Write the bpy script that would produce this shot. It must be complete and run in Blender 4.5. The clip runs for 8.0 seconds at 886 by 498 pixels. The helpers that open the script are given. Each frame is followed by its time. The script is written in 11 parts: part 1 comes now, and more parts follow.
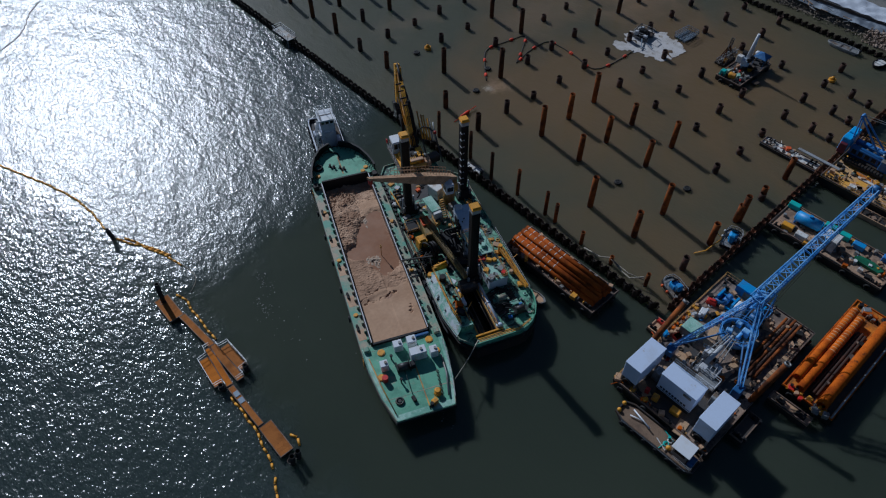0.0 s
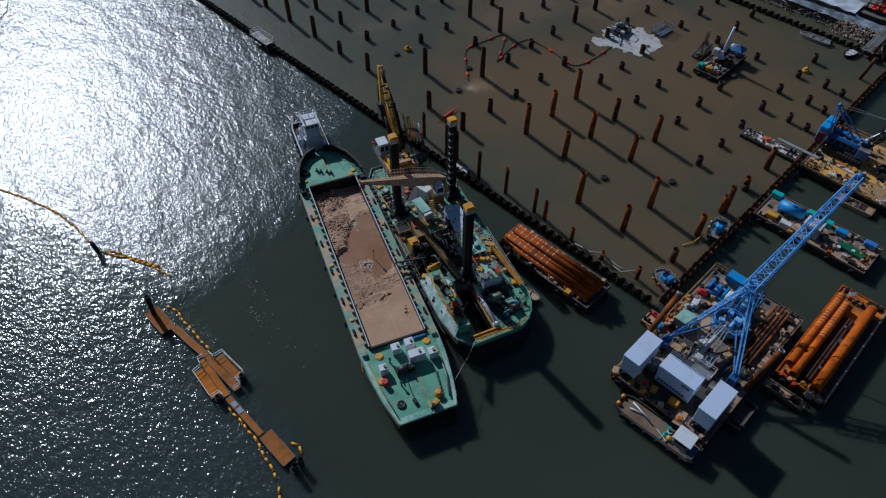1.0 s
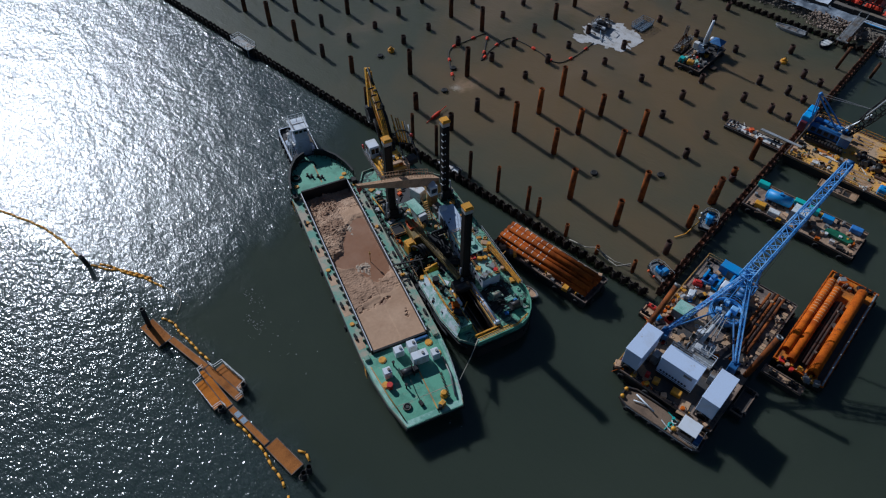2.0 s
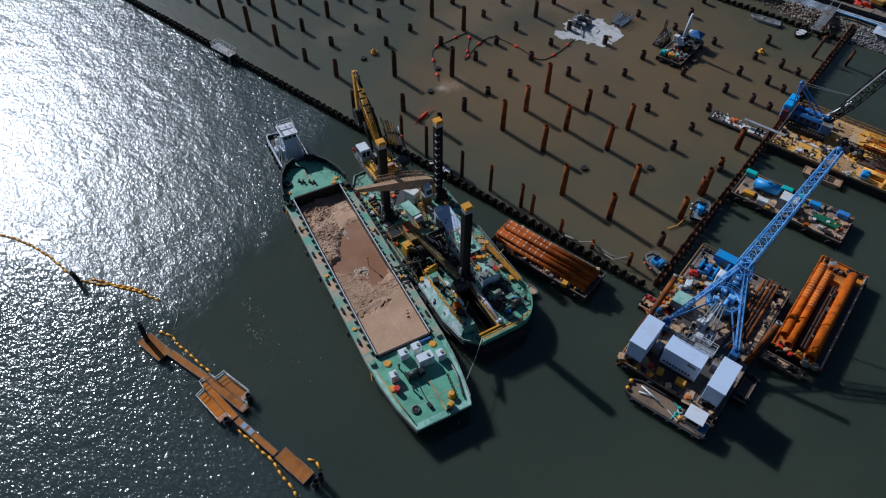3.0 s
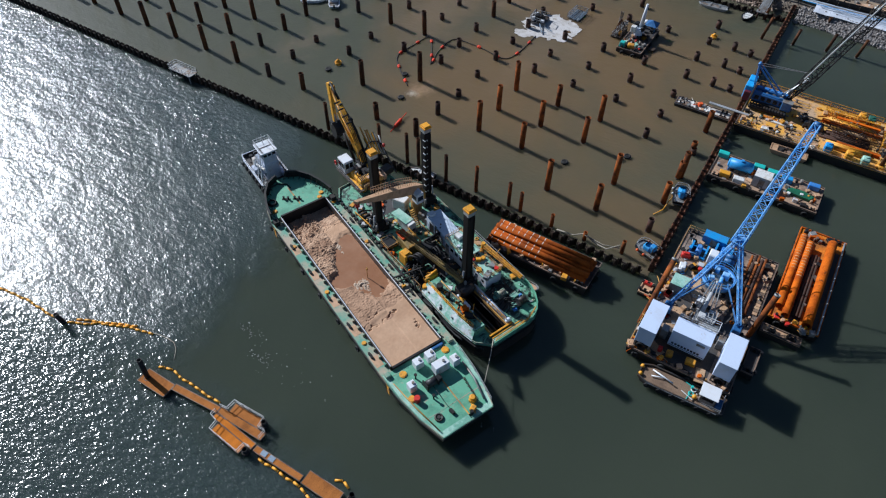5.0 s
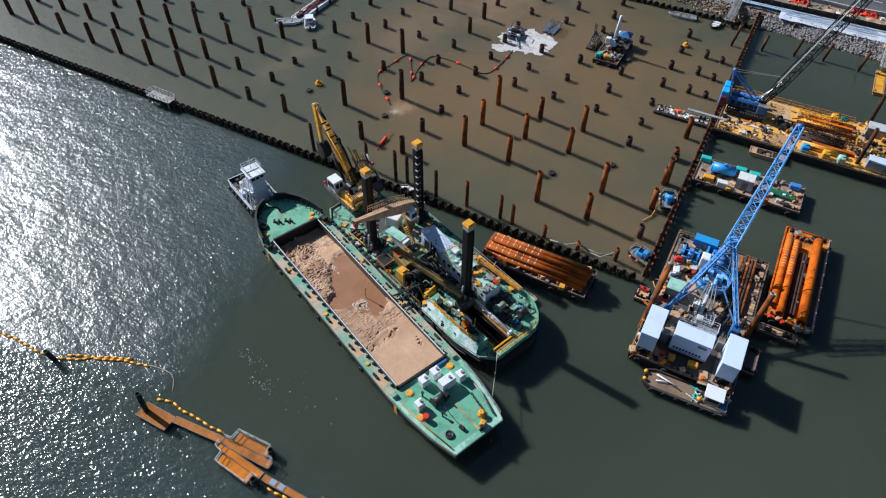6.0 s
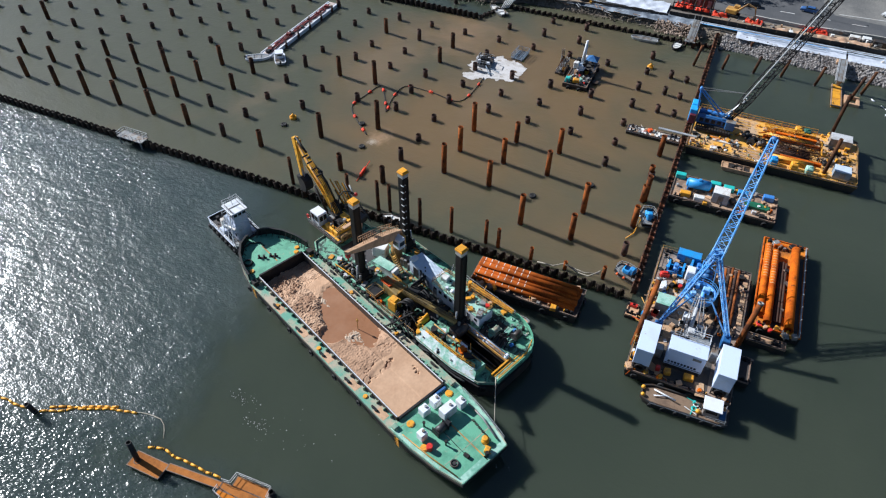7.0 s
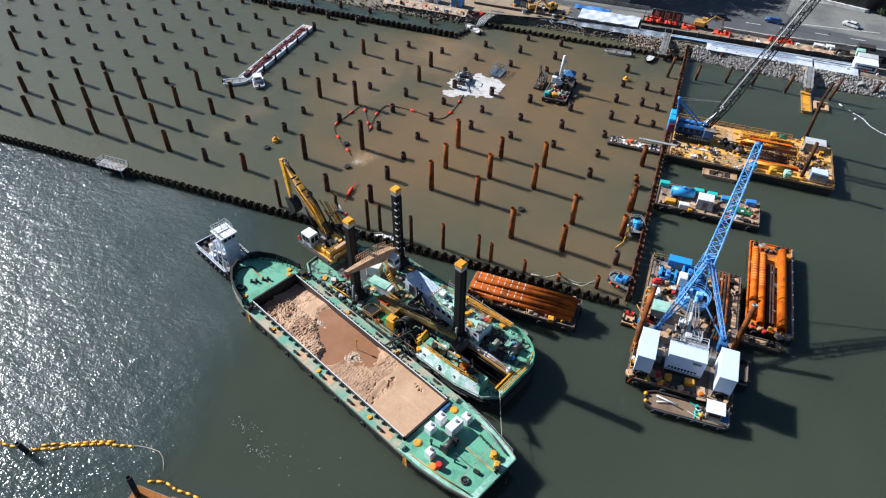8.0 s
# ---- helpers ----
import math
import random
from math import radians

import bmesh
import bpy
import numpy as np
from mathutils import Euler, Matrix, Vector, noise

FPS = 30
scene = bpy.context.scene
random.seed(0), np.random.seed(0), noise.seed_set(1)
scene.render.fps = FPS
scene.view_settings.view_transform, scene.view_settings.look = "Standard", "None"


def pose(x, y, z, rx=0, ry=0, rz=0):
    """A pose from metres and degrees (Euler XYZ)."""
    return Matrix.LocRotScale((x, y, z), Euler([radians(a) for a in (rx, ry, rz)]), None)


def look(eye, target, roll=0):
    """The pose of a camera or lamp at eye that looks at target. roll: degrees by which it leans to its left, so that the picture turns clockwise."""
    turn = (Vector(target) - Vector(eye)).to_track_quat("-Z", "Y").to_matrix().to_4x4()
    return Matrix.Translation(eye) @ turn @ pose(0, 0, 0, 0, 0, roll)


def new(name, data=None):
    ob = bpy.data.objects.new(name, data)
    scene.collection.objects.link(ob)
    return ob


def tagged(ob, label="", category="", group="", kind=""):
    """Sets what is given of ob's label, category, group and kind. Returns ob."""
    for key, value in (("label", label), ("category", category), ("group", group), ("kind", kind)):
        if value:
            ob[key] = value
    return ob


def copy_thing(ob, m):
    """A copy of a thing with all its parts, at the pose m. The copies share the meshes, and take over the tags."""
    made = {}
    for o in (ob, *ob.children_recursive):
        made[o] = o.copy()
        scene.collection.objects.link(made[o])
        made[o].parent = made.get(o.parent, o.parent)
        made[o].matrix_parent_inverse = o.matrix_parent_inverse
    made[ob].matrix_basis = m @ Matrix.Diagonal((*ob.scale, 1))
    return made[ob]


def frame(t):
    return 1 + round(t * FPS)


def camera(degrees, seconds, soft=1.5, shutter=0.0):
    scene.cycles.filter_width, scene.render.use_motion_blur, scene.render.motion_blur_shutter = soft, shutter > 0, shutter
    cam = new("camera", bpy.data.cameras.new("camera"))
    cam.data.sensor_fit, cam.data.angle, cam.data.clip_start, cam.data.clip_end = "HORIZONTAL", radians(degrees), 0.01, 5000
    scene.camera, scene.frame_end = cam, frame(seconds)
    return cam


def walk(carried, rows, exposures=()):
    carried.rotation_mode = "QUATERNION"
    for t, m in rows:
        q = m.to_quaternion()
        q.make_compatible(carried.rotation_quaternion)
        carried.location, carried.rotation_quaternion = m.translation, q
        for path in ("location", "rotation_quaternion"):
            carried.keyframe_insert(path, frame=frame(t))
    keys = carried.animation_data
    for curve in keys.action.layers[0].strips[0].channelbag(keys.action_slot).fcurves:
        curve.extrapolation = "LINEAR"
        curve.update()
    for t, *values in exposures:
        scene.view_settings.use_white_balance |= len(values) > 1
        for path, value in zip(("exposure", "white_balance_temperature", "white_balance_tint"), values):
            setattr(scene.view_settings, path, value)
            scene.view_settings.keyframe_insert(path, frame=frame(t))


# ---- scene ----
cam = camera(67.53, 8.0, 1.2)
PATH = [
    (0, (-18.05, -25.45, 83.36), (8.05, 4.16, 38.16), -0.44),
    (0.5, (-18.99, -24.45, 83.41), (7.96, 4.35, 38.20), -0.17),
    (1, (-19.91, -23.42, 83.45), (7.80, 4.63, 38.22), -0.06),
    (1.5, (-20.96, -22.28, 83.50), (7.50, 5.00, 38.27), 0.07),
    (3, (-24.24, -18.23, 83.52), (6.38, 6.59, 38.28), 0.26),
    (3.5, (-25.35, -16.64, 83.48), (6.05, 7.19, 38.24), 0.32),
    (4, (-26.48, -14.97, 83.46), (5.66, 7.86, 38.24), 0.34),
    (5.5, (-29.78, -9.48, 83.24), (4.87, 10.54, 38.53), 0.50),
    (6, (-30.75, -7.69, 83.13), (5.22, 11.52, 39.12), 0.48),
    (6.5, (-31.65, -5.92, 82.92), (5.89, 12.31, 39.81), 0.59),
    (7, (-32.50, -4.24, 82.69), (6.55, 12.97, 40.51), 0.67),
    (7.5, (-33.37, -2.53, 82.44), (7.00, 13.73, 41.13), 0.71),
    (8, (-34.17, -0.81, 82.16), (6.99, 14.47, 41.26), 0.68),
]
EXPOSURES = [(0.0, -1.04, 5330, 9), (1.5, -0.82, 5390, 9), (4.0, -0.25, 5530, 9), (5.5, 0.22, 5780, 9), (7.0, 0.50, 5900, 9), (8.0, 0.70, 5970, 8.5)]
walk(cam, [(t, look(eye, target, roll)) for t, eye, target, roll in PATH], EXPOSURES)

# world, sun
SUN_ELEVATION = 34.0
SUN_AZIMUTH = 7.0      # degrees from +y towards +x
world = bpy.data.worlds.new("sky")
scene.world = world
world.use_nodes = True
_wn = world.node_tree.nodes
_sky = _wn.new("ShaderNodeTexSky")
_sky.sky_type = "NISHITA"
_sky.sun_disc = False
_sky.sun_elevation = radians(SUN_ELEVATION)
_sky.sun_rotation = radians(SUN_AZIMUTH)
_sky.air_density, _sky.dust_density, _sky.ozone_density = 0.85, 0.5, 2.0
world.node_tree.links.new(_sky.outputs[0], _wn["Background"].inputs[0])
_wn["Background"].inputs[1].default_value = 0.05
_sun = new("sun", bpy.data.lights.new("sun", "SUN"))
_sun.data.energy = 5.0
_sun.data.angle = radians(0.53)
_sun.data.color = (1.0, 0.96, 0.91)
_a, _e = radians(SUN_AZIMUTH), radians(SUN_ELEVATION)
_sun.matrix_world = look((math.sin(_a) * math.cos(_e) * 400, math.cos(_a) * math.cos(_e) * 400, math.sin(_e) * 400), (0, 0, 0))


# materials
def mat(name, col, rough=0.6, metal=0.0, alt=None, amount=0.5, scale=0.6, fine=9.0, bump=0.15, rnd=0.0, spec=0.5, sharp=0.18, dist=0.03, grain=1.0, stain=None, stain_amount=0.3, stain_scale=1.1):
    """Paint, metal, wood or earth: a base colour, worn or stained patches of a second one, fine grain and relief."""
    m = bpy.data.materials.new(name)
    m.use_nodes = True
    n, l = m.node_tree.nodes, m.node_tree.links
    b = n["Principled BSDF"]
    g = n.new("ShaderNodeNewGeometry")
    big = n.new("ShaderNodeTexNoise")
    big.inputs["Scale"].default_value, big.inputs["Detail"].default_value = scale, 6.0
    big.inputs["Roughness"].default_value = 0.65
    small = n.new("ShaderNodeTexNoise")
    small.inputs["Scale"].default_value, small.inputs["Detail"].default_value = fine, 4.0
    l.new(g.outputs["Position"], big.inputs["Vector"])
    l.new(g.outputs["Position"], small.inputs["Vector"])
    ramp = n.new("ShaderNodeMapRange")
    edge = 0.72 - 0.42 * amount
    ramp.inputs["From Min"].default_value, ramp.inputs["From Max"].default_value = edge - sharp / 2, edge + sharp / 2
    l.new(big.outputs["Fac"], ramp.inputs["Value"])
    mix = n.new("ShaderNodeMix")
    mix.data_type = "RGBA"
    alt = alt or tuple(c * 0.6 for c in col)
    mix.inputs["A"].default_value, mix.inputs["B"].default_value = (*col, 1), (*alt, 1)
    l.new(ramp.outputs["Result"], mix.inputs["Factor"])
    colour = mix.outputs["Result"]
    if stain:
        spot = n.new("ShaderNodeTexNoise")
        spot.inputs["Scale"].default_value, spot.inputs["Detail"].default_value = stain_scale, 5.0
        spot.inputs["Roughness"].default_value = 0.7
        spot.inputs["Distortion"].default_value = 0.8
        l.new(g.outputs["Position"], spot.inputs["Vector"])
        cut = n.new("ShaderNodeMapRange")
        at = 0.72 - 0.42 * stain_amount
        cut.inputs["From Min"].default_value, cut.inputs["From Max"].default_value = at - 0.04, at + 0.06
        l.new(spot.outputs["Fac"], cut.inputs["Value"])
        over = n.new("ShaderNodeMix")
        over.data_type = "RGBA"
        over.inputs["B"].default_value = (*stain, 1)
        l.new(cut.outputs["Result"], over.inputs["Factor"])
        l.new(colour, over.inputs["A"])
        colour = over.outputs["Result"]
    var = n.new("ShaderNodeMapRange")
    var.inputs["From Min"].default_value, var.inputs["From Max"].default_value = 0.25, 0.75
    var.inputs["To Min"].default_value, var.inputs["To Max"].default_value = 1 - 0.28 * grain, 1 + 0.25 * grain
    l.new(small.outputs["Fac"], var.inputs["Value"])
    value = var.outputs["Result"]
    if rnd:
        info = n.new("ShaderNodeObjectInfo")
        rr = n.new("ShaderNodeMapRange")
        rr.inputs["To Min"].default_value, rr.inputs["To Max"].default_value = 1 - rnd, 1 + rnd
        l.new(info.outputs["Random"], rr.inputs["Value"])
        mul = n.new("ShaderNodeMath")
        mul.operation = "MULTIPLY"
        l.new(value, mul.inputs[0])
        l.new(rr.outputs["Result"], mul.inputs[1])
        value = mul.outputs[0]
    scl = n.new("ShaderNodeVectorMath")
    scl.operation = "SCALE"
    l.new(colour, scl.inputs[0])
    l.new(value, scl.inputs["Scale"])
    l.new(scl.outputs[0], b.inputs["Base Color"])
    rg = n.new("ShaderNodeMapRange")
    rg.inputs["To Min"].default_value, rg.inputs["To Max"].default_value = max(0.05, rough - 0.12), min(1.0, rough + 0.15)
    l.new(big.outputs["Fac"], rg.inputs["Value"])
    l.new(rg.outputs["Result"], b.inputs["Roughness"])
    b.inputs["Metallic"].default_value = metal
    b.inputs["Specular IOR Level"].default_value = spec
    bp = n.new("ShaderNodeBump")
    bp.inputs["Strength"].default_value, bp.inputs["Distance"].default_value = bump, dist
    l.new(small.outputs["Fac"], bp.inputs["Height"])
    l.new(bp.outputs["Normal"], b.inputs["Normal"])
    return m


RUST = (0.16, 0.062, 0.022)
GREEN = mat("green_deck_paint", (0.14, 0.40, 0.26), 0.55, alt=(0.085, 0.27, 0.175), amount=0.42, scale=0.5, bump=0.12, grain=0.5, stain=(0.30, 0.36, 0.25), stain_amount=0.22, stain_scale=0.9)
GREEN_DIRTY = mat("oil_stained_green_paint", (0.14, 0.37, 0.245), 0.55, alt=(0.27, 0.46, 0.34), amount=0.42, scale=0.7, bump=0.15, grain=0.7, stain=(0.022, 0.045, 0.036), stain_amount=0.52, stain_scale=0.7)
GREEN_WORN = mat("worn_green_paint", (0.12, 0.33, 0.235), 0.6, alt=(0.42, 0.345, 0.25), amount=0.5, scale=0.4, grain=0.6, stain=(0.03, 0.05, 0.042), stain_amount=0.2, stain_scale=1.2)
GREEN_PALE = mat("pale_green_paint", (0.36, 0.58, 0.48), 0.55, alt=(0.16, 0.38, 0.28), amount=0.42, scale=0.5, stain=(0.45, 0.42, 0.33), stain_amount=0.25)
GREEN_BRIGHT = mat("bright_green_paint", (0.02, 0.22, 0.07), 0.5, alt=(0.02, 0.1, 0.05), amount=0.5)
HULL_BLACK = mat("black_hull_paint", (0.018, 0.019, 0.02), 0.55, alt=(0.05, 0.035, 0.025), amount=0.4)
HULL_GREEN = mat("faded_hull_paint", (0.13, 0.24, 0.19), 0.6, alt=(0.27, 0.22, 0.16), amount=0.5, scale=0.3)
BLACK_STEEL = mat("black_steel", (0.014, 0.0145, 0.017), 0.55, alt=(0.032, 0.027, 0.022), amount=0.4, spec=0.3)
DARK_STEEL = mat("dark_steel", (0.05, 0.05, 0.052), 0.5, metal=0.3, alt=(0.085, 0.055, 0.035), amount=0.45)
GREY_STEEL = mat("grey_steel", (0.28, 0.29, 0.29), 0.5, metal=0.2, alt=(0.18, 0.13, 0.09), amount=0.42)
SPUD_BLACK = mat("matt_black_steel", (0.009, 0.0095, 0.011), 0.6, alt=(0.02, 0.018, 0.016), amount=0.35, spec=0.25)
WHITE_SIDE = mat("streaked_white_side", (0.20, 0.43, 0.32), 0.55, alt=(0.62, 0.67, 0.68), amount=0.56, scale=0.45, grain=0.5, sharp=0.12, stain=(0.42, 0.30, 0.18), stain_amount=0.22)
PALE_GREY = mat("pale_grey_paint", (0.52, 0.53, 0.54), 0.55, alt=(0.38, 0.37, 0.35), amount=0.35)
PALE_BLUE = mat("pale_blue_grey_paint", (0.56, 0.65, 0.76), 0.5, alt=(0.46, 0.52, 0.6), amount=0.35, scale=0.5, grain=0.3)
GALV = mat("galvanised_steel", (0.5, 0.52, 0.53), 0.45, metal=0.4, alt=(0.36, 0.36, 0.36), amount=0.4)
RUBBER = mat("black_rubber", (0.014, 0.014, 0.015), 0.75)
TUG_BLUE = mat("lavender_grey_paint", (0.50, 0.56, 0.68), 0.5, alt=(0.34, 0.38, 0.46), amount=0.36, scale=0.6, grain=0.5, stain=(0.16, 0.15, 0.16), stain_amount=0.18)
WHITE = mat("white_paint", (0.72, 0.75, 0.79), 0.45, alt=(0.66, 0.66, 0.64), amount=0.3, scale=0.5, bump=0.04, grain=0.15)
HOUSE_WHITE = mat("cool_white_house_paint", (0.60, 0.70, 0.88), 0.45, alt=(0.56, 0.63, 0.76), amount=0.3, scale=0.4, bump=0.03, grain=0.15, stain=(0.40, 0.36, 0.33), stain_amount=0.1)
WHITE_WORN = mat("worn_white_paint", (0.70, 0.71, 0.69), 0.55, alt=(0.42, 0.33, 0.25), amount=0.34, scale=0.8, grain=0.6)
YELLOW = mat("yellow_paint", (0.76, 0.35, 0.02), 0.5, alt=(0.42, 0.19, 0.04), amount=0.35, scale=0.8)
DIGGER_YELLOW = mat("oil_streaked_yellow_paint", (0.92, 0.46, 0.03), 0.45, alt=(0.60, 0.27, 0.03), amount=0.4, scale=0.9, stain=(0.09, 0.05, 0.02), stain_amount=0.24, stain_scale=1.4)
YELLOW_WORN = mat("worn_yellow_paint", (0.62, 0.33, 0.06), 0.6, alt=(0.3, 0.17, 0.07), amount=0.5, scale=0.35)
YELLOW_LIGHT = mat("bright_yellow_plastic", (0.82, 0.37, 0.02), 0.45, alt=(0.6, 0.28, 0.02), amount=0.35)
ORANGE = mat("orange_plastic", (0.85, 0.13, 0.015), 0.5, alt=(0.6, 0.08, 0.02), amount=0.4)
CHALK = mat("rust_stained_chalk", (0.72, 0.42, 0.20), 0.8, alt=(0.55, 0.22, 0.06), amount=0.4)
RED = mat("red_paint", (0.6, 0.03, 0.02), 0.45, alt=(0.35, 0.03, 0.02), amount=0.35)
BLUE = mat("blue_crane_paint", (0.045, 0.2, 0.56), 0.45, alt=(0.13, 0.32, 0.62), amount=0.4, scale=0.5)
SHEER_BLUE = mat("light_blue_crane_paint", (0.10, 0.36, 0.80), 0.45, alt=(0.30, 0.55, 0.86), amount=0.45, scale=0.8, stain=(0.16, 0.14, 0.13), stain_amount=0.14)
OLIVE = mat("olive_brown_paint", (0.24, 0.165, 0.045), 0.55, alt=(0.13, 0.09, 0.035), amount=0.45)
BARGE_YELLOW = mat("ochre_yellow_deck", (0.78, 0.40, 0.06), 0.65, alt=(0.52, 0.36, 0.22), amount=0.5, scale=0.26, stain=(0.14, 0.095, 0.055), stain_amount=0.26, stain_scale=0.5)
CYAN_BLUE = mat("cyan_blue_paint", (0.04, 0.4, 0.85), 0.4, alt=(0.03, 0.26, 0.6), amount=0.35, scale=0.6)
MAROON = mat("maroon_paint", (0.13, 0.012, 0.03), 0.5, alt=(0.08, 0.012, 0.02), amount=0.35)
MESH_GREY = mat("blue_grey_mesh_steel", (0.22, 0.29, 0.37), 0.55, alt=(0.15, 0.18, 0.21), amount=0.4, scale=0.5)
BLUE_DARK = mat("dark_blue_paint", (0.025, 0.11, 0.29), 0.45, alt=(0.06, 0.18, 0.38), amount=0.4)
BLUE_LIGHT = mat("sky_blue_paint", (0.03, 0.3, 0.68), 0.45, alt=(0.06, 0.22, 0.5), amount=0.35)
TEAL = mat("teal_paint", (0.04, 0.48, 0.43), 0.5, alt=(0.03, 0.36, 0.34), amount=0.35)
TAN = mat("tan_steel", (0.55, 0.34, 0.2), 0.6, alt=(0.36, 0.23, 0.13), amount=0.4)
TIMBER = mat("deck_timber", (0.27, 0.18, 0.115), 0.8, alt=(0.16, 0.105, 0.07), amount=0.45, scale=0.5, rnd=0.25)
PLY = mat("plywood", (0.5, 0.33, 0.19), 0.75, alt=(0.4, 0.25, 0.14), amount=0.4, rnd=0.15)
RUSTY_DECK = mat("rusty_steel_deck", (0.25, 0.165, 0.115), 0.75, alt=(0.065, 0.055, 0.05), amount=0.5, scale=0.3)
SERVICE_DECK = mat("worn_tan_deck", (0.42, 0.28, 0.18), 0.8, alt=(0.20, 0.13, 0.09), amount=0.48, scale=0.4, stain=(0.06, 0.05, 0.045), stain_amount=0.26, stain_scale=0.7)
DARK_DECK = mat("dark_steel_deck", (0.05, 0.048, 0.048), 0.75, alt=(0.11, 0.075, 0.05), amount=0.45, scale=0.3)
CRANE_DECK = mat("worn_brown_deck", (0.32, 0.23, 0.17), 0.8, alt=(0.14, 0.11, 0.095), amount=0.45, scale=0.35, stain=(0.04, 0.037, 0.037), stain_amount=0.32, stain_scale=0.5)
NETTING = mat("red_orange_netting", (0.75, 0.045, 0.006), 0.7, alt=(0.45, 0.025, 0.006), amount=0.4)
PIPE_ORANGE = mat("deep_orange_rust", (0.37, 0.084, 0.010), 0.85, alt=(0.18, 0.042, 0.008), amount=0.42, scale=0.5, rnd=0.15, spec=0.12, stain=(0.12, 0.035, 0.012), stain_amount=0.14)
ORANGE_RUST = mat("fresh_orange_rust", (0.66, 0.142, 0.005), 0.85, alt=(0.36, 0.068, 0.005), amount=0.44, scale=0.5, rnd=0.15, spec=0.15, stain=(0.10, 0.035, 0.014), stain_amount=0.2)
RUST_PLATE = mat("rust_covered_deck", (0.64, 0.21, 0.02), 0.85, alt=(0.26, 0.10, 0.03), amount=0.46, scale=0.5, spec=0.2, stain=(0.035, 0.028, 0.024), stain_amount=0.28, stain_scale=0.8)
PILE_RUST = mat("rusted_pile_steel", (0.31, 0.086, 0.016), 0.8, alt=(0.085, 0.030, 0.013), amount=0.5, scale=0.45, rnd=0.25, spec=0.2)
PILE_BROWN = mat("brown_pile_steel", (0.125, 0.050, 0.020), 0.8, alt=(0.042, 0.021, 0.013), amount=0.5, scale=0.45, rnd=0.3, spec=0.2)
PILE_DARK = mat("dark_pile_steel", (0.085, 0.036, 0.02), 0.8, alt=(0.04, 0.022, 0.016), amount=0.5, rnd=0.3)
# wet feet of the piles, and the shade painted inside their hollow tops
PILE_WET_SHADE = mat("wet_or_shaded_pile_steel", (0.02, 0.014, 0.01), 0.6)
SHEET = mat("sheet_pile_steel", (0.055, 0.034, 0.022), 0.75, alt=(0.02, 0.015, 0.012), amount=0.5, scale=0.8, rnd=0.35)
SHEET_BROWN = mat("brown_sheet_pile_steel", (0.17, 0.062, 0.027), 0.8, alt=(0.035, 0.019, 0.014), amount=0.5, scale=0.8, rnd=0.4)
PONTOON = mat("brown_grating", (0.40, 0.148, 0.034), 0.85, alt=(0.27, 0.10, 0.026), amount=0.4, scale=0.4, rnd=0.08, spec=0.2)
PONTOON_ORANGE = mat("orange_brown_grating", (0.55, 0.175, 0.016), 0.85, alt=(0.42, 0.128, 0.014), amount=0.4, scale=0.4, rnd=0.08, spec=0.2)
CONCRETE = mat("concrete", (0.42, 0.41, 0.38), 0.85, alt=(0.3, 0.29, 0.26), amount=0.45, scale=0.3)
ASPHALT = mat("asphalt", (0.075, 0.078, 0.083), 0.9, alt=(0.11, 0.11, 0.112), amount=0.45, scale=0.08, fine=3.0, grain=0.5)
ROAD_PALE = mat("worn_pale_paving", (0.2, 0.195, 0.18), 0.9, alt=(0.13, 0.13, 0.125), amount=0.5, scale=0.12, fine=3.0)
EARTH = mat("sandy_earth", (0.33, 0.24, 0.155), 0.95, alt=(0.2, 0.16, 0.12), amount=0.5, scale=0.15, fine=2.5, bump=0.4)
GRAVEL = mat("dark_gravel", (0.085, 0.085, 0.085), 0.95, alt=(0.16, 0.14, 0.12), amount=0.42, scale=0.2, fine=3.0, bump=0.5)
MUD_BANK = mat("dark_muddy_rubble", (0.165, 0.135, 0.10), 0.95, alt=(0.29, 0.24, 0.185), amount=0.45, scale=0.5, fine=5.0, bump=0.5)
TAN_RUBBLE = mat("tan_broken_stone", (0.42, 0.32, 0.245), 0.95, alt=(0.20, 0.15, 0.12), amount=0.45, scale=1.1, fine=5.0, bump=0.5)
ROCK = mat("grey_rock", (0.36, 0.335, 0.315), 0.9, alt=(0.15, 0.13, 0.12), amount=0.45, scale=1.1, fine=5.0, bump=0.5)
SHEETING = mat("white_sheeting", (0.60, 0.64, 0.71), 0.6, alt=(0.44, 0.48, 0.55), amount=0.38, scale=0.25, fine=2.0, grain=0.6, stain=(0.32, 0.30, 0.28), stain_amount=0.14, stain_scale=0.5)
GRASS = mat("roadside_grass", (0.07, 0.1, 0.03), 0.95, alt=(0.12, 0.12, 0.05), amount=0.45, scale=0.4)
GLASS = mat("dark_window_glass", (0.012, 0.016, 0.02), 0.08, spec=0.8, bump=0.0)
DRY_SAND = mat("dry_pale_sand", (0.56, 0.36, 0.225), 0.9, alt=(0.43, 0.26, 0.155), amount=0.46, scale=0.3, fine=2.0, bump=0.12, dist=0.05, sharp=0.4, grain=0.25)
DAMP_SAND = mat("damp_brown_sand", (0.30, 0.165, 0.095), 0.7, alt=(0.22, 0.12, 0.07), amount=0.4, scale=0.6, fine=3.0, bump=0.15, dist=0.05, grain=0.4)
GRADED_SAND = mat("raked_brown_sand", (0.43, 0.265, 0.165), 0.9, alt=(0.30, 0.18, 0.11), amount=0.45, scale=0.6, fine=4.0, bump=0.3, dist=0.06, grain=0.6)
SAND = mat("dredged_sand", (0.52, 0.345, 0.225), 0.9, alt=(0.33, 0.195, 0.12), amount=0.5, scale=0.45, fine=4.0, bump=0.3, dist=0.06, grain=0.6)
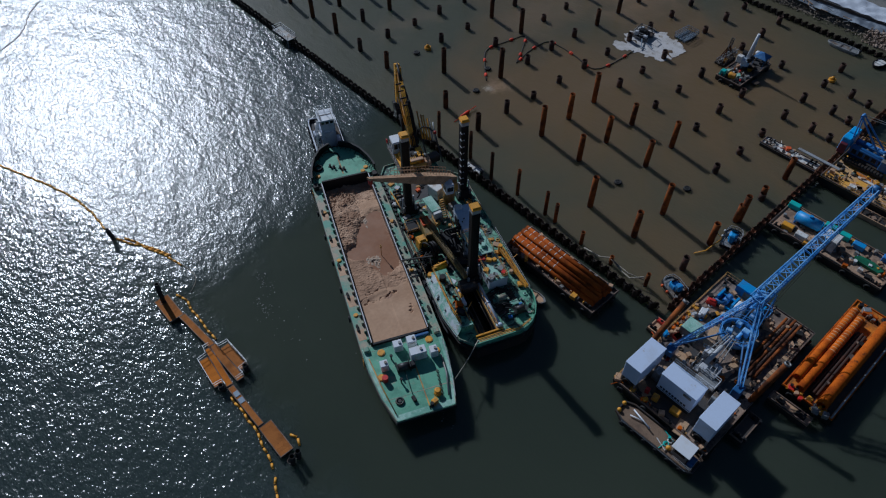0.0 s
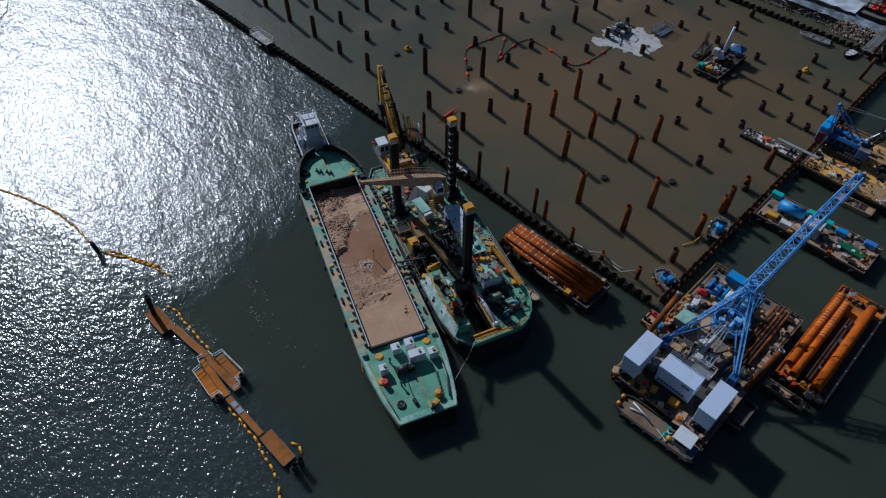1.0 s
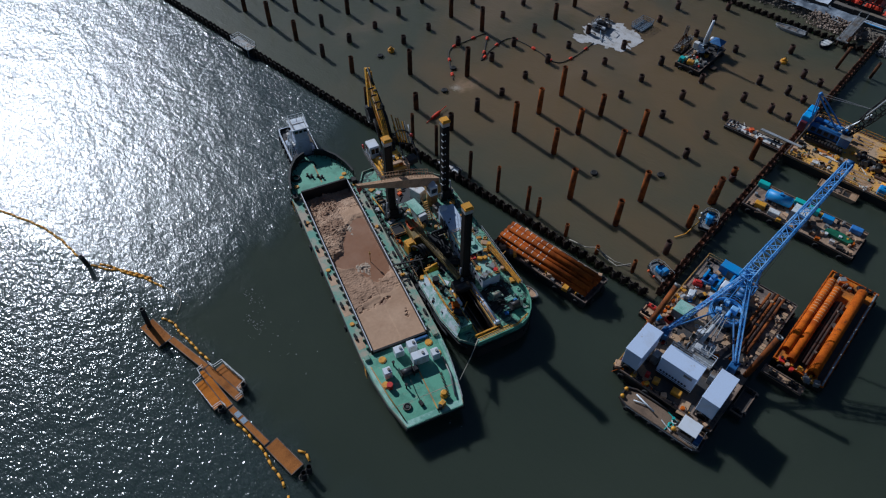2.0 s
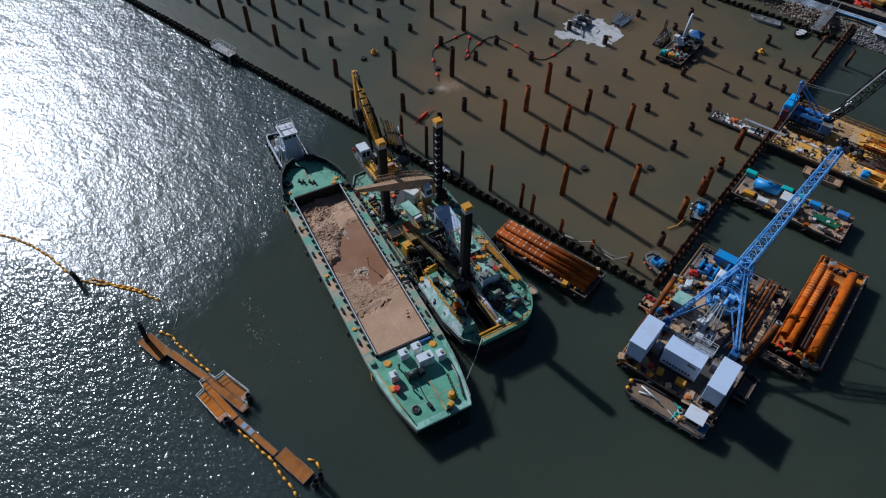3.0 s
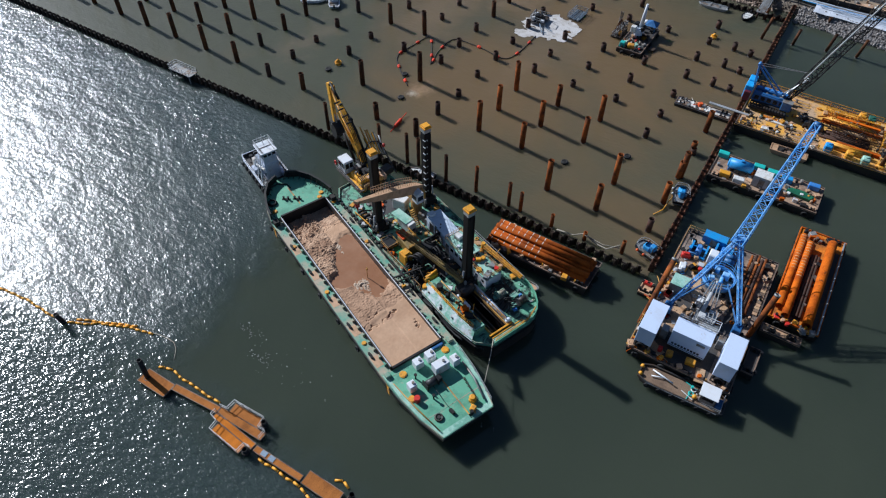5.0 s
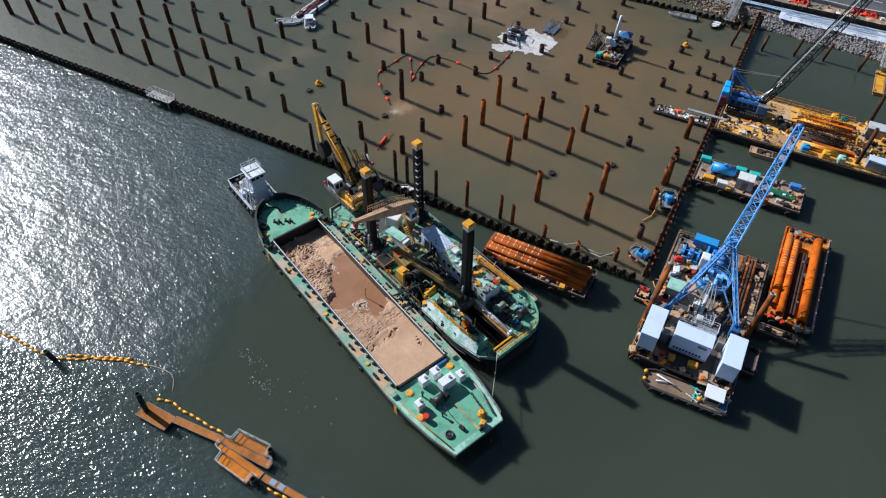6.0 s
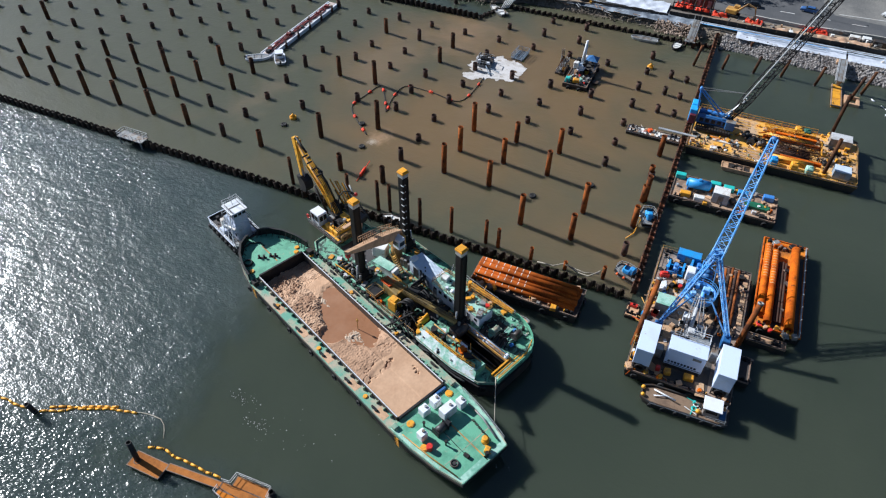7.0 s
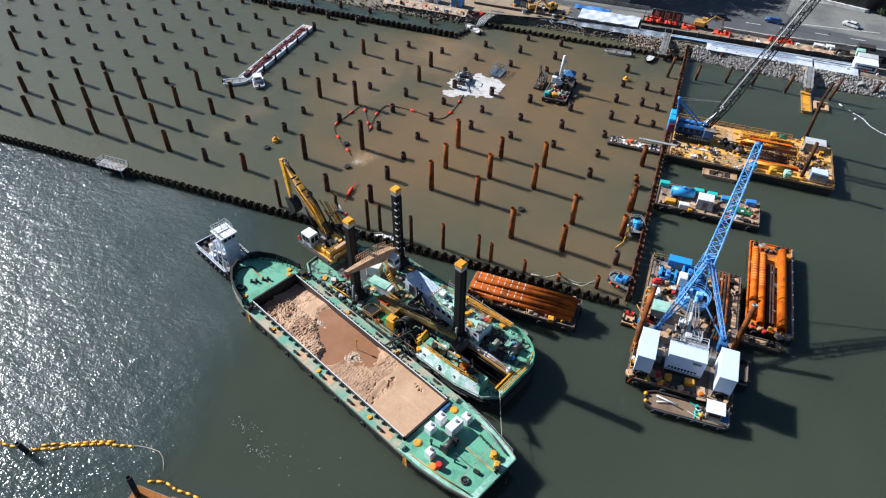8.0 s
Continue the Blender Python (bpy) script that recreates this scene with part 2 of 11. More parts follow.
MUD = mat("muddy_pool", (0.29, 0.137, 0.068), 0.3, alt=(0.34, 0.18, 0.10), amount=0.35, scale=0.2, fine=1.2, bump=0.04, grain=0.2, sharp=0.3)
PALE_SILT = mat("pale_silt", (0.5, 0.4, 0.3), 0.85, alt=(0.36, 0.24, 0.16), amount=0.45, scale=1.2, fine=6.0, bump=0.5)
FOAM = mat("pale_foam", (0.56, 0.54, 0.525), 0.9, alt=(0.44, 0.41, 0.37), amount=0.4, scale=0.4, fine=5.0, bump=0.4, grain=0.5, stain=(0.26, 0.205, 0.15), stain_amount=0.22, stain_scale=0.8)
ROPE = mat("pale_rope", (0.5, 0.45, 0.36), 0.9)
INK = mat("dark_lettering", (0.02, 0.035, 0.07), 0.6)


def water_mat(name, deep, silt, silt_amount, silt_scale, wave, rough, open_water=None, plume=None, boils=()):
    """Turbid harbour water: wind ripples of three sizes that rise and fall in broad patches, silt in slow clouds."""
    m = bpy.data.materials.new(name)
    m.use_nodes = True
    n, l = m.node_tree.nodes, m.node_tree.links
    b = n["Principled BSDF"]
    g = n.new("ShaderNodeNewGeometry")
    cloud = n.new("ShaderNodeTexNoise")
    cloud.inputs["Scale"].default_value, cloud.inputs["Detail"].default_value = silt_scale, 5.0
    cloud.inputs["Distortion"].default_value = 0.6
    l.new(g.outputs["Position"], cloud.inputs["Vector"])
    ramp = n.new("ShaderNodeMapRange")
    edge = 0.75 - 0.5 * silt_amount
    ramp.inputs["From Min"].default_value, ramp.inputs["From Max"].default_value = edge - 0.16, edge + 0.16
    l.new(cloud.outputs["Fac"], ramp.inputs["Value"])
    if plume:
        # stirred-up silt thins out from the middle of the plume
        at = n.new("ShaderNodeVectorMath")
        at.operation = "SUBTRACT"
        at.inputs[1].default_value = (plume[0], plume[1], 0)
        l.new(g.outputs["Position"], at.inputs[0])
        rel = n.new("ShaderNodeVectorMath")
        rel.operation = "MULTIPLY"
        rel.inputs[1].default_value = (1 / plume[2], 1 / plume[3], 0)
        l.new(at.outputs[0], rel.inputs[0])
        size = n.new("ShaderNodeVectorMath")
        size.operation = "LENGTH"
        l.new(rel.outputs[0], size.inputs[0])
        fall = n.new("ShaderNodeMapRange")
        fall.inputs["From Min"].default_value, fall.inputs["From Max"].default_value = 0.45, 1.5
        fall.inputs["To Min"].default_value, fall.inputs["To Max"].default_value = 0.2, -0.26
        l.new(size.outputs["Value"], fall.inputs["Value"])
        both = n.new("ShaderNodeMath")
        both.operation = "ADD"
        l.new(cloud.outputs["Fac"], both.inputs[0])
        l.new(fall.outputs["Result"], both.inputs[1])
        l.new(both.outputs[0], ramp.inputs["Value"])
    mix = n.new("ShaderNodeMix")
    mix.data_type = "RGBA"
    mix.inputs["A"].default_value, mix.inputs["B"].default_value = (*deep, 1), (*silt, 1)
    l.new(ramp.outputs["Result"], mix.inputs["Factor"])
    colour, lee = mix.outputs["Result"], None
    for px, py, rx, ry, strength, tone in boils:
        # fresh silt boiling up, soft and ragged at its edge
        at = n.new("ShaderNodeVectorMath")
        at.operation = "MULTIPLY_ADD"
        at.inputs[1].default_value, at.inputs[2].default_value = (1 / rx, 1 / ry, 0), (-px / rx, -py / ry, 0)
        l.new(g.outputs["Position"], at.inputs[0])
        size = n.new("ShaderNodeVectorMath")
        size.operation = "LENGTH"
        l.new(at.outputs[0], size.inputs[0])
        ragged = n.new("ShaderNodeTexNoise")
        ragged.inputs["Scale"].default_value, ragged.inputs["Detail"].default_value = 1.6 / rx, 6.0
        ragged.inputs["Distortion"].default_value = 1.0
        l.new(g.outputs["Position"], ragged.inputs["Vector"])
        sum_ = n.new("ShaderNodeMath")
        sum_.operation = "MULTIPLY_ADD"
        sum_.inputs[1].default_value = 2.4
        l.new(ragged.outputs["Fac"], sum_.inputs[0])
        l.new(size.outputs["Value"], sum_.inputs[2])
        fall = n.new("ShaderNodeMapRange")
        fall.interpolation_type = "SMOOTHSTEP"
        fall.inputs["From Min"].default_value, fall.inputs["From Max"].default_value = 1.1, 2.5
        fall.inputs["To Min"].default_value, fall.inputs["To Max"].default_value = strength, 0.0
        l.new(sum_.outputs[0], fall.inputs["Value"])
        over = n.new("ShaderNodeMix")
        over.data_type = "RGBA"
        over.inputs["B"].default_value = (*tone, 1)
        l.new(fall.outputs["Result"], over.inputs["Factor"])
        l.new(colour, over.inputs["A"])
        colour = over.outputs["Result"]
    if open_water:
        # wind-rippled water outside the walkway and booms, calm in their lee
        def math_node(op, a, b_):
            q = n.new("ShaderNodeMath")
            q.operation = op
            for k, v in enumerate((a, b_)):
                if isinstance(v, float):
                    q.inputs[k].default_value = v
                else:
                    l.new(v, q.inputs[k])
            return q.outputs[0]
        xyz = n.new("ShaderNodeSeparateXYZ")
        l.new(g.outputs["Position"], xyz.inputs[0])
        beside = math_node("SUBTRACT", -7.5, xyz.outputs["X"])
        beyond = math_node("ADD", math_node("MULTIPLY", math_node("MAXIMUM", math_node("SUBTRACT", xyz.outputs["X"], 13.0), 0.0), -0.45), math_node("SUBTRACT", xyz.outputs["Y"], 50.0))
        gust = n.new("ShaderNodeTexNoise")
        gust.inputs["Scale"].default_value, gust.inputs["Detail"].default_value = 0.13, 6.0
        l.new(g.outputs["Position"], gust.inputs["Vector"])
        # the yellow boom bends away behind the walkway's end
        boom_x = math_node("SUBTRACT", math_node("MULTIPLY", xyz.outputs["Y"], -0.27), -9.4)
        behind = math_node("MINIMUM", math_node("SUBTRACT", boom_x, xyz.outputs["X"]), math_node("SUBTRACT", xyz.outputs["Y"], 49.0))
        beside = math_node("MAXIMUM", beside, behind)
        far = math_node("ADD", math_node("MAXIMUM", beside, beyond), math_node("MULTIPLY", math_node("SUBTRACT", gust.outputs["Fac"], 0.5), 19.0))
        lm = n.new("ShaderNodeMapRange")
        lm.interpolation_type = "SMOOTHSTEP"
        lm.inputs["From Min"].default_value, lm.inputs["From Max"].default_value = -5.0, 7.0
        l.new(far, lm.inputs["Value"])
        lee = lm.outputs["Result"]
        # short chop outside the yellow boom, a smoother wind sheen inside it
        inside = math_node("SUBTRACT", xyz.outputs["X"], boom_x)
        sm = n.new("ShaderNodeMapRange")
        sm.interpolation_type = "SMOOTHSTEP"
        sm.inputs["From Min"].default_value, sm.inputs["From Max"].default_value = -2.5, 1.5
        l.new(inside, sm.inputs["Value"])
        sheen = sm.outputs["Result"]
        mix2 = n.new("ShaderNodeMix")
        mix2.data_type = "RGBA"
        mix2.inputs["B"].default_value = (*open_water, 1)
        l.new(lee, mix2.inputs["Factor"])
        l.new(colour, mix2.inputs["A"])
        colour = mix2.outputs["Result"]
    l.new(colour, b.inputs["Base Color"])
    # light spreads sideways in the turbid water
    b.subsurface_method = "BURLEY"
    b.inputs["Subsurface Weight"].default_value = 1.0
    b.inputs["Subsurface Radius"].default_value = (0.9, 1.0, 0.8)
    b.inputs["Subsurface Scale"].default_value = 1.6
    b.inputs["Roughness"].default_value = rough
    if lee:
        chop = n.new("ShaderNodeMapRange")
        chop.inputs["To Min"].default_value = rough
        l.new(math_node("ADD", math_node("MULTIPLY", sheen, 0.06), 0.15), chop.inputs["To Max"])
        l.new(lee, chop.inputs["Value"])
        l.new(chop.outputs["Result"], b.inputs["Roughness"])
    b.inputs["IOR"].default_value = 1.40 if open_water else 1.333
    turn = n.new("ShaderNodeMapping")
    turn.inputs["Rotation"].default_value = (0, 0, radians(28))
    turn.inputs["Scale"].default_value = (1.0, 0.55, 1.0)
    l.new(g.outputs["Position"], turn.inputs["Vector"])
    def ripples(stack):
        total = None
        for scale, gain, detail in stack:
            w = n.new("ShaderNodeTexNoise")
            w.inputs["Scale"].default_value, w.inputs["Detail"].default_value = scale, detail
            w.inputs["Distortion"].default_value = 0.4
            l.new(turn.outputs[0], w.inputs["Vector"])
            k = n.new("ShaderNodeMath")
            k.operation = "MULTIPLY_ADD" if total else "MULTIPLY"
            k.inputs[1].default_value = gain
            l.new(w.outputs["Fac"], k.inputs[0])
            if total:
                l.new(total, k.inputs[2])
            total = k.outputs[0]
        return total
    total = ripples(wave)
    if lee:
        # fine wind ripples inside the boom, steeper chop outside it
        swap = n.new("ShaderNodeMix")
        l.new(sheen, swap.inputs["Factor"])
        l.new(total, swap.inputs["A"])
        l.new(ripples(SHEEN_RIPPLES), swap.inputs["B"])
        total = swap.outputs["Result"]
    bp = n.new("ShaderNodeBump")
    bp.inputs["Strength"].default_value, bp.inputs["Distance"].default_value = 1.0, 1.0
    if lee:
        amp = n.new("ShaderNodeMapRange")
        amp.inputs["To Min"].default_value = 0.12
        amp.inputs["To Max"].default_value = 1.0
        l.new(lee, amp.inputs["Value"])
        k = n.new("ShaderNodeMath")
        k.operation = "MULTIPLY"
        l.new(total, k.inputs[0])
        l.new(amp.outputs["Result"], k.inputs[1])
        total = k.outputs[0]
    l.new(total, bp.inputs["Height"])
    l.new(bp.outputs["Normal"], b.inputs["Normal"])
    if lee:
        # the smooth faces of the smallest ripples glint one by one
        glint = n.new("ShaderNodeBump")
        glint.inputs["Strength"].default_value, glint.inputs["Distance"].default_value = 1.0, 1.0
        l.new(math_node("MULTIPLY", ripples([(2.3, 0.42, 1.0)]), lee), glint.inputs["Height"])
        l.new(glint.outputs["Normal"], b.inputs["Coat Normal"])
        l.new(math_node("MULTIPLY", lee, math_node("ADD", math_node("MULTIPLY", sheen, 0.28), 0.08)), b.inputs["Coat Weight"])
        b.inputs["Coat Roughness"].default_value, b.inputs["Coat IOR"].default_value = 0.085, 1.333
    return m


SHEEN_RIPPLES = [(0.25, 0.30, 2.0), (1.3, 0.115, 1.0), (5.0, 0.058, 1.0)]
WATER = water_mat("harbour_water", (0.038, 0.048, 0.034), (0.050, 0.060, 0.042), 0.5, 0.02, [(0.3, 0.22, 2.0), (1.4, 0.19, 1.0), (3.6, 0.08, 1.0)], 0.12, (0.040, 0.055, 0.051))
SILT_BOILS = [(69.5, 55.6, 3.4, 2.4, 0.8, (0.34, 0.225, 0.135)), (67.2, 56.4, 1.0, 1.2, 0.9, (0.42, 0.36, 0.28)), (120, 58, 13, 8, 0.6, (0.25, 0.165, 0.095)), (100, 70, 17, 8, 0.4, (0.22, 0.155, 0.095)), (72, 88, 12, 5, 0.35, (0.21, 0.155, 0.10)), (100, 40, 20, 11, 0.35, (0.20, 0.14, 0.085))]
BASIN = water_mat("silty_basin_water", (0.080, 0.082, 0.054), (0.152, 0.104, 0.053), 0.42, 0.03, [(0.5, 0.06, 2.0), (2.0, 0.03, 2.0)], 0.36, plume=(92, 34, 48, 42), boils=SILT_BOILS)


# mesh helpers
def box(bm, x0, x1, y0, y1, z0, z1, inset=0.0):
    """A block; inset draws its top in on all sides."""
    i = inset
    v = [bm.verts.new(p) for p in ((x0, y0, z0), (x1, y0, z0), (x1, y1, z0), (x0, y1, z0), (x0 + i, y0 + i, z1), (x1 - i, y0 + i, z1), (x1 - i, y1 - i, z1), (x0 + i, y1 - i, z1))]
    for f in ((3, 2, 1, 0), (4, 5, 6, 7), (0, 1, 5, 4), (1, 2, 6, 5), (2, 3, 7, 6), (3, 0, 4, 7)):
        bm.faces.new([v[k] for k in f])
    return v


def cbox(bm, cx, cy, cz, sx, sy, sz, rz=0.0, bevel=0.0):
    """A block by its base centre and size, turned by rz degrees, its edges broken by bevel."""
    b = bmesh.new()
    box(b, -sx / 2, sx / 2, -sy / 2, sy / 2, 0, sz)
    if bevel:
        bmesh.ops.bevel(b, geom=b.edges[:], offset=bevel, segments=1, affect="EDGES")
    bmesh.ops.transform(b, matrix=pose(cx, cy, cz, 0, 0, rz), verts=b.verts)
    join(bm, b)


def join(bm, other):
    me = bpy.data.meshes.new("tmp")
    other.to_mesh(me)
    other.free()
    bm.from_mesh(me)
    bpy.data.meshes.remove(me)


def cyl(bm, p0, p1, r0, r1=None, n=10, cap=True):
    p0, p1 = Vector(p0), Vector(p1)
    r1 = r0 if r1 is None else r1
    d = (p1 - p0).normalized()
    a = d.orthogonal().normalized()
    b = d.cross(a)
    ring0, ring1 = [], []
    for k in range(n):
        w = 2 * math.pi * k / n
        o = a * math.cos(w) + b * math.sin(w)
        ring0.append(bm.verts.new(p0 + o * r0))
        ring1.append(bm.verts.new(p1 + o * r1))
    for k in range(n):
        f = bm.faces.new((ring0[k], ring0[(k + 1) % n], ring1[(k + 1) % n], ring1[k]))
        f.smooth = n > 6
    if cap:
        bm.faces.new(ring0[::-1])
        bm.faces.new(ring1)


def pipe(bm, p0, p1, r, wall=0.06, n=16):
    """An open-ended pipe with a wall thickness."""
    p0, p1 = Vector(p0), Vector(p1)
    d = (p1 - p0).normalized()
    a = d.orthogonal().normalized()
    b = d.cross(a)
    rings = []
    for p, rr in ((p0, r), (p1, r), (p1, r - wall), (p0, r - wall)):
        rings.append([bm.verts.new(p + (a * math.cos(2 * math.pi * k / n) + b * math.sin(2 * math.pi * k / n)) * rr) for k in range(n)])
    for q in range(4):
        s, t = rings[q], rings[(q + 1) % 4]
        for k in range(n):
            f = bm.faces.new((s[k], s[(k + 1) % n], t[(k + 1) % n], t[k]))
            f.smooth = q in (0, 2)


def tube(bm, pts, r, n=6):
    """One continuous hose or rope through the points, mitred at its bends."""
    pts = [Vector(p) for p in pts]
    pts = [p for k, p in enumerate(pts) if k == 0 or (p - pts[k - 1]).length > 1e-4]
    rings, side = [], None
    for k, p in enumerate(pts):
        d = (pts[min(k + 1, len(pts) - 1)] - pts[max(k - 1, 0)]).normalized()
        side = d.orthogonal().normalized() if side is None else (side - d * side.dot(d)).normalized()
        up = d.cross(side)
        rings.append([bm.verts.new(p + (side * math.cos(w) + up * math.sin(w)) * r) for w in (2 * math.pi * q / n for q in range(n))])
    for a, b in zip(rings[:-1], rings[1:]):
        for q in range(n):
            f = bm.faces.new((a[q], a[(q + 1) % n], b[(q + 1) % n], b[q]))
            f.smooth = True
    bm.faces.new(rings[0][::-1])
    bm.faces.new(rings[-1])


def bar(bm, p0, p1, w, h=None):
    """A square bar between two points."""
    cyl(bm, p0, p1, (h or w) * 0.7, n=4)


def prism(bm, pts, z0, z1, inset=0.0, zlow=None):
    """A slab over a flat outline (counter-clockwise); the bottom may be drawn in towards the middle."""
    cx, cy = sum(p[0] for p in pts) / len(pts), sum(p[1] for p in pts) / len(pts)
    low = [bm.verts.new((cx + (p[0] - cx) * (1 - inset), cy + (p[1] - cy) * (1 - inset), z0)) for p in pts]
    top = [bm.verts.new((p[0], p[1], z1)) for p in pts]
    bm.faces.new(low[::-1])
    bm.faces.new(top)
    for k in range(len(pts)):
        j = (k + 1) % len(pts)
        bm.faces.new((low[k], low[j], top[j], top[k]))


def fence_wall(bm, pts, z0, z1, t, close=False):
    """A thin upright wall along a line of points, mitred at its corners."""
    p = [Vector((x, y, 0)) for x, y in pts]
    n = len(p)
    ring = []
    for k in range(n):
        a = p[k - 1] if close or k else None
        b = p[(k + 1) % n] if close or k < n - 1 else None
        d0 = (p[k] - a).normalized() if a is not None else (b - p[k]).normalized()
        d1 = (b - p[k]).normalized() if b is not None else d0
        m = Vector((-(d0.y + d1.y), d0.x + d1.x, 0))
        if m.length < 1e-4:
            m = Vector((-d0.y, d0.x, 0))
        m.normalize()
        m *= t / 2 / max(0.4, m.dot(Vector((-d0.y, d0.x, 0))))
        ring.append([bm.verts.new((q.x, q.y, z)) for q, z in ((p[k] - m, z0), (p[k] + m, z0), (p[k] + m, z1), (p[k] - m, z1))])
    for k in range(n if close else n - 1):
        a, b = ring[k], ring[(k + 1) % n]
        for q in range(4):
            bm.faces.new((a[q], b[q], b[(q + 1) % 4], a[(q + 1) % 4]))
    if not close:
        bm.faces.new(ring[0])
        bm.faces.new(ring[-1])


def railing(bm, pts, h=1.05, r=0.03, gap=1.6, rails=2):
    """Stanchions and rails along a line of 3D points."""
    pts = [Vector(p) for p in pts]
    for p, q in zip(pts[:-1], pts[1:]):
        k = max(1, round((q - p).length / gap))
        for s in range(k + 1):
            b = p.lerp(q, s / k)
            cyl(bm, b, b + Vector((0, 0, h)), r, n=4, cap=False)
        for s in range(1, rails + 1):
            o = Vector((0, 0, h * s / rails))
            cyl(bm, p + o, q + o, r, n=4, cap=False)


def lattice(bm, p0, p1, w0, w1, bays, r, up=(0, 0, 1)):
    """A four-chord lattice boom that tapers from w0 to w1."""
    p0, p1 = Vector(p0), Vector(p1)
    d = (p1 - p0).normalized()
    side = d.cross(Vector(up)).normalized()
    top = side.cross(d).normalized()
    rings = []
    for k in range(bays + 1):
        c = p0.lerp(p1, k / bays)
        w = (w0 + (w1 - w0) * k / bays) / 2
        rings.append([c + side * (sx * w) + top * (sy * w) for sx, sy in ((-1, -1), (1, -1), (1, 1), (-1, 1))])
    for q in range(4):
        cyl(bm, rings[0][q], rings[-1][q], r * 1.5, n=6)
    for k in range(bays):
        for q in range(4):
            j = (q + 1) % 4
            a, b = (q, j) if k % 2 else (j, q)
            cyl(bm, rings[k][a], rings[k + 1][b], r * 0.8, n=4, cap=False)
            cyl(bm, rings[k][q], rings[k][j], r * 0.7, n=4, cap=False)


def torus(bm, c, axis, R, r, n=12, m=6):
    axis = Vector(axis).normalized()
    a = axis.orthogonal().normalized()
    b = axis.cross(a)
    rings = []
    for k in range(n):
        w = 2 * math.pi * k / n
        o = a * math.cos(w) + b * math.sin(w)
        rings.append([bm.verts.new(Vector(c) + o * (R + r * math.cos(2 * math.pi * s / m)) + axis * (r * math.sin(2 * math.pi * s / m))) for s in range(m)])
    for k in range(n):
        for s in range(m):
            f = bm.faces.new((rings[k][s], rings[(k + 1) % n][s], rings[(k + 1) % n][(s + 1) % m], rings[k][(s + 1) % m]))
            f.smooth = True


def ball(bm, c, r, squash=1.0, n=8):
    b = bmesh.new()
    bmesh.ops.create_icosphere(b, subdivisions=2 if n > 6 else 1, radius=r)
    bmesh.ops.transform(b, matrix=Matrix.Translation(c) @ Matrix.Diagonal((1, 1, squash, 1)), verts=b.verts)
    for f in b.faces:
        f.smooth = True
    join(bm, b)


def part(name, bm, material, parent, label=""):
    """Links a bmesh as one mesh object under a thing or a part."""
    bmesh.ops.recalc_face_normals(bm, faces=bm.faces[:])
    me = bpy.data.meshes.new(name)
    bm.to_mesh(me)
    bm.free()
    me.materials.append(material)
    ob = new(name, me)
    if parent is not None:
        ob.parent = parent
    if label:
        ob["label"] = label
    return ob


def put(name, make, material, parent, label=""):
    """A part whose mesh is filled in by make(bm)."""
    bm = bmesh.new()
    make(bm)
    return part(name, bm, material, parent, label)


def thing(name, m, label, category, group="", kind=""):
    """An Empty at the base of a thing, which parents its parts."""
    ob = new(name)
    ob.empty_display_size = 0.5
    ob.matrix_basis = m
    return tagged(ob, label, category, group, kind)


def piece(name, me, parent, m, label=""):
    """One more object on a shared mesh."""
    ob = new(name, me)
    ob.parent = parent
    ob.matrix_basis = m
    return ob


def mesh_of(name, make, material):
    bm = bmesh.new()
    make(bm)
    bmesh.ops.recalc_face_normals(bm, faces=bm.faces[:])
    me = bpy.data.meshes.new(name)
    bm.to_mesh(me)
    bm.free()
    me.materials.append(material)
    return me


# the setting: one sheet of water, the dredged basin inside its walls, the shore
WALL_X, WALL_Y, FAR_X, STEP_X, STEP_Y = 46.0, -3.6, 139.6, 129.8, 56.0


def sheet(name, pts, z, material, label, category):
    bm = bmesh.new()
    bm.faces.new([bm.verts.new((x, y, z)) for x, y in pts])
    return tagged(part(name, bm, material, None), label, category, kind="structure")


sheet("water", [(-2500, -2500), (2500, -2500), (2500, 2500), (-2500, 2500)], 0.0, WATER, "dark green rippled harbour water glittering in the sun", "water")
sheet("water_basin", [(WALL_X, WALL_Y), (FAR_X + 8, WALL_Y), (FAR_X + 8, STEP_Y - 3), (FAR_X, STEP_Y - 3), (STEP_X, STEP_Y + 1.5), (STEP_X, 420), (WALL_X, 420)], 0.02, BASIN, "calm brown silty water inside the sheet pile walls", "water")

# the grid of driven pipe piles: rows i (every 8 m from the front), columns j (every 9.57 m from the side wall); digits are heights in metres
PILE_ROWS = {
    7: "367..44.4356665566", 8: "57.673.6.2355544444", 9: "4.66627.2245654222", 10: "2265722222452222252222", 11: "5222222653.22222222222",
    12: ".222222222.22222222222", 13: "2222224222.22222222222", 14: "22...24342.22222222222", 15: "2222222222222222222222", 16: ".2.222...2222222222222", 17: "...22..222222222",
}
PILE_I, PILE_J = 8.0, 9.571


def pile_parts(h, rusty, r=0.53):
    """A hollow steel pipe pile: the dry shaft, its dark wet foot and a near-black disc painted as the shade inside."""
    return (mesh_of("shaft", lambda bm: pipe(bm, (0, 0, 0.2), (0, 0, h), r, 0.05, 14), {0: PILE_DARK, 1: PILE_RUST, 2: PILE_BROWN}[rusty]),
            mesh_of("fill", lambda bm: cyl(bm, (0, 0, h - 0.75), (0, 0, h - 0.45), r - 0.06, n=14), PILE_WET_SHADE),
            mesh_of("wet_foot", lambda bm: cyl(bm, (0, 0, -1.5), (0, 0, 0.2), r + 0.004, n=14), PILE_WET_SHADE))


PILE_MESHES = {}


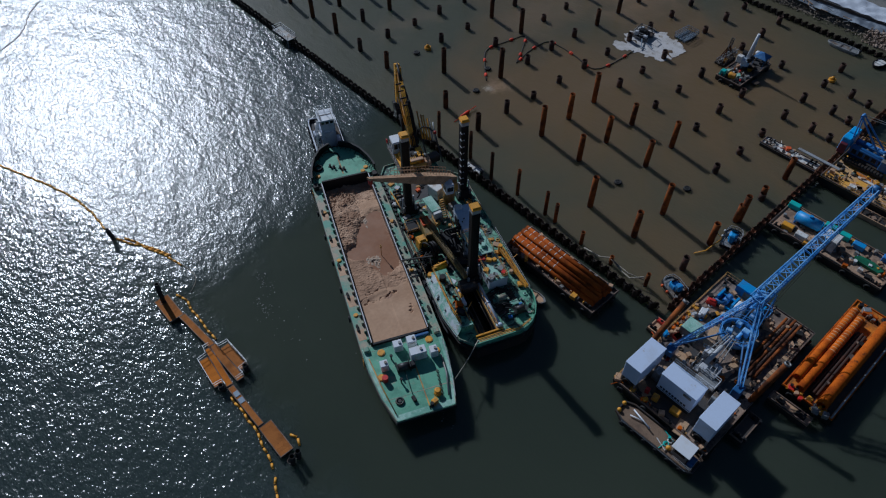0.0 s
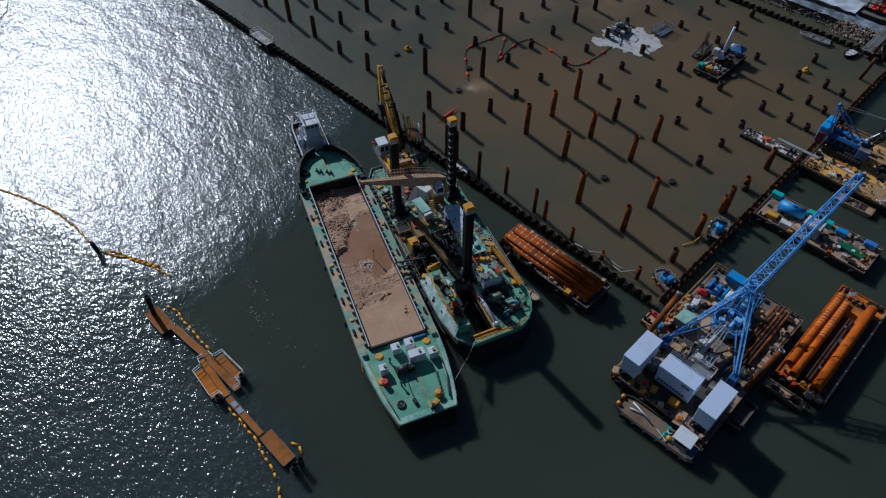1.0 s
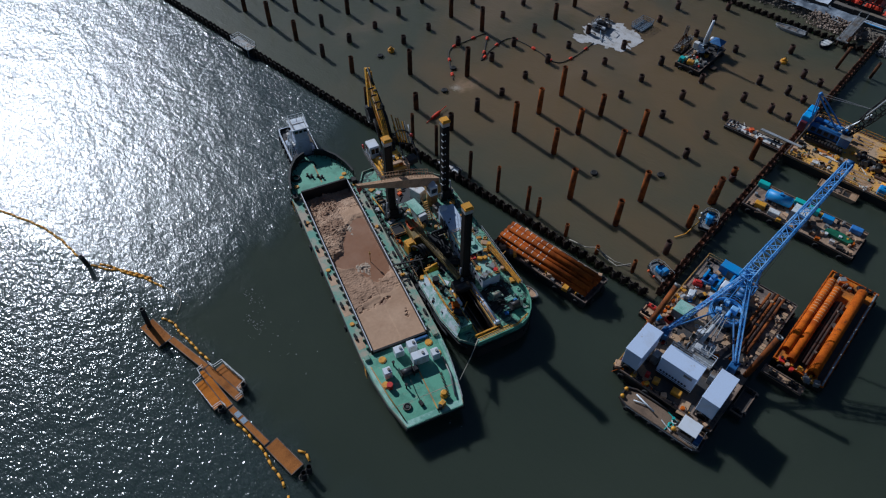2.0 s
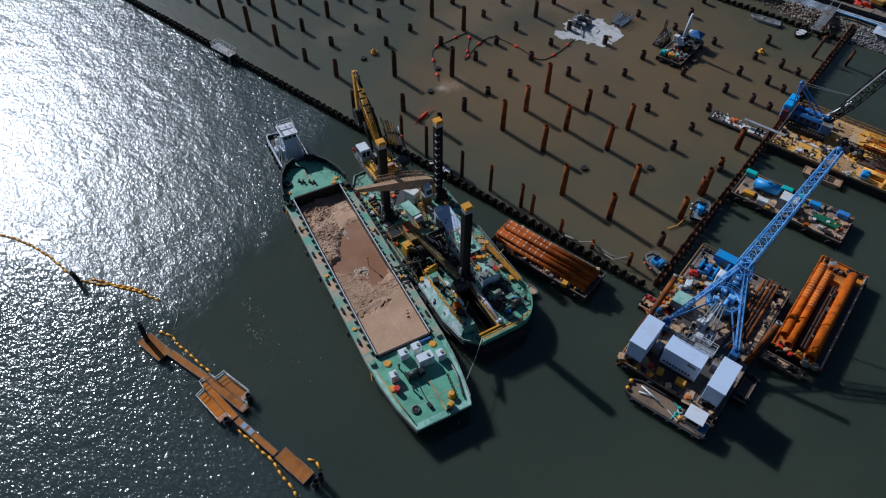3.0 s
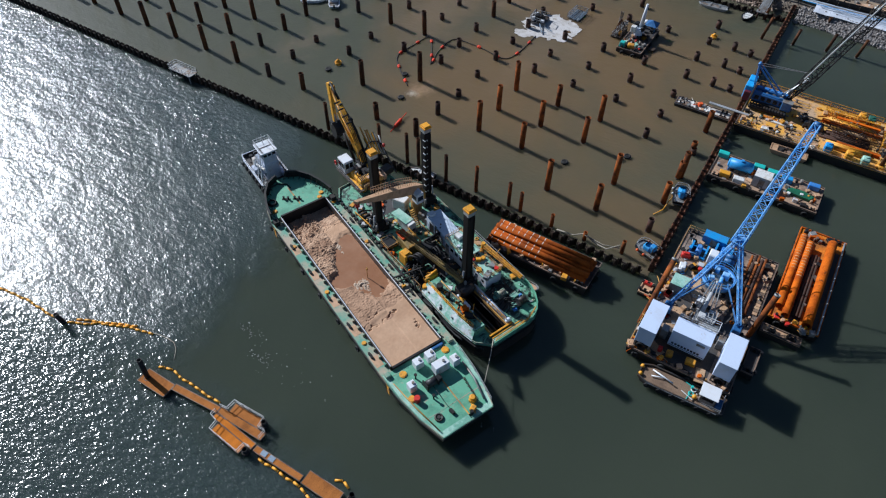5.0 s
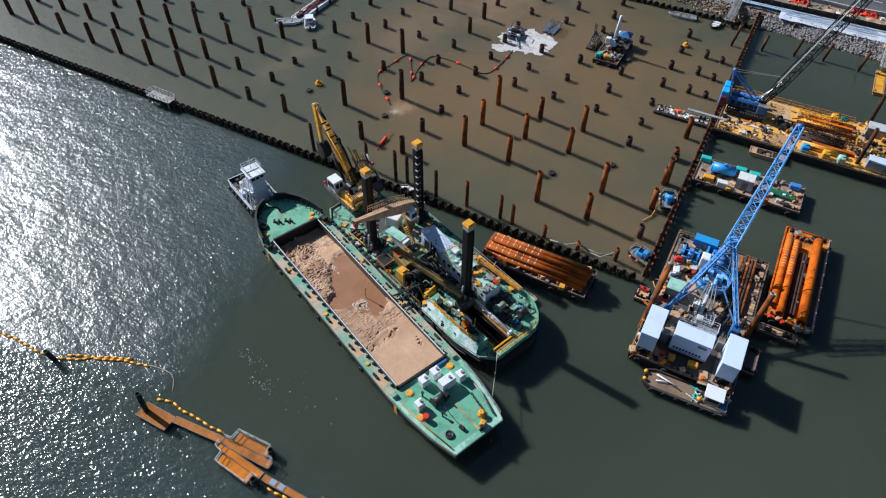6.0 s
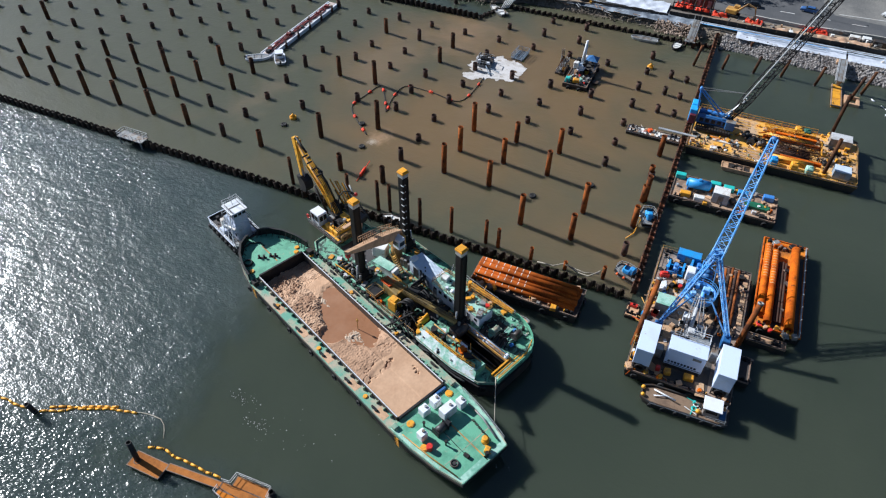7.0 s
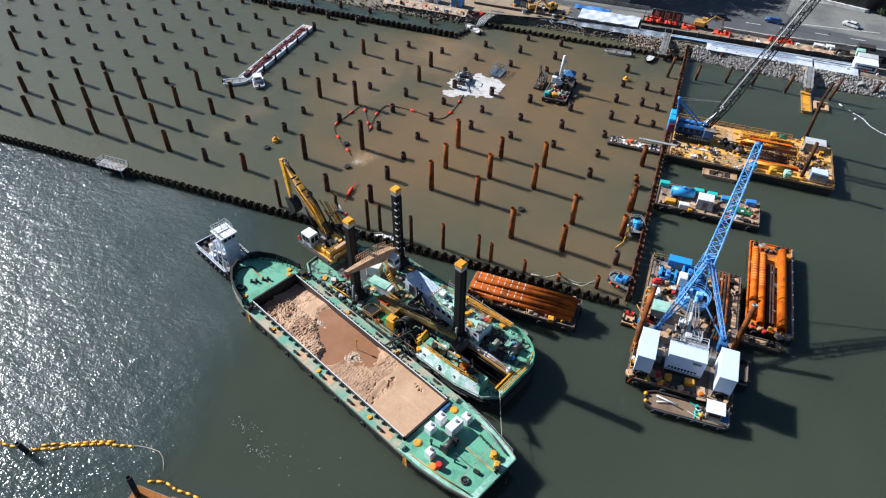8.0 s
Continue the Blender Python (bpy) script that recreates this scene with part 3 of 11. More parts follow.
def pile(x, y, h, rusty, r=0.53, lean=0.0):
    key = (round(h * 2) / 2, rusty, r)
    if key not in PILE_MESHES:
        PILE_MESHES[key] = pile_parts(key[0], rusty, r)
    tall = key[0] > 3.5
    ob = thing("pipe_pile", pose(x, y, 0, lean, lean * 0.5, (x * 37 + y * 11) % 360),
               ("tall " if tall else "short ") + ("dark rusty", "orange-rusted", "brown rusted")[rusty] + " hollow steel pipe pile standing in the water",
               "pile", "piles of the new wharf")
    piece("shaft", PILE_MESHES[key][0], ob, Matrix())
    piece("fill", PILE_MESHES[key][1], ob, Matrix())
    piece("wet_foot", PILE_MESHES[key][2], ob, Matrix())
    return ob


for _i, _row in PILE_ROWS.items():
    for _j, _c in enumerate(_row):
        if _c == ".":
            continue
        _h = (1.7 if _c == "2" else float(_c)) + random.uniform(-0.25, 0.25)
        pile(PILE_I * _i + random.uniform(-0.15, 0.15), PILE_J * _j + random.uniform(-0.15, 0.15), _h, 0 if _h <= 3.4 else (1 if _j < 5 else 2), r=0.58 if _c == "2" else 0.53, lean=random.uniform(-0.6, 0.6))
# the extra column by the side wall and the thin guide piles along the front wall
for _x in (104.2, 112.5, 120.5):
    pile(_x, 3.7, 1.9, 0)
for _x, _y, _h in ((48.3, 63.6, 6.6), (49.0, 51.5, 6.2), (48.5, 44.8, 7.2), (49.0, 42.6, 6.7), (47.8, 35.8, 6.6), (48.6, 29.9, 6.0), (48.6, 23.2, 5.6), (48.5, 20.8, 4.6), (48.0, 14.5, 2.8), (48.2, 8.4, 1.8), (48.8, 1.9, 3.0)):
    pile(_x, _y, _h, 1 if _y < 30 else 2, r=0.34)

# fittings shared by the vessels
def tyre(parent, x, y, z, axis=(1, 0, 0), R=0.38, r=0.15):
    return put("tyre", lambda bm: torus(bm, (x, y, z), axis, R, r), RUBBER, parent)


def bollard(parent, x, y, z, rz=0.0, material=BLACK_STEEL):
    def make(bm):
        m = Matrix.Translation((x, y, z)) @ pose(0, 0, 0, 0, 0, rz)
        b = bmesh.new()
        box(b, -0.22, 0.22, -0.7, 0.7, 0, 0.08)
        for s in (-0.4, 0.4):
            cyl(b, (0, s, 0.05), (0, s, 0.55), 0.16, n=8)
            cyl(b, (0, s, 0.5), (0, s, 0.6), 0.21, n=8)
        bmesh.ops.transform(b, matrix=m, verts=b.verts)
        join(bm, b)
    return put("bollard", make, material, parent)


def hatch(parent, x, y, z, r=0.5, material=None):
    def make(bm):
        cyl(bm, (x, y, z), (x, y, z + 0.12), r, n=16)
        cyl(bm, (x, y, z + 0.12), (x, y, z + 0.18), r * 0.8, n=16)
    return put("hatch_cover", make, material or YELLOW, parent, "round orange hatch cover")


def ladder(parent, p0, p1, w=0.5, material=None, across=(1, 0, 0)):
    def make(bm):
        a, b, o = Vector(p0), Vector(p1), Vector(across).normalized() * (w / 2)
        cyl(bm, a - o, b - o, 0.05, n=5)
        cyl(bm, a + o, b + o, 0.05, n=5)
        k = max(2, round((b - a).length / 0.35))
        for s in range(k):
            c = a.lerp(b, (s + 0.5) / k)
            cyl(bm, c - o, c + o, 0.035, n=4)
    return put("ladder", make, material or YELLOW, parent)


def window_row(parent, pts, axis, w=0.7, h=0.7):
    """Panes set 2 cm proud of a wall; pts are their centres, axis the wall's outward way."""
    for p in pts:
        def make(bm):
            ax = Vector(axis).normalized()
            up = Vector((0, 0, 1))
            s = up.cross(ax).normalized()
            c = Vector(p)
            v = []
            for k in (0.0, 0.03):
                for a, b in ((-1, -1), (1, -1), (1, 1), (-1, 1)):
                    v.append(bm.verts.new(c + s * (a * w / 2) + up * (b * h / 2) + ax * k))
            for f in ((0, 1, 2, 3), (4, 5, 6, 7), (0, 1, 5, 4), (1, 2, 6, 5), (2, 3, 7, 6), (3, 0, 4, 7)):
                bm.faces.new([v[q] for q in f])
        put("window", make, GLASS, parent)


def clutter(bm, x0, x1, y0, y1, z, n, seed, smin=0.2, smax=0.9, hmax=0.8):
    """Loose gear: crates, drums, bundles of bars."""
    r = random.Random(seed)
    for _ in range(n):
        x, y, k = r.uniform(x0, x1), r.uniform(y0, y1), r.random()
        s = r.uniform(smin, smax)
        if k < 0.45:
            cbox(bm, x, y, z, s, s * r.uniform(0.5, 1.6), r.uniform(0.15, hmax), r.uniform(0, 180), 0.03)
        elif k < 0.65:
            cyl(bm, (x, y, z), (x, y, z + r.uniform(0.3, hmax)), s * 0.35, n=9)
        elif k < 0.85:
            a = r.uniform(0, 3.14)
            cyl(bm, (x, y, z + 0.08), (x + math.cos(a) * s * 2.2, y + math.sin(a) * s * 2.2, z + 0.1), 0.07, n=6)
        else:
            torus(bm, (x, y, z + 0.1), (0, 0, 1), s * 0.4, 0.09, 10, 5)


def clutter_parts(parent, x0, x1, y0, y1, z, spec, seed):
    """spec: (count, material, name) for each sort of gear."""
    for k, (n, material, name) in enumerate(spec):
        for q in range(n):
            put(name, lambda bm: clutter(bm, x0, x1, y0, y1, z, 1, seed * 100 + k * 17 + q * 3), material, parent)


def crumpled(bm, nx, ny, x0, x1, y0, y1, height):
    """A grid whose z is height(x, y), with sides down to z - 1."""
    g = [[bm.verts.new((x0 + (x1 - x0) * i / nx, y0 + (y1 - y0) * j / ny, 0)) for i in range(nx + 1)] for j in range(ny + 1)]
    for row in g:
        for v in row:
            v.co.z = height(v.co.x, v.co.y)
    for j in range(ny):
        for i in range(nx):
            f = bm.faces.new((g[j][i], g[j][i + 1], g[j + 1][i + 1], g[j + 1][i]))
            f.smooth = True


# the split hopper barge
BARGE = pose(12.6, 18.9, 0, 0, 0, -23.1)
BARGE_OUT = [(-4.1, -12.8), (4.1, -12.8), (5.1, -9.0), (5.7, -4.5), (5.9, -0.5), (5.8, 35.0), (5.3, 37.8), (4.4, 40.4), (3.0, 42.6), (1.4, 43.6), (-1.4, 43.6), (-3.0, 42.6), (-4.4, 40.4), (-5.3, 37.8), (-5.8, 35.0), (-5.9, -0.5), (-5.7, -4.5), (-5.1, -9.0)]
HOP = 4.1


def hopper_barge():
    ob = thing("hopper_barge", BARGE, "green split hopper barge loaded with sand, lying beside the dredger", "barge")
    def hull(bm):
        out = BARGE_OUT
        n = len(out)
        low = [bm.verts.new((x * 0.9, y * (0.74 if y < -4 else 0.97), -1.0)) for x, y in out]
        mid = [bm.verts.new((x * 0.975, y * (0.86 if y < -4 else 0.99), 1.0)) for x, y in out]
        top = [bm.verts.new((x, y, 2.9)) for x, y in out]
        for a, b in ((low, mid), (mid, top)):
            for k in range(n):
                bm.faces.new((a[k], a[(k + 1) % n], b[(k + 1) % n], b[k]))
        bm.faces.new(low[::-1])
    put("hull", hull, HULL_BLACK, ob, "black raked hull with rust marks")
    put("sheer_strake", lambda bm: fence_wall(bm, [(x * 1.003, y * 1.001) for x, y in BARGE_OUT], 2.62, 2.98, 0.06, True), HULL_GREEN, ob, "faded green and tan edge plating")
    put("rubbing_strake", lambda bm: fence_wall(bm, [(x * 1.012, y * 1.004) for x, y in BARGE_OUT], 2.3, 2.6, 0.16, True), BLACK_STEEL, ob)
    near = [p for p in BARGE_OUT if p[1] < 0]
    put("fore_deck", lambda bm: prism(bm, sorted([p for p in near if p[0] > 0], key=lambda p: p[1]) + sorted([p for p in near if p[0] < 0], key=lambda p: -p[1]), 2.9, 3.0), GREEN, ob, "green painted deck with rust marks")
    far = [p for p in BARGE_OUT if p[1] >= 35]
    put("aft_deck", lambda bm: prism(bm, [(5.9, 34.9)] + far + [(-5.9, 34.9)], 2.9, 3.5), GREEN, ob)
    for s, name in ((-1, "side_deck"), (1, "side_deck")):
        put(name, lambda bm: box(bm, min(s * 4.35, s * 5.9), max(s * 4.35, s * 5.9), -0.5, 34.9, 2.8, 3.0), GREEN_WORN, ob, "worn green side deck with tan patches")
        put("coaming", lambda bm: box(bm, min(s * HOP, s * 4.36), max(s * HOP, s * 4.36), -0.2, 34.6, 0.2, 3.62), DARK_STEEL, ob)
        put("coaming_rail", lambda bm: box(bm, min(s * (HOP + 0.04), s * 4.24), max(s * (HOP + 0.04), s * 4.24), -0.2, 34.6, 3.62, 3.72), WHITE, ob, "white painted coaming top")
        for k in range(23):
            put("stay", lambda bm: box(bm, s * 4.55 - 0.19, s * 4.55 + 0.19, k * 1.5 + 0.6, k * 1.5 + 0.7, 3.0, 3.5), GREEN_WORN, ob)
        for k in range(6):
            put("cleat", lambda bm: [cbox(bm, s * 5.45, 3.2 + k * 6.2, 3.0, 0.28, 1.3, 0.35, 0, 0.1), cbox(bm, s * 5.45, 2.9 + k * 6.2, 3.0, 0.4, 0.3, 0.25, 0, 0.05), cbox(bm, s * 5.45, 3.5 + k * 6.2, 3.0, 0.4, 0.3, 0.25, 0, 0.05)], BLACK_STEEL, ob, "black mooring cleat")
            if k % 2 == (s > 0):
                hatch(ob, s * 5.15, 5.6 + k * 5.6, 3.0, 0.36)
            tyre(ob, s * 6.15, 6 + k * 5.8, 1.9)
    put("aft_bulkhead", lambda bm: box(bm, -HOP, HOP, 34.6, 34.9, 0.0, 3.9), BLACK_STEEL, ob, "black hopper bulkhead")
    put("fore_bulkhead", lambda bm: box(bm, -HOP, HOP, -0.5, -0.2, 0.0, 3.5), BLACK_STEEL, ob)
    put("hopper_floor", lambda bm: box(bm, -HOP, HOP, -0.2, 34.6, -0.6, -0.4), DARK_STEEL, ob)
    # curved bulwark and its stays at the pusher's end
    arc = [(5.6, 35.2), (5.4, 36.6), (5.05, 38.1), (4.2, 40.4), (2.85, 42.4), (1.35, 43.3), (0.9, 43.4)]
    put("bulwark", lambda bm: fence_wall(bm, arc, 3.5, 4.75, 0.12), BLACK_STEEL, ob, "black curved bulwark")
    put("bulwark", lambda bm: fence_wall(bm, [(-x, y) for x, y in arc], 3.5, 4.75, 0.12), BLACK_STEEL, ob, "black curved bulwark")
    put("bulwark_cap", lambda bm: [fence_wall(bm, [(x * 1.005, y) for x, y in arc], 4.75, 4.85, 0.34)], BLACK_STEEL, ob)
    put("bulwark_cap", lambda bm: [fence_wall(bm, [(-x * 1.005, y) for x, y in arc], 4.75, 4.85, 0.34)], BLACK_STEEL, ob)
    for s in (1, -1):
        put("bulwark_plating", lambda bm: fence_wall(bm, [(s * (x + 0.14), y + 0.05) for x, y in arc], 2.9, 4.7, 0.06), HULL_GREEN, ob, "worn green outer plating")
    for s in (1, -1):
        for (ax, ay), (bx, by) in zip(arc[:-1], arc[1:]):
            for q in (0.2, 0.7):
                x, y = ax + (bx - ax) * q, ay + (by - ay) * q
                put("bulwark_stay", lambda bm: bar(bm, (s * (x - 0.75), y - 0.25, 3.5), (s * (x - 0.1), y, 4.7), 0.09), BLACK_STEEL, ob)
    for s in (-1, 1):
        put("margin_plate", lambda bm: prism(bm, [(s * 5.85, -0.6), (s * 5.66, -4.5), (s * 5.06, -9.0), (s * 4.06, -12.7), (s * 3.55, -12.7), (s * 4.5, -9.0), (s * 5.05, -4.5), (s * 5.2, -0.6)][::s], 3.0, 3.01), GREEN_PALE, ob, "pale worn deck margin")
        put("margin_bar", lambda bm: fence_wall(bm, [(s * 5.85, -0.6), (s * 5.66, -4.5), (s * 5.06, -9.0), (s * 4.06, -12.7)], 3.0, 3.18, 0.1), GREEN_WORN, ob)
    put("stern_plate", lambda bm: box(bm, -3.6, 3.6, -12.72, -11.9, 3.0, 3.012), GREEN_PALE, ob, "pale worn deck margin")
    for y in (-1.3, -9.4):
        put("deck_seam", lambda bm: box(bm, -4.6, 4.6, y - 0.05, y + 0.05, 3.0, 3.015), GREEN_WORN, ob)
    put("deck_line", lambda bm: box(bm, -0.12, 0.12, 36.0, 40.6, 3.5, 3.512), YELLOW_WORN, ob)
    put("deck_line", lambda bm: box(bm, 0.6, 0.78, -12.6, -4.4, 3.0, 3.012), YELLOW_WORN, ob)
    for x, y in ((4.2, 36.4), (3.5, 35.6), (-4.4, 36.6)):
        hatch(ob, x, y, 3.5, 0.42)
    for x, y in ((-3.3, -1.9), (3.8, -1.9), (-4.3, -5.8), (4.2, -4.0)):
        hatch(ob, x, y, 3.0, 0.55)
    for y in (-0.1, 1.5):
        bollard(ob, -1.4 + y, 38.2 - y * 0.6, 3.5, 50)
    put("tow_rope", lambda bm: tube(bm, [(-3.6, 41.0, 3.6), (-2.6, 42.0, 3.9), (-1.2, 42.4, 3.7), (0.2, 41.6, 3.6), (0.3, 40.4, 3.6)], 0.12, 7), BLACK_STEEL, ob)
    put("rope_coil", lambda bm: [torus(bm, (-3.9, 38.6, 3.6 + k * 0.12), (0, 0, 1), 0.75 - 0.06 * k, 0.1, 16, 5) for k in range(3)], BLACK_STEEL, ob)
    # machinery boxes on the fore deck
    for x, y, sx, sy, sz in ((-0.8, -1.9, 1.3, 1.2, 1.3), (1.2, -1.9, 1.3, 1.2, 1.5), (1.5, -4.1, 2.3, 1.3, 1.7), (3.7, -4.4, 1.1, 1.2, 1.4), (-3.5, -4.5, 1.1, 1.1, 1.4)):
        lk = put("locker", lambda bm: cbox(bm, x, y, 3.0, sx, sy, sz, 0, 0.06), WHITE, ob, "white steel locker")
        put("door", lambda bm: box(bm, x - sx * 0.3, x + sx * 0.3, y - sy / 2 - 0.03, y - sy / 2, 3.15, 3.0 + sz * 0.85), WHITE_WORN, lk)
        put("vent", lambda bm: cyl(bm, (x + sx * 0.2, y, 3.0 + sz), (x + sx * 0.2, y, 3.2 + sz), 0.2, n=10), GREY_STEEL, lk)
    win = put("winch", lambda bm: [cyl(bm, (-1.8, -5.4, 3.6), (-0.2, -5.4, 3.6), 0.5, n=14), cbox(bm, -1.9, -5.4, 3.0, 0.15, 1.3, 1.2), cbox(bm, -0.1, -5.4, 3.0, 0.15, 1.3, 1.2), cbox(bm, 0.35, -5.4, 3.0, 0.6, 0.8, 0.9, 0, 0.05)], BLACK_STEEL, ob, "dark winch")
    put("rope_drum", lambda bm: cyl(bm, (-1.7, -5.4, 3.6), (-0.3, -5.4, 3.6), 0.58, n=14), DARK_STEEL, win)
    put("drum", lambda bm: cyl(bm, (-3.9, -6.4, 3.0), (-3.9, -6.4, 3.95), 0.42, n=14), RED, ob, "red fuel drum")
    put("capstan", lambda bm: [cyl(bm, (2.3, -10.5, 3.0), (2.3, -10.5, 3.5), 0.55, 0.32, n=14), cyl(bm, (2.3, -10.5, 3.5), (2.3, -10.5, 3.8), 0.32, 0.5, n=14), cyl(bm, (2.3, -10.5, 3.8), (2.3, -10.5, 3.9), 0.5, 0.3, n=14)], YELLOW, ob, "yellow capstan")
    put("towing_hook", lambda bm: [cbox(bm, 1.5, -11.7, 3.0, 0.9, 0.7, 0.7, 20, 0.08), bar(bm, (1.4, -12.4, 3.3), (1.7, -11.0, 3.5), 0.14)], YELLOW, ob, "yellow towing hook")
    put("towing_post", lambda bm: cyl(bm, (1.0, -12.1, 3.0), (1.0, -12.1, 3.9), 0.25, n=10), BLACK_STEEL, ob)
    put("spool", lambda bm: [torus(bm, (-2.9, -10.1, 3.15), (0, 0, 1), 0.5, 0.14), cyl(bm, (-2.9, -10.1, 3.0), (-2.9, -10.1, 3.3), 0.25, n=10)], DARK_STEEL, ob)
    put("fairlead", lambda bm: cbox(bm, -1.0, -10.4, 3.0, 0.5, 0.9, 0.45, 10, 0.08), BLACK_STEEL, ob)
    put("cable", lambda bm: tube(bm, [(-1.0, -5.9, 3.5), (-1.0, -8.4, 3.2), (-1.0, -10.2, 3.25)], 0.04), BLACK_STEEL, ob)
    put("vent_post", lambda bm: [cyl(bm, (-2.2, -3.4, 3.0), (-2.2, -3.4, 4.0), 0.12, n=8), cyl(bm, (-2.2, -3.4, 3.9), (-2.2, -3.4, 4.1), 0.22, n=8)], BLACK_STEEL, ob)
    put("vent_post", lambda bm: [cyl(bm, (-1.9, -7.4, 3.0), (-1.9, -7.4, 4.0), 0.12, n=8), cyl(bm, (-1.9, -7.4, 3.9), (-1.9, -7.4, 4.1), 0.22, n=8)], BLACK_STEEL, ob)
    put("blue_tarpaulin", lambda bm: cbox(bm, 3.0, -0.85, 3.0, 2.2, 0.5, 0.35, 0, 0.1), BLUE_DARK, ob)
    put("edge_pipe", lambda bm: tube(bm, [(-5.2, -2.5, 3.25), (-4.7, -7.0, 3.25), (-3.9, -11.8, 3.25)], 0.09), YELLOW_WORN, ob, "yellow deck pipe")
    put("edge_pipe", lambda bm: tube(bm, [(4.6, -5.0, 3.3), (4.4, -8.0, 3.3), (3.6, -11.4, 3.3)], 0.14), GREY_STEEL, ob)
    put("hand_rail", lambda bm: railing(bm, [(5.5, -3.0, 3.0), (5.2, -7.0, 3.0), (4.3, -12.0, 3.0)], 1.0, 0.035), GALV, ob)
    put("anchor_chain", lambda bm: [torus(bm, (3.3 - 0.04 * k, -7.2 - 0.33 * k, 3.12), (k % 2, 0.2, 1 - k % 2), 0.16, 0.05, 8, 4) for k in range(12)], DARK_STEEL, ob)
    ladder(ob, (-6.0, -2.2, 0.9), (-6.0, -2.2, 3.1), 0.7, across=(0, 1, 0))
    ladder(ob, (-6.05, 33.6, 0.9), (-6.05, 33.6, 3.1), 0.7, across=(0, 1, 0))
    for s in (-1, 1):
        put("hinge_block", lambda bm: cbox(bm, s * 5.3, 34.2, 3.0, 0.9, 1.2, 0.9, 0, 0.1), BLACK_STEEL, ob)
        put("hinge_block", lambda bm: cbox(bm, s * 5.2, -0.9, 3.0, 0.8, 0.9, 0.5, 0, 0.1), GREEN_WORN, ob)
    for k in range(5):
        put("toe_plate", lambda bm: box(bm, -5.75, -4.6, 1.0 + k * 6.3, 2.9 + k * 6.3, 3.0, 3.012), TAN, ob, "bare tan patch of deck plate")
    return ob


hopper_barge()


POOL = (2.35, 19.3, 2.44)


def pool_reach(x, y):
    """Under 1 inside the muddy pool's wavering outline."""
    u, v = x - POOL[0], y - POOL[1]
    a = 0.17
    p, q = u * math.cos(a) - v * math.sin(a), u * math.sin(a) + v * math.cos(a)
    d = min(math.hypot(p / 4.15, q / 6.9), math.hypot((x + 1.4) / 2.7, (y - 17.9) / 1.9))
    return d + 0.16 * noise.noise(Vector((x * 0.45, y * 0.3, 3.3))) + 0.05 * noise.noise(Vector((x * 1.6, y * 1.6, 6.0)))


CRACKS = [[(-4.0, 7.7), (-3.0, 8.2), (-2.2, 8.9), (-1.3, 8.8), (-0.7, 9.2)], [(-1.2, 7.2), (-0.4, 7.9), (0.0, 7.3), (0.9, 8.0), (1.8, 8.1)], [(-3.4, 7.1), (-2.6, 7.5), (-1.8, 7.2)], [(2.8, 3.6), (3.2, 4.3), (3.1, 5.0)], [(0.2, 13.6), (1.2, 12.0), (2.4, 10.9), (3.2, 10.2)]]


def crack_depth(x, y):
    """How near a crack in the crust lies: 1 on it, 0 away from it."""
    best = 9.0
    p = Vector((x + 0.5 * noise.noise(Vector((x * 2.1, y * 2.1, 31.0))), y + 0.5 * noise.noise(Vector((x * 2.1, y * 2.1, 37.0)))))
    for line in CRACKS:
        for a, b in zip(line[:-1], line[1:]):
            a, b = Vector(a), Vector(b)
            t = max(0, min(1, (p - a).dot(b - a) / (b - a).length_squared))
            best = min(best, (p - a.lerp(b, t)).length)
    return max(0.0, 1 - best / 0.15) * (0.55 + 0.9 * noise.noise(Vector((x * 1.3, y * 1.3, 51.0))))


def cargo_height(x, y):
    n = noise.noise(Vector((x * 0.35, y * 0.35, 1.0)))
    slab = noise.noise(Vector((x * 0.8, y * 0.8, 61.0)))
    clod = (0.7 + 0.6 * slab) * abs(noise.noise(Vector((x * 1.5 + 0.8 * slab, y * 2.3, 4.0)))) + 0.6 * abs(noise.noise(Vector((x * 5.2, y * 4.6, 9.0)))) + 0.3 * abs(slab)
    base = 3.0 - 0.012 * y - (0.13 * (y - 27) if y > 27 else 0)
    rough = 0.0
    if y > 18.4:
        rough += 0.44 * min(1, max(0, (1.6 - x) / 1.6)) * min(1, (y - 18.4) / 1.2)
    if 8.9 < y < 18.4:
        rough += 0.21 * min(1, (y - 8.9) / 0.6) * (0.8 + 0.5 * n)
    if y > 29:
        rough += 0.3
    # the crust behind the long crack stands a little higher
    step = 0.16 / (1 + math.exp(-(y - 8.5 - 0.25 * x) * 7)) if x < 0.5 else 0.05
    dip = 0.75 / (1 + math.exp((pool_reach(x, y) - 0.97) * 16))
    crust = 0.012 * noise.noise(Vector((x * 3, y * 3, 21.0))) if y < 8.9 else 0.04 * noise.noise(Vector((x * 5, y * 5, 2)))
    return base + (0.14 if y > 8.9 else 0.06) * n + rough * (clod - 0.32) - dip + step - 0.34 * crack_depth(x, y) + crust


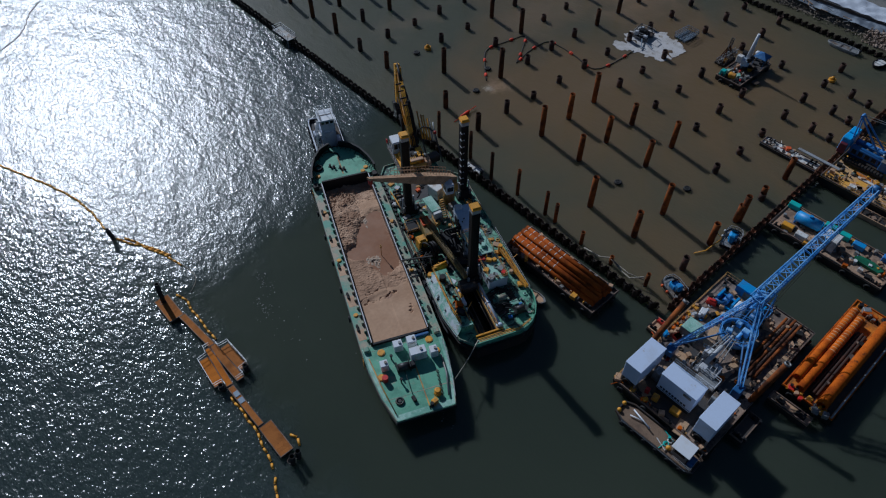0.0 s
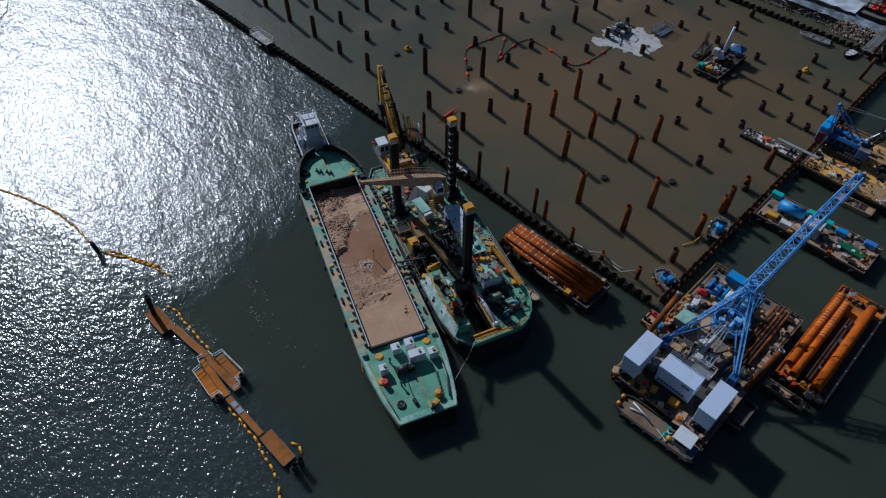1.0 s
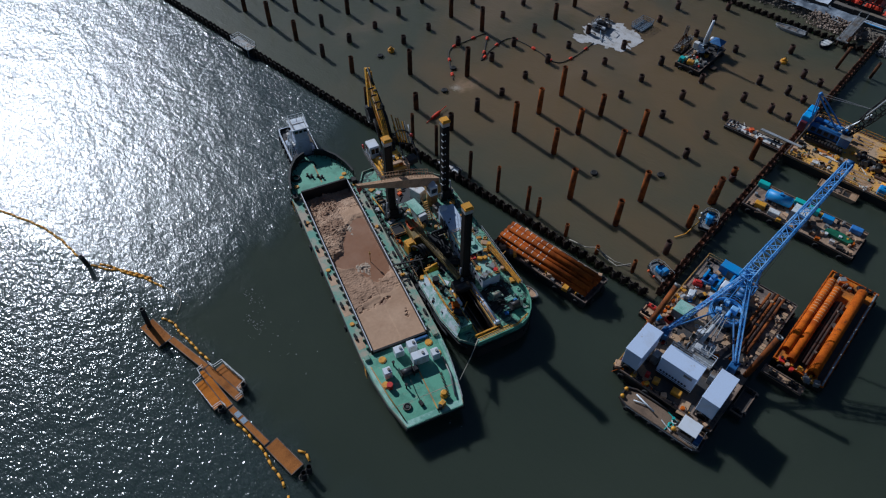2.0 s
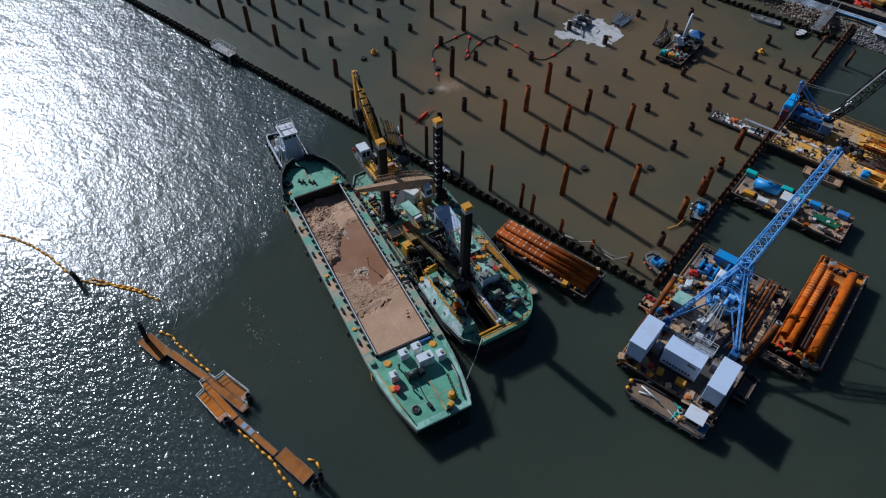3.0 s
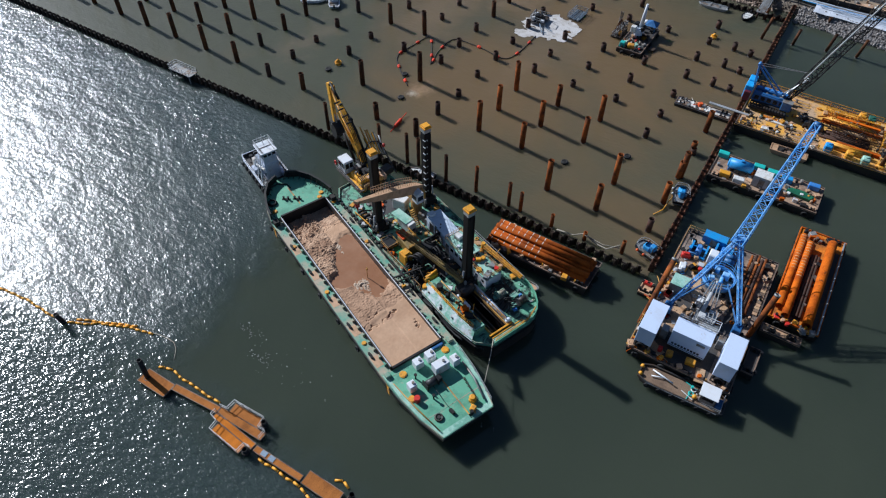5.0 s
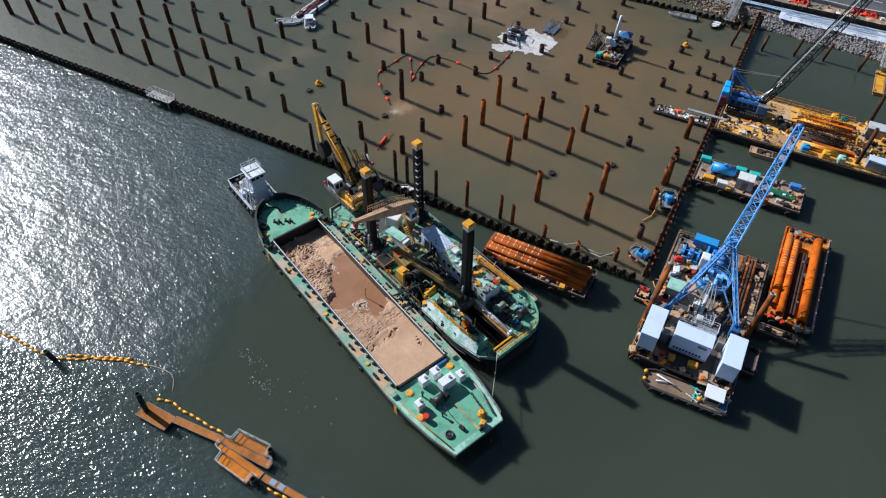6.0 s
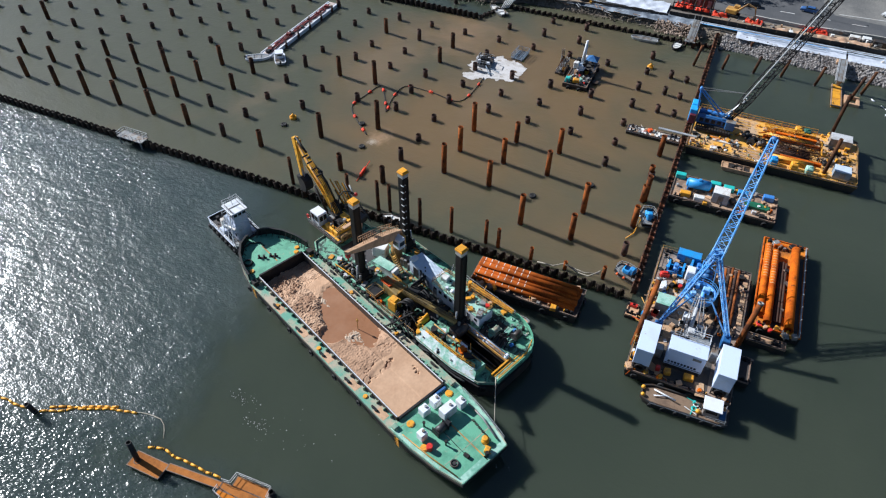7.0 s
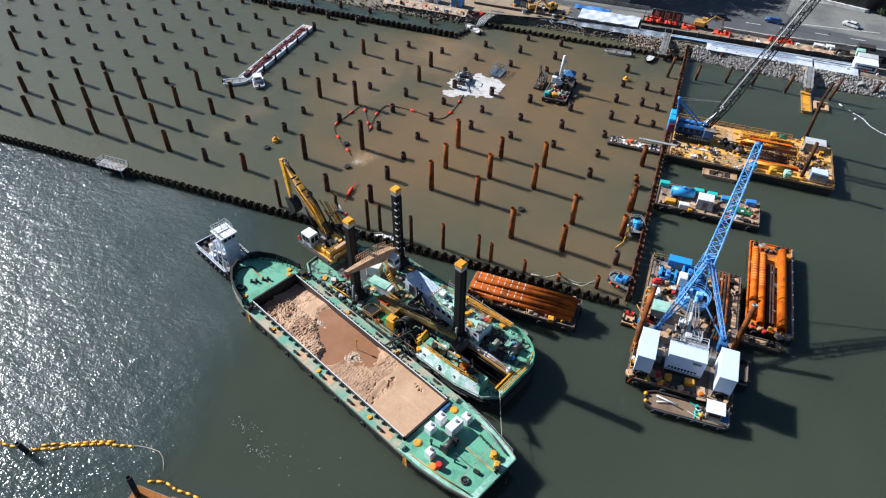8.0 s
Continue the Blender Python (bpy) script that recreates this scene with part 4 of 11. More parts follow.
tagged(new("sand_cargo"), "damp tan sand and clods heaped in the hopper", "sand", kind="stuff").matrix_basis = BARGE
_cargo = scene.collection.objects["sand_cargo"]
_body = put("sand_body", lambda bm: crumpled(bm, 96, 400, -HOP + 0.01, HOP - 0.01, -0.18, 34.58, cargo_height), SAND, _cargo)
_body.data.materials.append(DRY_SAND)
_body.data.materials.append(DAMP_SAND)
_body.data.materials.append(GRADED_SAND)
for _f in _body.data.polygons:
    _c = _f.center
    _w = noise.noise(Vector((_c.x * 0.9, _c.y * 0.9, 44.0)))
    if math.hypot((_c.x - 0.3) / 1.0, (_c.y - 7.6) / 0.55) + 0.9 * _w < 0.8:
        _f.material_index = 2
        continue
    _f.material_index = int(_c.y < 8.7 + 0.3 * _c.x + 1.1 * noise.noise(Vector((_c.x * 0.6, _c.y * 0.6, 5.0))) or (_c.x > 0.9 + 0.8 * noise.noise(Vector((_c.x * 0.7, _c.y * 0.7, 15.0))) and _c.y > 25.0 and _c.y < 29.6 + 0.9 * noise.noise(Vector((_c.x * 0.8, _c.y * 0.8, 19.0)))))
    if _f.material_index == 0 and _c.y < 18.4 + 1.5 * _w - 0.5 * _c.x:
        _f.material_index = 3
_pool = tagged(put("mud_pool", lambda bm: box(bm, -HOP + 0.03, HOP - 0.03, POOL[1] - 9.2, POOL[1] + 9.2, 0.8, POOL[2]), MUD, None), "brown muddy water pooled on the sand in the hopper", "puddle")
_pool.matrix_basis = BARGE


def silt_height(x, y, cx, cy, rx, ry):
    d = math.hypot((x - cx) / rx, (y - cy) / ry) + 0.5 * noise.noise(Vector((x * 0.9, y * 0.9, 8.0)))
    lumps = 0.5 * abs(noise.noise(Vector((x * 1.7, y * 1.7, 12.0)))) + 0.25 * abs(noise.noise(Vector((x * 4, y * 4, 2.0))))
    return POOL[2] - 0.1 + (lumps + 0.06) * max(0, 1.1 - d) - 0.3 * max(0, d - 0.95)


for _cx, _cy, _rx, _ry in ((0.0, 15.6, 2.2, 1.3), (0.5, 14.6, 0.8, 1.3), (0.9, 24.4, 0.7, 1.7)):
    _foam = tagged(put("pale_silt", lambda bm: crumpled(bm, 40, 36, _cx - 1.5 * _rx, _cx + 1.5 * _rx, _cy - 1.5 * _ry, _cy + 1.5 * _ry, lambda x, y: silt_height(x, y, _cx, _cy, _rx, _ry)), PALE_SILT, None), "pale lumps of silt breaking the muddy pool", "silt", kind="stuff")
    _foam.matrix_basis = BARGE
_stick = tagged(put("marker_pole", lambda bm: [cyl(bm, (1.6, 16.2, 1.8), (1.65, 16.2, 5.0), 0.06, n=6), cbox(bm, 1.64, 16.2, 4.3, 0.25, 0.25, 0.4)], YELLOW_WORN, None), "thin yellow marker pole standing in the mud", "pole")
_stick.matrix_basis = BARGE


# the pusher tug at the barge's end
def tug():
    m = BARGE @ pose(-0.4, 43.7, 0, 0, 0, 0)
    ob = thing("pusher_tug", m, "small white pusher tug with black hull behind the barge", "tug boat")
    out = [(-2.5, 0.2), (2.5, 0.2), (2.7, 1.5), (2.7, 9.5), (2.3, 11.4), (-2.3, 11.4), (-2.7, 9.5), (-2.7, 1.5)]
    put("hull", lambda bm: prism(bm, out, -0.8, 1.5, 0.08), HULL_BLACK, ob, "black hull")
    put("deck", lambda bm: prism(bm, [(x * 0.97, 0.15 + y * 0.98) for x, y in out], 1.5, 1.56), DARK_DECK, ob, "dark oily deck")
    put("bulwark", lambda bm: fence_wall(bm, out, 1.5, 2.1, 0.1, True), BLACK_STEEL, ob)
    put("deckhouse", lambda bm: cbox(bm, 0.2, 4.3, 1.56, 2.7, 3.8, 3.9, 0, 0.12), TUG_BLUE, ob, "lavender-grey deckhouse")
    wh = put("wheelhouse", lambda bm: cbox(bm, 0.2, 3.8, 5.36, 2.5, 2.6, 2.5, 0, 0.12), TUG_BLUE, ob, "lavender-grey wheelhouse")
    put("roof", lambda bm: cbox(bm, 0.2, 4.0, 7.86, 3.1, 3.5, 0.15, 0, 0.05), WHITE, wh, "white wheelhouse roof")
    put("front_panel", lambda bm: [box(bm, -0.9, 0.05, 2.36, 2.41, 2.0, 5.1), box(bm, 0.35, 1.3, 2.36, 2.41, 2.0, 5.1)], TUG_BLUE, ob)
    put("roof_frame", lambda bm: [bar(bm, (-0.9, 2.6, 8.06), (-0.9, 5.8, 8.06), 0.1), bar(bm, (1.3, 2.6, 8.06), (1.3, 5.8, 8.06), 0.1), bar(bm, (-0.9, 4.0, 8.06), (1.3, 4.0, 8.06), 0.1)], GREY_STEEL, wh)
    window_row(wh, [(-0.6, 2.5, 7.3), (0.2, 2.5, 7.3), (1.0, 2.5, 7.3)], (0, -1, 0), 0.6, 0.5)
    window_row(wh, [(-1.07, 3.2, 7), (-1.07, 4.2, 7)], (-1, 0, 0), 0.7, 0.8)
    window_row(ob, [(-1.17, 3.0, 2.9), (-1.17, 4.8, 2.9)], (-1, 0, 0), 0.5, 0.5)
    put("mast_frame", lambda bm: railing(bm, [(-1.2, 3.4, 8), (-1.2, 5.5, 8), (1.6, 5.5, 8), (1.6, 3.4, 8)], 1.1, 0.035, 0.8, 2), GALV, ob)
    put("mast", lambda bm: [cyl(bm, (0.2, 4.6, 8), (0.2, 4.6, 10.4), 0.06, n=6), cyl(bm, (-0.5, 4.6, 9.7), (0.9, 4.6, 9.7), 0.04, n=5)], GALV, ob)
    put("funnel", lambda bm: cbox(bm, -1.4, 6.9, 1.56, 0.7, 0.9, 2.6, 0, 0.1), WHITE_WORN, ob)
    put("funnel", lambda bm: cbox(bm, 1.7, 6.9, 1.56, 0.7, 0.9, 2.6, 0, 0.1), WHITE_WORN, ob)
    put("stair", lambda bm: [bar(bm, (-1.9, 2.6, 1.6), (-1.9, 5.4, 4.0), 0.08), bar(bm, (-1.5, 2.6, 1.6), (-1.5, 5.4, 4.0), 0.08)] + [bar(bm, (-1.9, 2.6 + k * 0.35, 1.6 + k * 0.3), (-1.5, 2.6 + k * 0.35, 1.6 + k * 0.3), 0.06) for k in range(8)], WHITE, ob)
    put("upper_rail", lambda bm: railing(bm, [(-1.4, 6.4, 5.36), (1.8, 6.4, 5.36), (1.8, 2.0, 5.36)], 0.9, 0.035), GALV, ob)
    clutter_parts(ob, -2.2, 2.2, 0.4, 1.7, 1.56, [(8, BLACK_STEEL, "deck_gear"), (3, GREY_STEEL, "deck_gear")], 61)
    clutter_parts(ob, -2.0, 2.0, 7.2, 10.6, 1.56, [(5, BLACK_STEEL, "deck_gear"), (3, DARK_STEEL, "hatch_box")], 62)
    put("side_beam", lambda bm: cyl(bm, (-1.35, 2.4, 4.6), (-1.5, 6.6, 3.2), 0.2, n=4), WHITE_WORN, ob, "pale boarding plank")
    for x in (-2.62, 2.62):
        put("side_rail", lambda bm: railing(bm, [(x, 0.8, 2.05), (x, 10.2, 2.05)], 0.9, 0.045, 1.3), WHITE, ob, "white side rail")
    put("rubbing_edge", lambda bm: fence_wall(bm, [(x * 0.99, y) for x, y in out[3:] + out[:0]], 2.1, 2.18, 0.14), TUG_BLUE, ob)
    for k in range(3):
        put("brace", lambda bm: cyl(bm, (-1.3, 3.2 + k * 1.3, 7.4 - 0.9 * k), (-2.4, 2.0 + k * 1.7, 2.1), 0.09, n=5), WHITE, ob, "white inclined brace")
    put("locker", lambda bm: [cbox(bm, -1.9, 6.2, 1.56, 0.8, 1.6, 1.1, 0, 0.06), cbox(bm, 2.0, 3.6, 1.56, 0.7, 2.4, 0.8, 0, 0.06)], TUG_BLUE, ob, "lavender-grey deck locker")
    clutter_parts(ob, 1.7, 2.4, 1.0, 7.0, 1.56, [(6, BLACK_STEEL, "deck_gear"), (3, DARK_STEEL, "hatch_box")], 68)
    put("push_knee", lambda bm: [cbox(bm, s, 0.1, 0.6, 0.6, 0.9, 3.0, 0, 0.1) for s in (-1.7, 1.7)], BLACK_STEEL, ob)
    put("winch", lambda bm: [cyl(bm, (-0.7, 9.0, 2.0), (0.7, 9.0, 2.0), 0.4, n=12), cbox(bm, 0, 9.0, 1.56, 1.8, 0.8, 0.3)], DARK_STEEL, ob)
    for k in range(7):
        tyre(ob, -2.9, 1.2 + k * 1.45, 1.2)
        tyre(ob, 2.9, 1.2 + k * 1.45, 1.2)
    for k in range(3):
        tyre(ob, -1.6 + k * 1.6, 11.6, 1.2, (0, 1, 0))
    return ob


tug()

# the backhoe dredger
DREDGER = pose(28.1, 19.2, 0, 0, 0, -21.0)
STERN_BEND = [(2.0 + 4.9 * math.sin(radians(a)), -5.2 - 6.4 * math.cos(radians(a))) for a in range(0, 91, 15)]
DREDGER_OUT = [(-4.6, -11.6)] + STERN_BEND + [(6.9, 22.5), (3.6, 26.0), (3.2, 30.5), (-5.6, 30.0), (-7.4, 27.0), (-7.4, -5.0), (-6.6, -9.6)]


def spud(x, y, parent, bottom=0.2, top=19.5, w=1.25, frame_top=5.2, rungs=False):
    sp = put("spud", lambda bm: cbox(bm, x, y, bottom - 2, w, w, top - bottom + 2 - 1.3, 0, 0.14), SPUD_BLACK, parent, "tall black square spud leg")
    put("spud_head", lambda bm: cbox(bm, x, y, top - 1.3, w + 0.02, w + 0.02, 0.75, 0, 0.1), GALV, sp, "pale grey band")
    put("spud_cap", lambda bm: [cbox(bm, x, y, top - 0.55, w + 0.12, w + 0.12, 0.3, 0, 0.03), cbox(bm, x, y, top - 0.33, w - 0.1, w - 0.1, 0.3, 0, 0.05)], YELLOW_LIGHT, sp, "yellow cap")
    for k in range(9 if rungs else 0):
        z = 6.0 + k * 1.35
        put("rung_mark", lambda bm: [box(bm, x - w * 0.5 - 0.02, x - w * 0.1, y - w / 2 - 0.035, y - w / 2 - 0.004, z, z + 0.2), box(bm, x - w * 0.5 - 0.035, x - w * 0.5 - 0.004, y - w * 0.5, y - w * 0.1, z, z + 0.2)], WHITE, sp)
    put("edge_rail", lambda bm: [box(bm, x + s * w * 0.32 - 0.07, x + s * w * 0.32 + 0.07, y - w / 2 - 0.12, y - w / 2, bottom + 1, top - 1.6) for s in (-1, 1)], SPUD_BLACK, sp)
    put("skirt", lambda bm: cyl(bm, (x, y, 2.98), (x, y, 4.7), 1.9, 1.15, n=4), SPUD_BLACK, sp, "flared black foot")
    g = put("spud_guide", lambda bm: [box(bm, x - w, x - w * 0.56, y - w, y + w, 2.4, frame_top - 1.4), box(bm, x + w * 0.56, x + w, y - w, y + w, 2.4, frame_top - 1.4), box(bm, x - w * 0.56, x + w * 0.56, y + w * 0.56, y + w, 2.4, frame_top - 1.4), box(bm, x - w * 0.56, x + w * 0.56, y - w, y - w * 0.56, 2.4, frame_top - 1.4)], BLACK_STEEL, parent, "black spud guide casing")
    for sx, sy in ((-1, -1), (-1, 1), (1, -1), (1, 1)):
        put("guide_collar", lambda bm: cbox(bm, x + sx * w * 0.8, y + sy * w * 0.8, frame_top - 1.4, 0.35, 0.35, 1.0, 0, 0.05), GREY_STEEL, g)
    put("hoist_cylinder", lambda bm: [cyl(bm, (x + s * w * 0.95, y - 0.3, 2.8), (x + s * w * 0.7, y - 0.3, frame_top + 1.2), 0.14, n=8) for s in (-1, 1)], GALV, g)


def dredger():
    ob = thing("backhoe_dredger", DREDGER, "green backhoe dredger on three black spud legs", "dredger")
    # deck with an open spud slot at the stern
    deck = [[(-7.4, -1.0), (6.9, -1.0), (6.9, 22.5), (3.6, 26.0), (3.2, 30.5), (-5.6, 30.0), (-7.4, 27.0)],
            [(-6.6, -9.6), (-4.6, -11.6), (-3.7, -11.6), (-3.7, -1.0), (-7.4, -1.0), (-7.4, -5.0)],
            [(-0.9, -11.6)] + STERN_BEND + [(6.9, -1.0), (-0.9, -1.0)],
            [(-3.7, -11.6), (-0.9, -11.6), (-0.9, -9.9), (-3.7, -9.9)]]
    put("hull", lambda bm: [prism(bm, p, -1.2, 2.85) for p in deck], HULL_BLACK, ob, "black hull with an open spud slot")
    put("deck", lambda bm: [prism(bm, p, 2.85, 3.0) for p in deck], GREEN_DIRTY, ob, "green painted deck with rust marks")
    put("slot_lining", lambda bm: [box(bm, -3.69, -3.64, -9.88, -1.02, 0.05, 2.98), box(bm, -0.96, -0.91, -9.88, -1.02, 0.05, 2.98), box(bm, -3.6, -1.0, -1.08, -1.02, 0.05, 2.98)], SPUD_BLACK, ob, "dark lining of the open spud slot")
    put("slot_coaming", lambda bm: [box(bm, -3.82, -3.68, -9.9, -1.0, 3.0, 3.4), box(bm, -0.92, -0.78, -9.9, -1.0, 3.0, 3.4)], YELLOW_WORN, ob)
    put("slot_rail", lambda bm: [cyl(bm, (x, -9.6, 3.2), (x, -1.2, 3.2), 0.09, n=8) for x in (-3.3, -2.7, -1.4)], DARK_STEEL, ob)
    put("slot_cylinder", lambda bm: [cyl(bm, (-0.3, -9.5, 3.4), (-0.3, -1.4, 3.4), 0.36, n=12), cyl(bm, (-0.3, -9.8, 3.4), (-0.3, -9.3, 3.4), 0.46, n=12), cyl(bm, (-0.3, -5.4, 3.4), (-0.3, -5.1, 3.4), 0.44, n=12)], PALE_BLUE, ob, "pale steel cylinder")
    put("slot_beam", lambda bm: [box(bm, -4.2, 0.0, -10.15, -9.92, 3.0, 3.45), box(bm, -4.1, 1.6, -10.55, -10.42, 3.0, 3.25)], YELLOW, ob, "yellow steel beam")
    for k in range(3):
        put("stern_tread", lambda bm: box(bm, -4.1, 3.2 - 0.5 * k, -11.45 + 0.34 * k, -11.2 + 0.34 * k, 3.0, 3.16), GREEN_PALE, ob, "pale green stern tread")
    # black hoses and chain slung between the hulls
    for y0, y1 in ((13.0, 6.0), (5.0, -1.0), (-1.5, -8.0)):
        put("fender_chain", lambda bm: tube(bm, [(-7.7, y0 + (y1 - y0) * q / 8, 3.0 - 0.7 * math.sin(math.pi * q / 8) + 0.12 * (q % 2)) for q in range(9)], 0.15, 6), RUBBER, ob)
    # pipe runs along the deck
    for x, r, m in ((-6.75, 0.09, GREEN_PALE), (-6.45, 0.07, DARK_STEEL), (0.55, 0.08, GREY_STEEL), (0.8, 0.06, YELLOW_WORN), (4.7, 0.08, GREEN_PALE)):
        put("deck_pipe", lambda bm: tube(bm, [(x, 4.5, 3.15), (x, 11.0, 3.15), (x + 0.2, 14.0, 3.15), (x + 0.2, 22.0, 3.15)], r, 6), m, ob)
    put("oil_tray", lambda bm: [box(bm, -4.5, -3.2, 11.6, 13.4, 5.0, 5.06), fence_wall(bm, [(-4.5, 11.6), (-3.2, 11.6), (-3.2, 13.4), (-4.5, 13.4)], 5.06, 5.3, 0.1, True)], ORANGE, ob, "orange drip tray on the tank")
    put("rubbing_strake", lambda bm: fence_wall(bm, [(x * 1.01, y * 1.005) for x, y in DREDGER_OUT], 2.2, 2.55, 0.2, True), BLACK_STEEL, ob)
    put("toe_rail", lambda bm: fence_wall(bm, [(x * 0.99, y * 0.99) for x, y in DREDGER_OUT], 2.98, 3.3, 0.1, True), GREEN_WORN, ob)
    put("stern_bulwark", lambda bm: fence_wall(bm, [(-4.6, -11.5)] + [(x * 0.985, y * 0.99) for x, y in STERN_BEND], 3.0, 3.75, 0.12), GREEN, ob, "green stern bulwark")
    put("stern_rail", lambda bm: [cyl(bm, p, q, 0.07, n=6) for z in (3.7, 4.1) for p, q in (((-4.2, -11.3, z), (2.0, -11.3, z)), ((2.0, -11.3, z), (4.3, -10.4, z)))], YELLOW, ob, "yellow hand rail")
    put("hand_rail", lambda bm: railing(bm, [(6.7, -5.0, 3.0), (6.7, 8.0, 3.0)], 1.1, 0.04), GALV, ob)
    put("hand_rail", lambda bm: railing(bm, [(-7.2, 3.0, 3.0), (-7.2, 12.0, 3.0)], 1.1, 0.04), YELLOW_WORN, ob)
    for k in range(9):
        tyre(ob, 7.15, -3.5 + k * 2.9, 1.9, R=0.5, r=0.2)
        tyre(ob, -7.65, -3.5 + k * 2.9, 1.9, R=0.5, r=0.2)
    for x, y in ((3.6, -11.2), (5.7, -9.4), (-6.2, -10.2)):
        tyre(ob, x, y, 2.0, (x, y + 6, 0), R=0.5, r=0.2)
    spud(4.95, 18.1, ob, rungs=True)
    spud(-5.0, 17.9, ob)
    spud(-0.75, -0.1, ob, frame_top=5.6)
    put("spud_carriage", lambda bm: [cbox(bm, -2.0, -1.3, 3.0, 2.6, 1.8, 1.5, 0, 0.12), cyl(bm, (-3.1, -1.9, 4.2), (-0.8, -1.9, 4.2), 0.55, n=12)], DARK_STEEL, ob, "dark spud carriage with winch")
    # wheelhouse block
    wh = put("wheelhouse", lambda bm: [cbox(bm, 2.1, 4.6, 3.0, 3.2, 4.9, 2.7, 0, 0.1), cbox(bm, 2.5, -0.3, 3.0, 3.0, 5.0, 1.9, 0, 0.1)], WHITE, ob, "white wheelhouse block")
    put("roof", lambda bm: [cbox(bm, 2.1, 4.6, 5.7, 3.4, 5.1, 0.12, 0, 0.03)], GREEN_PALE, wh, "pale green roof deck")
    put("lower_roof", lambda bm: [cbox(bm, 2.5, -0.3, 4.9, 3.1, 5.0, 0.1, 0, 0.02)], GREEN_PALE, wh, "pale green roof deck")
    window_row(wh, [(0.49, 2.9 + k * 1.15, 5.0) for k in range(4)], (-1, 0, 0), 0.65, 0.65)
    window_row(wh, [(0.99, -1.9 + k * 1.5, 4.1) for k in range(3)], (-1, 0, 0), 0.5, 0.5)
    window_row(wh, [(1.2 + k * 0.95, 2.13, 5.3) for k in range(3)], (0, -1, 0), 0.6, 0.5)
    put("door", lambda bm: box(bm, 0.44, 0.5, 6.0, 6.8, 3.1, 4.9), GREY_STEEL, wh)
    put("roof_rail", lambda bm: railing(bm, [(0.5, 2.2, 5.82), (0.5, 7.0, 5.82), (3.7, 7.0, 5.82), (3.7, 2.2, 5.82)], 0.9, 0.035), YELLOW_WORN, wh)
    put("roof_rail", lambda bm: railing(bm, [(1.1, 2.0, 5.0), (1.1, -2.7, 5.0), (3.9, -2.7, 5.0), (3.9, 2.0, 5.0)], 0.9, 0.035), YELLOW_WORN, wh)
    put("aerial", lambda bm: [cyl(bm, (3.3, 4.0, 5.8), (3.3, 4.0, 8.6), 0.05, n=5), cyl(bm, (2.6, 4.0, 8.0), (4.0, 4.0, 8.0), 0.04, n=5), cyl(bm, (3.5, 6.0, 5.8), (4.3, 6.1, 7.9), 0.04, n=5)], GALV, wh)
    put("roof_cabin", lambda bm: cbox(bm, 2.5, 6.1, 5.82, 1.1, 1.2, 0.7, 10, 0.08), WHITE_WORN, wh, "worn white roof cabin")
    put("radome", lambda bm: [ball(bm, (1.2, 3.2, 6.3), 0.4, 0.8), cyl(bm, (1.2, 3.2, 5.8), (1.2, 3.2, 6.2), 0.15, n=8)], WHITE, wh)
    clutter_parts(wh, 1.3, 3.8, -2.4, 1.8, 5.0, [(6, YELLOW, "deck_box"), (6, GREY_STEEL, "roof_vent"), (5, BLACK_STEEL, "deck_gear"), (2, RED, "fire_box")], 31)
    clutter_parts(wh, 0.8, 3.5, 2.6, 5.4, 5.82, [(4, GREEN_PALE, "roof_vent"), (3, BLACK_STEEL, "deck_gear"), (2, WHITE, "roof_vent")], 33)
    # machinery house before the wheelhouse
    ct = put("machinery_house", lambda bm: cbox(bm, 2.5, 10.3, 3.0, 2.6, 5.8, 2.6, -4, 0.08), PALE_BLUE, ob, "pale blue-grey machinery house")
    put("roof", lambda bm: cbox(bm, 2.5, 10.3, 5.6, 2.75, 5.95, 0.14, -4, 0.05), PALE_BLUE, ct)
    put("roof_unit", lambda bm: cbox(bm, 2.0, 12.7, 5.74, 1.2, 1.0, 0.6, -4, 0.12), WHITE, ct)
    put("door", lambda bm: cbox(bm, 1.17, 11.6, 3.1, 0.06, 1.1, 2.1, -4), BLACK_STEEL, ct, "dark open doorway")
    put("louvre", lambda bm: [cbox(bm, 1.0, 9.0, 3.5 + k * 0.2, 0.08, 1.6, 0.08, -4) for k in range(7)], GREY_STEEL, ct)
    # the long tan deck crane, folded across the ship
    cr_ob = thing("deck_crane", DREDGER @ pose(0, 0, 0), "tan knuckle deck crane with white cab, reaching over the barge", "crane")
    cr = put("crane_pedestal", lambda bm: [cyl(bm, (2.2, 17.3, 3.0), (2.2, 17.3, 6.6), 0.95, n=16), cbox(bm, 2.2, 17.2, 6.2, 2.2, 2.4, 1.9, 0, 0.15)], YELLOW_WORN, cr_ob, "ochre crane pedestal")
    put("crane_cab", lambda bm: cbox(bm, 1.5, 15.8, 6.9, 1.4, 1.6, 2.1, 0, 0.14), WHITE, cr, "white crane cab")
    window_row(cr, [(0.78, 15.8, 8.1)], (-1, 0, 0), 1.2, 0.9)
    window_row(cr, [(1.5, 14.98, 8.1)], (0, -1, 0), 1.0, 0.9)
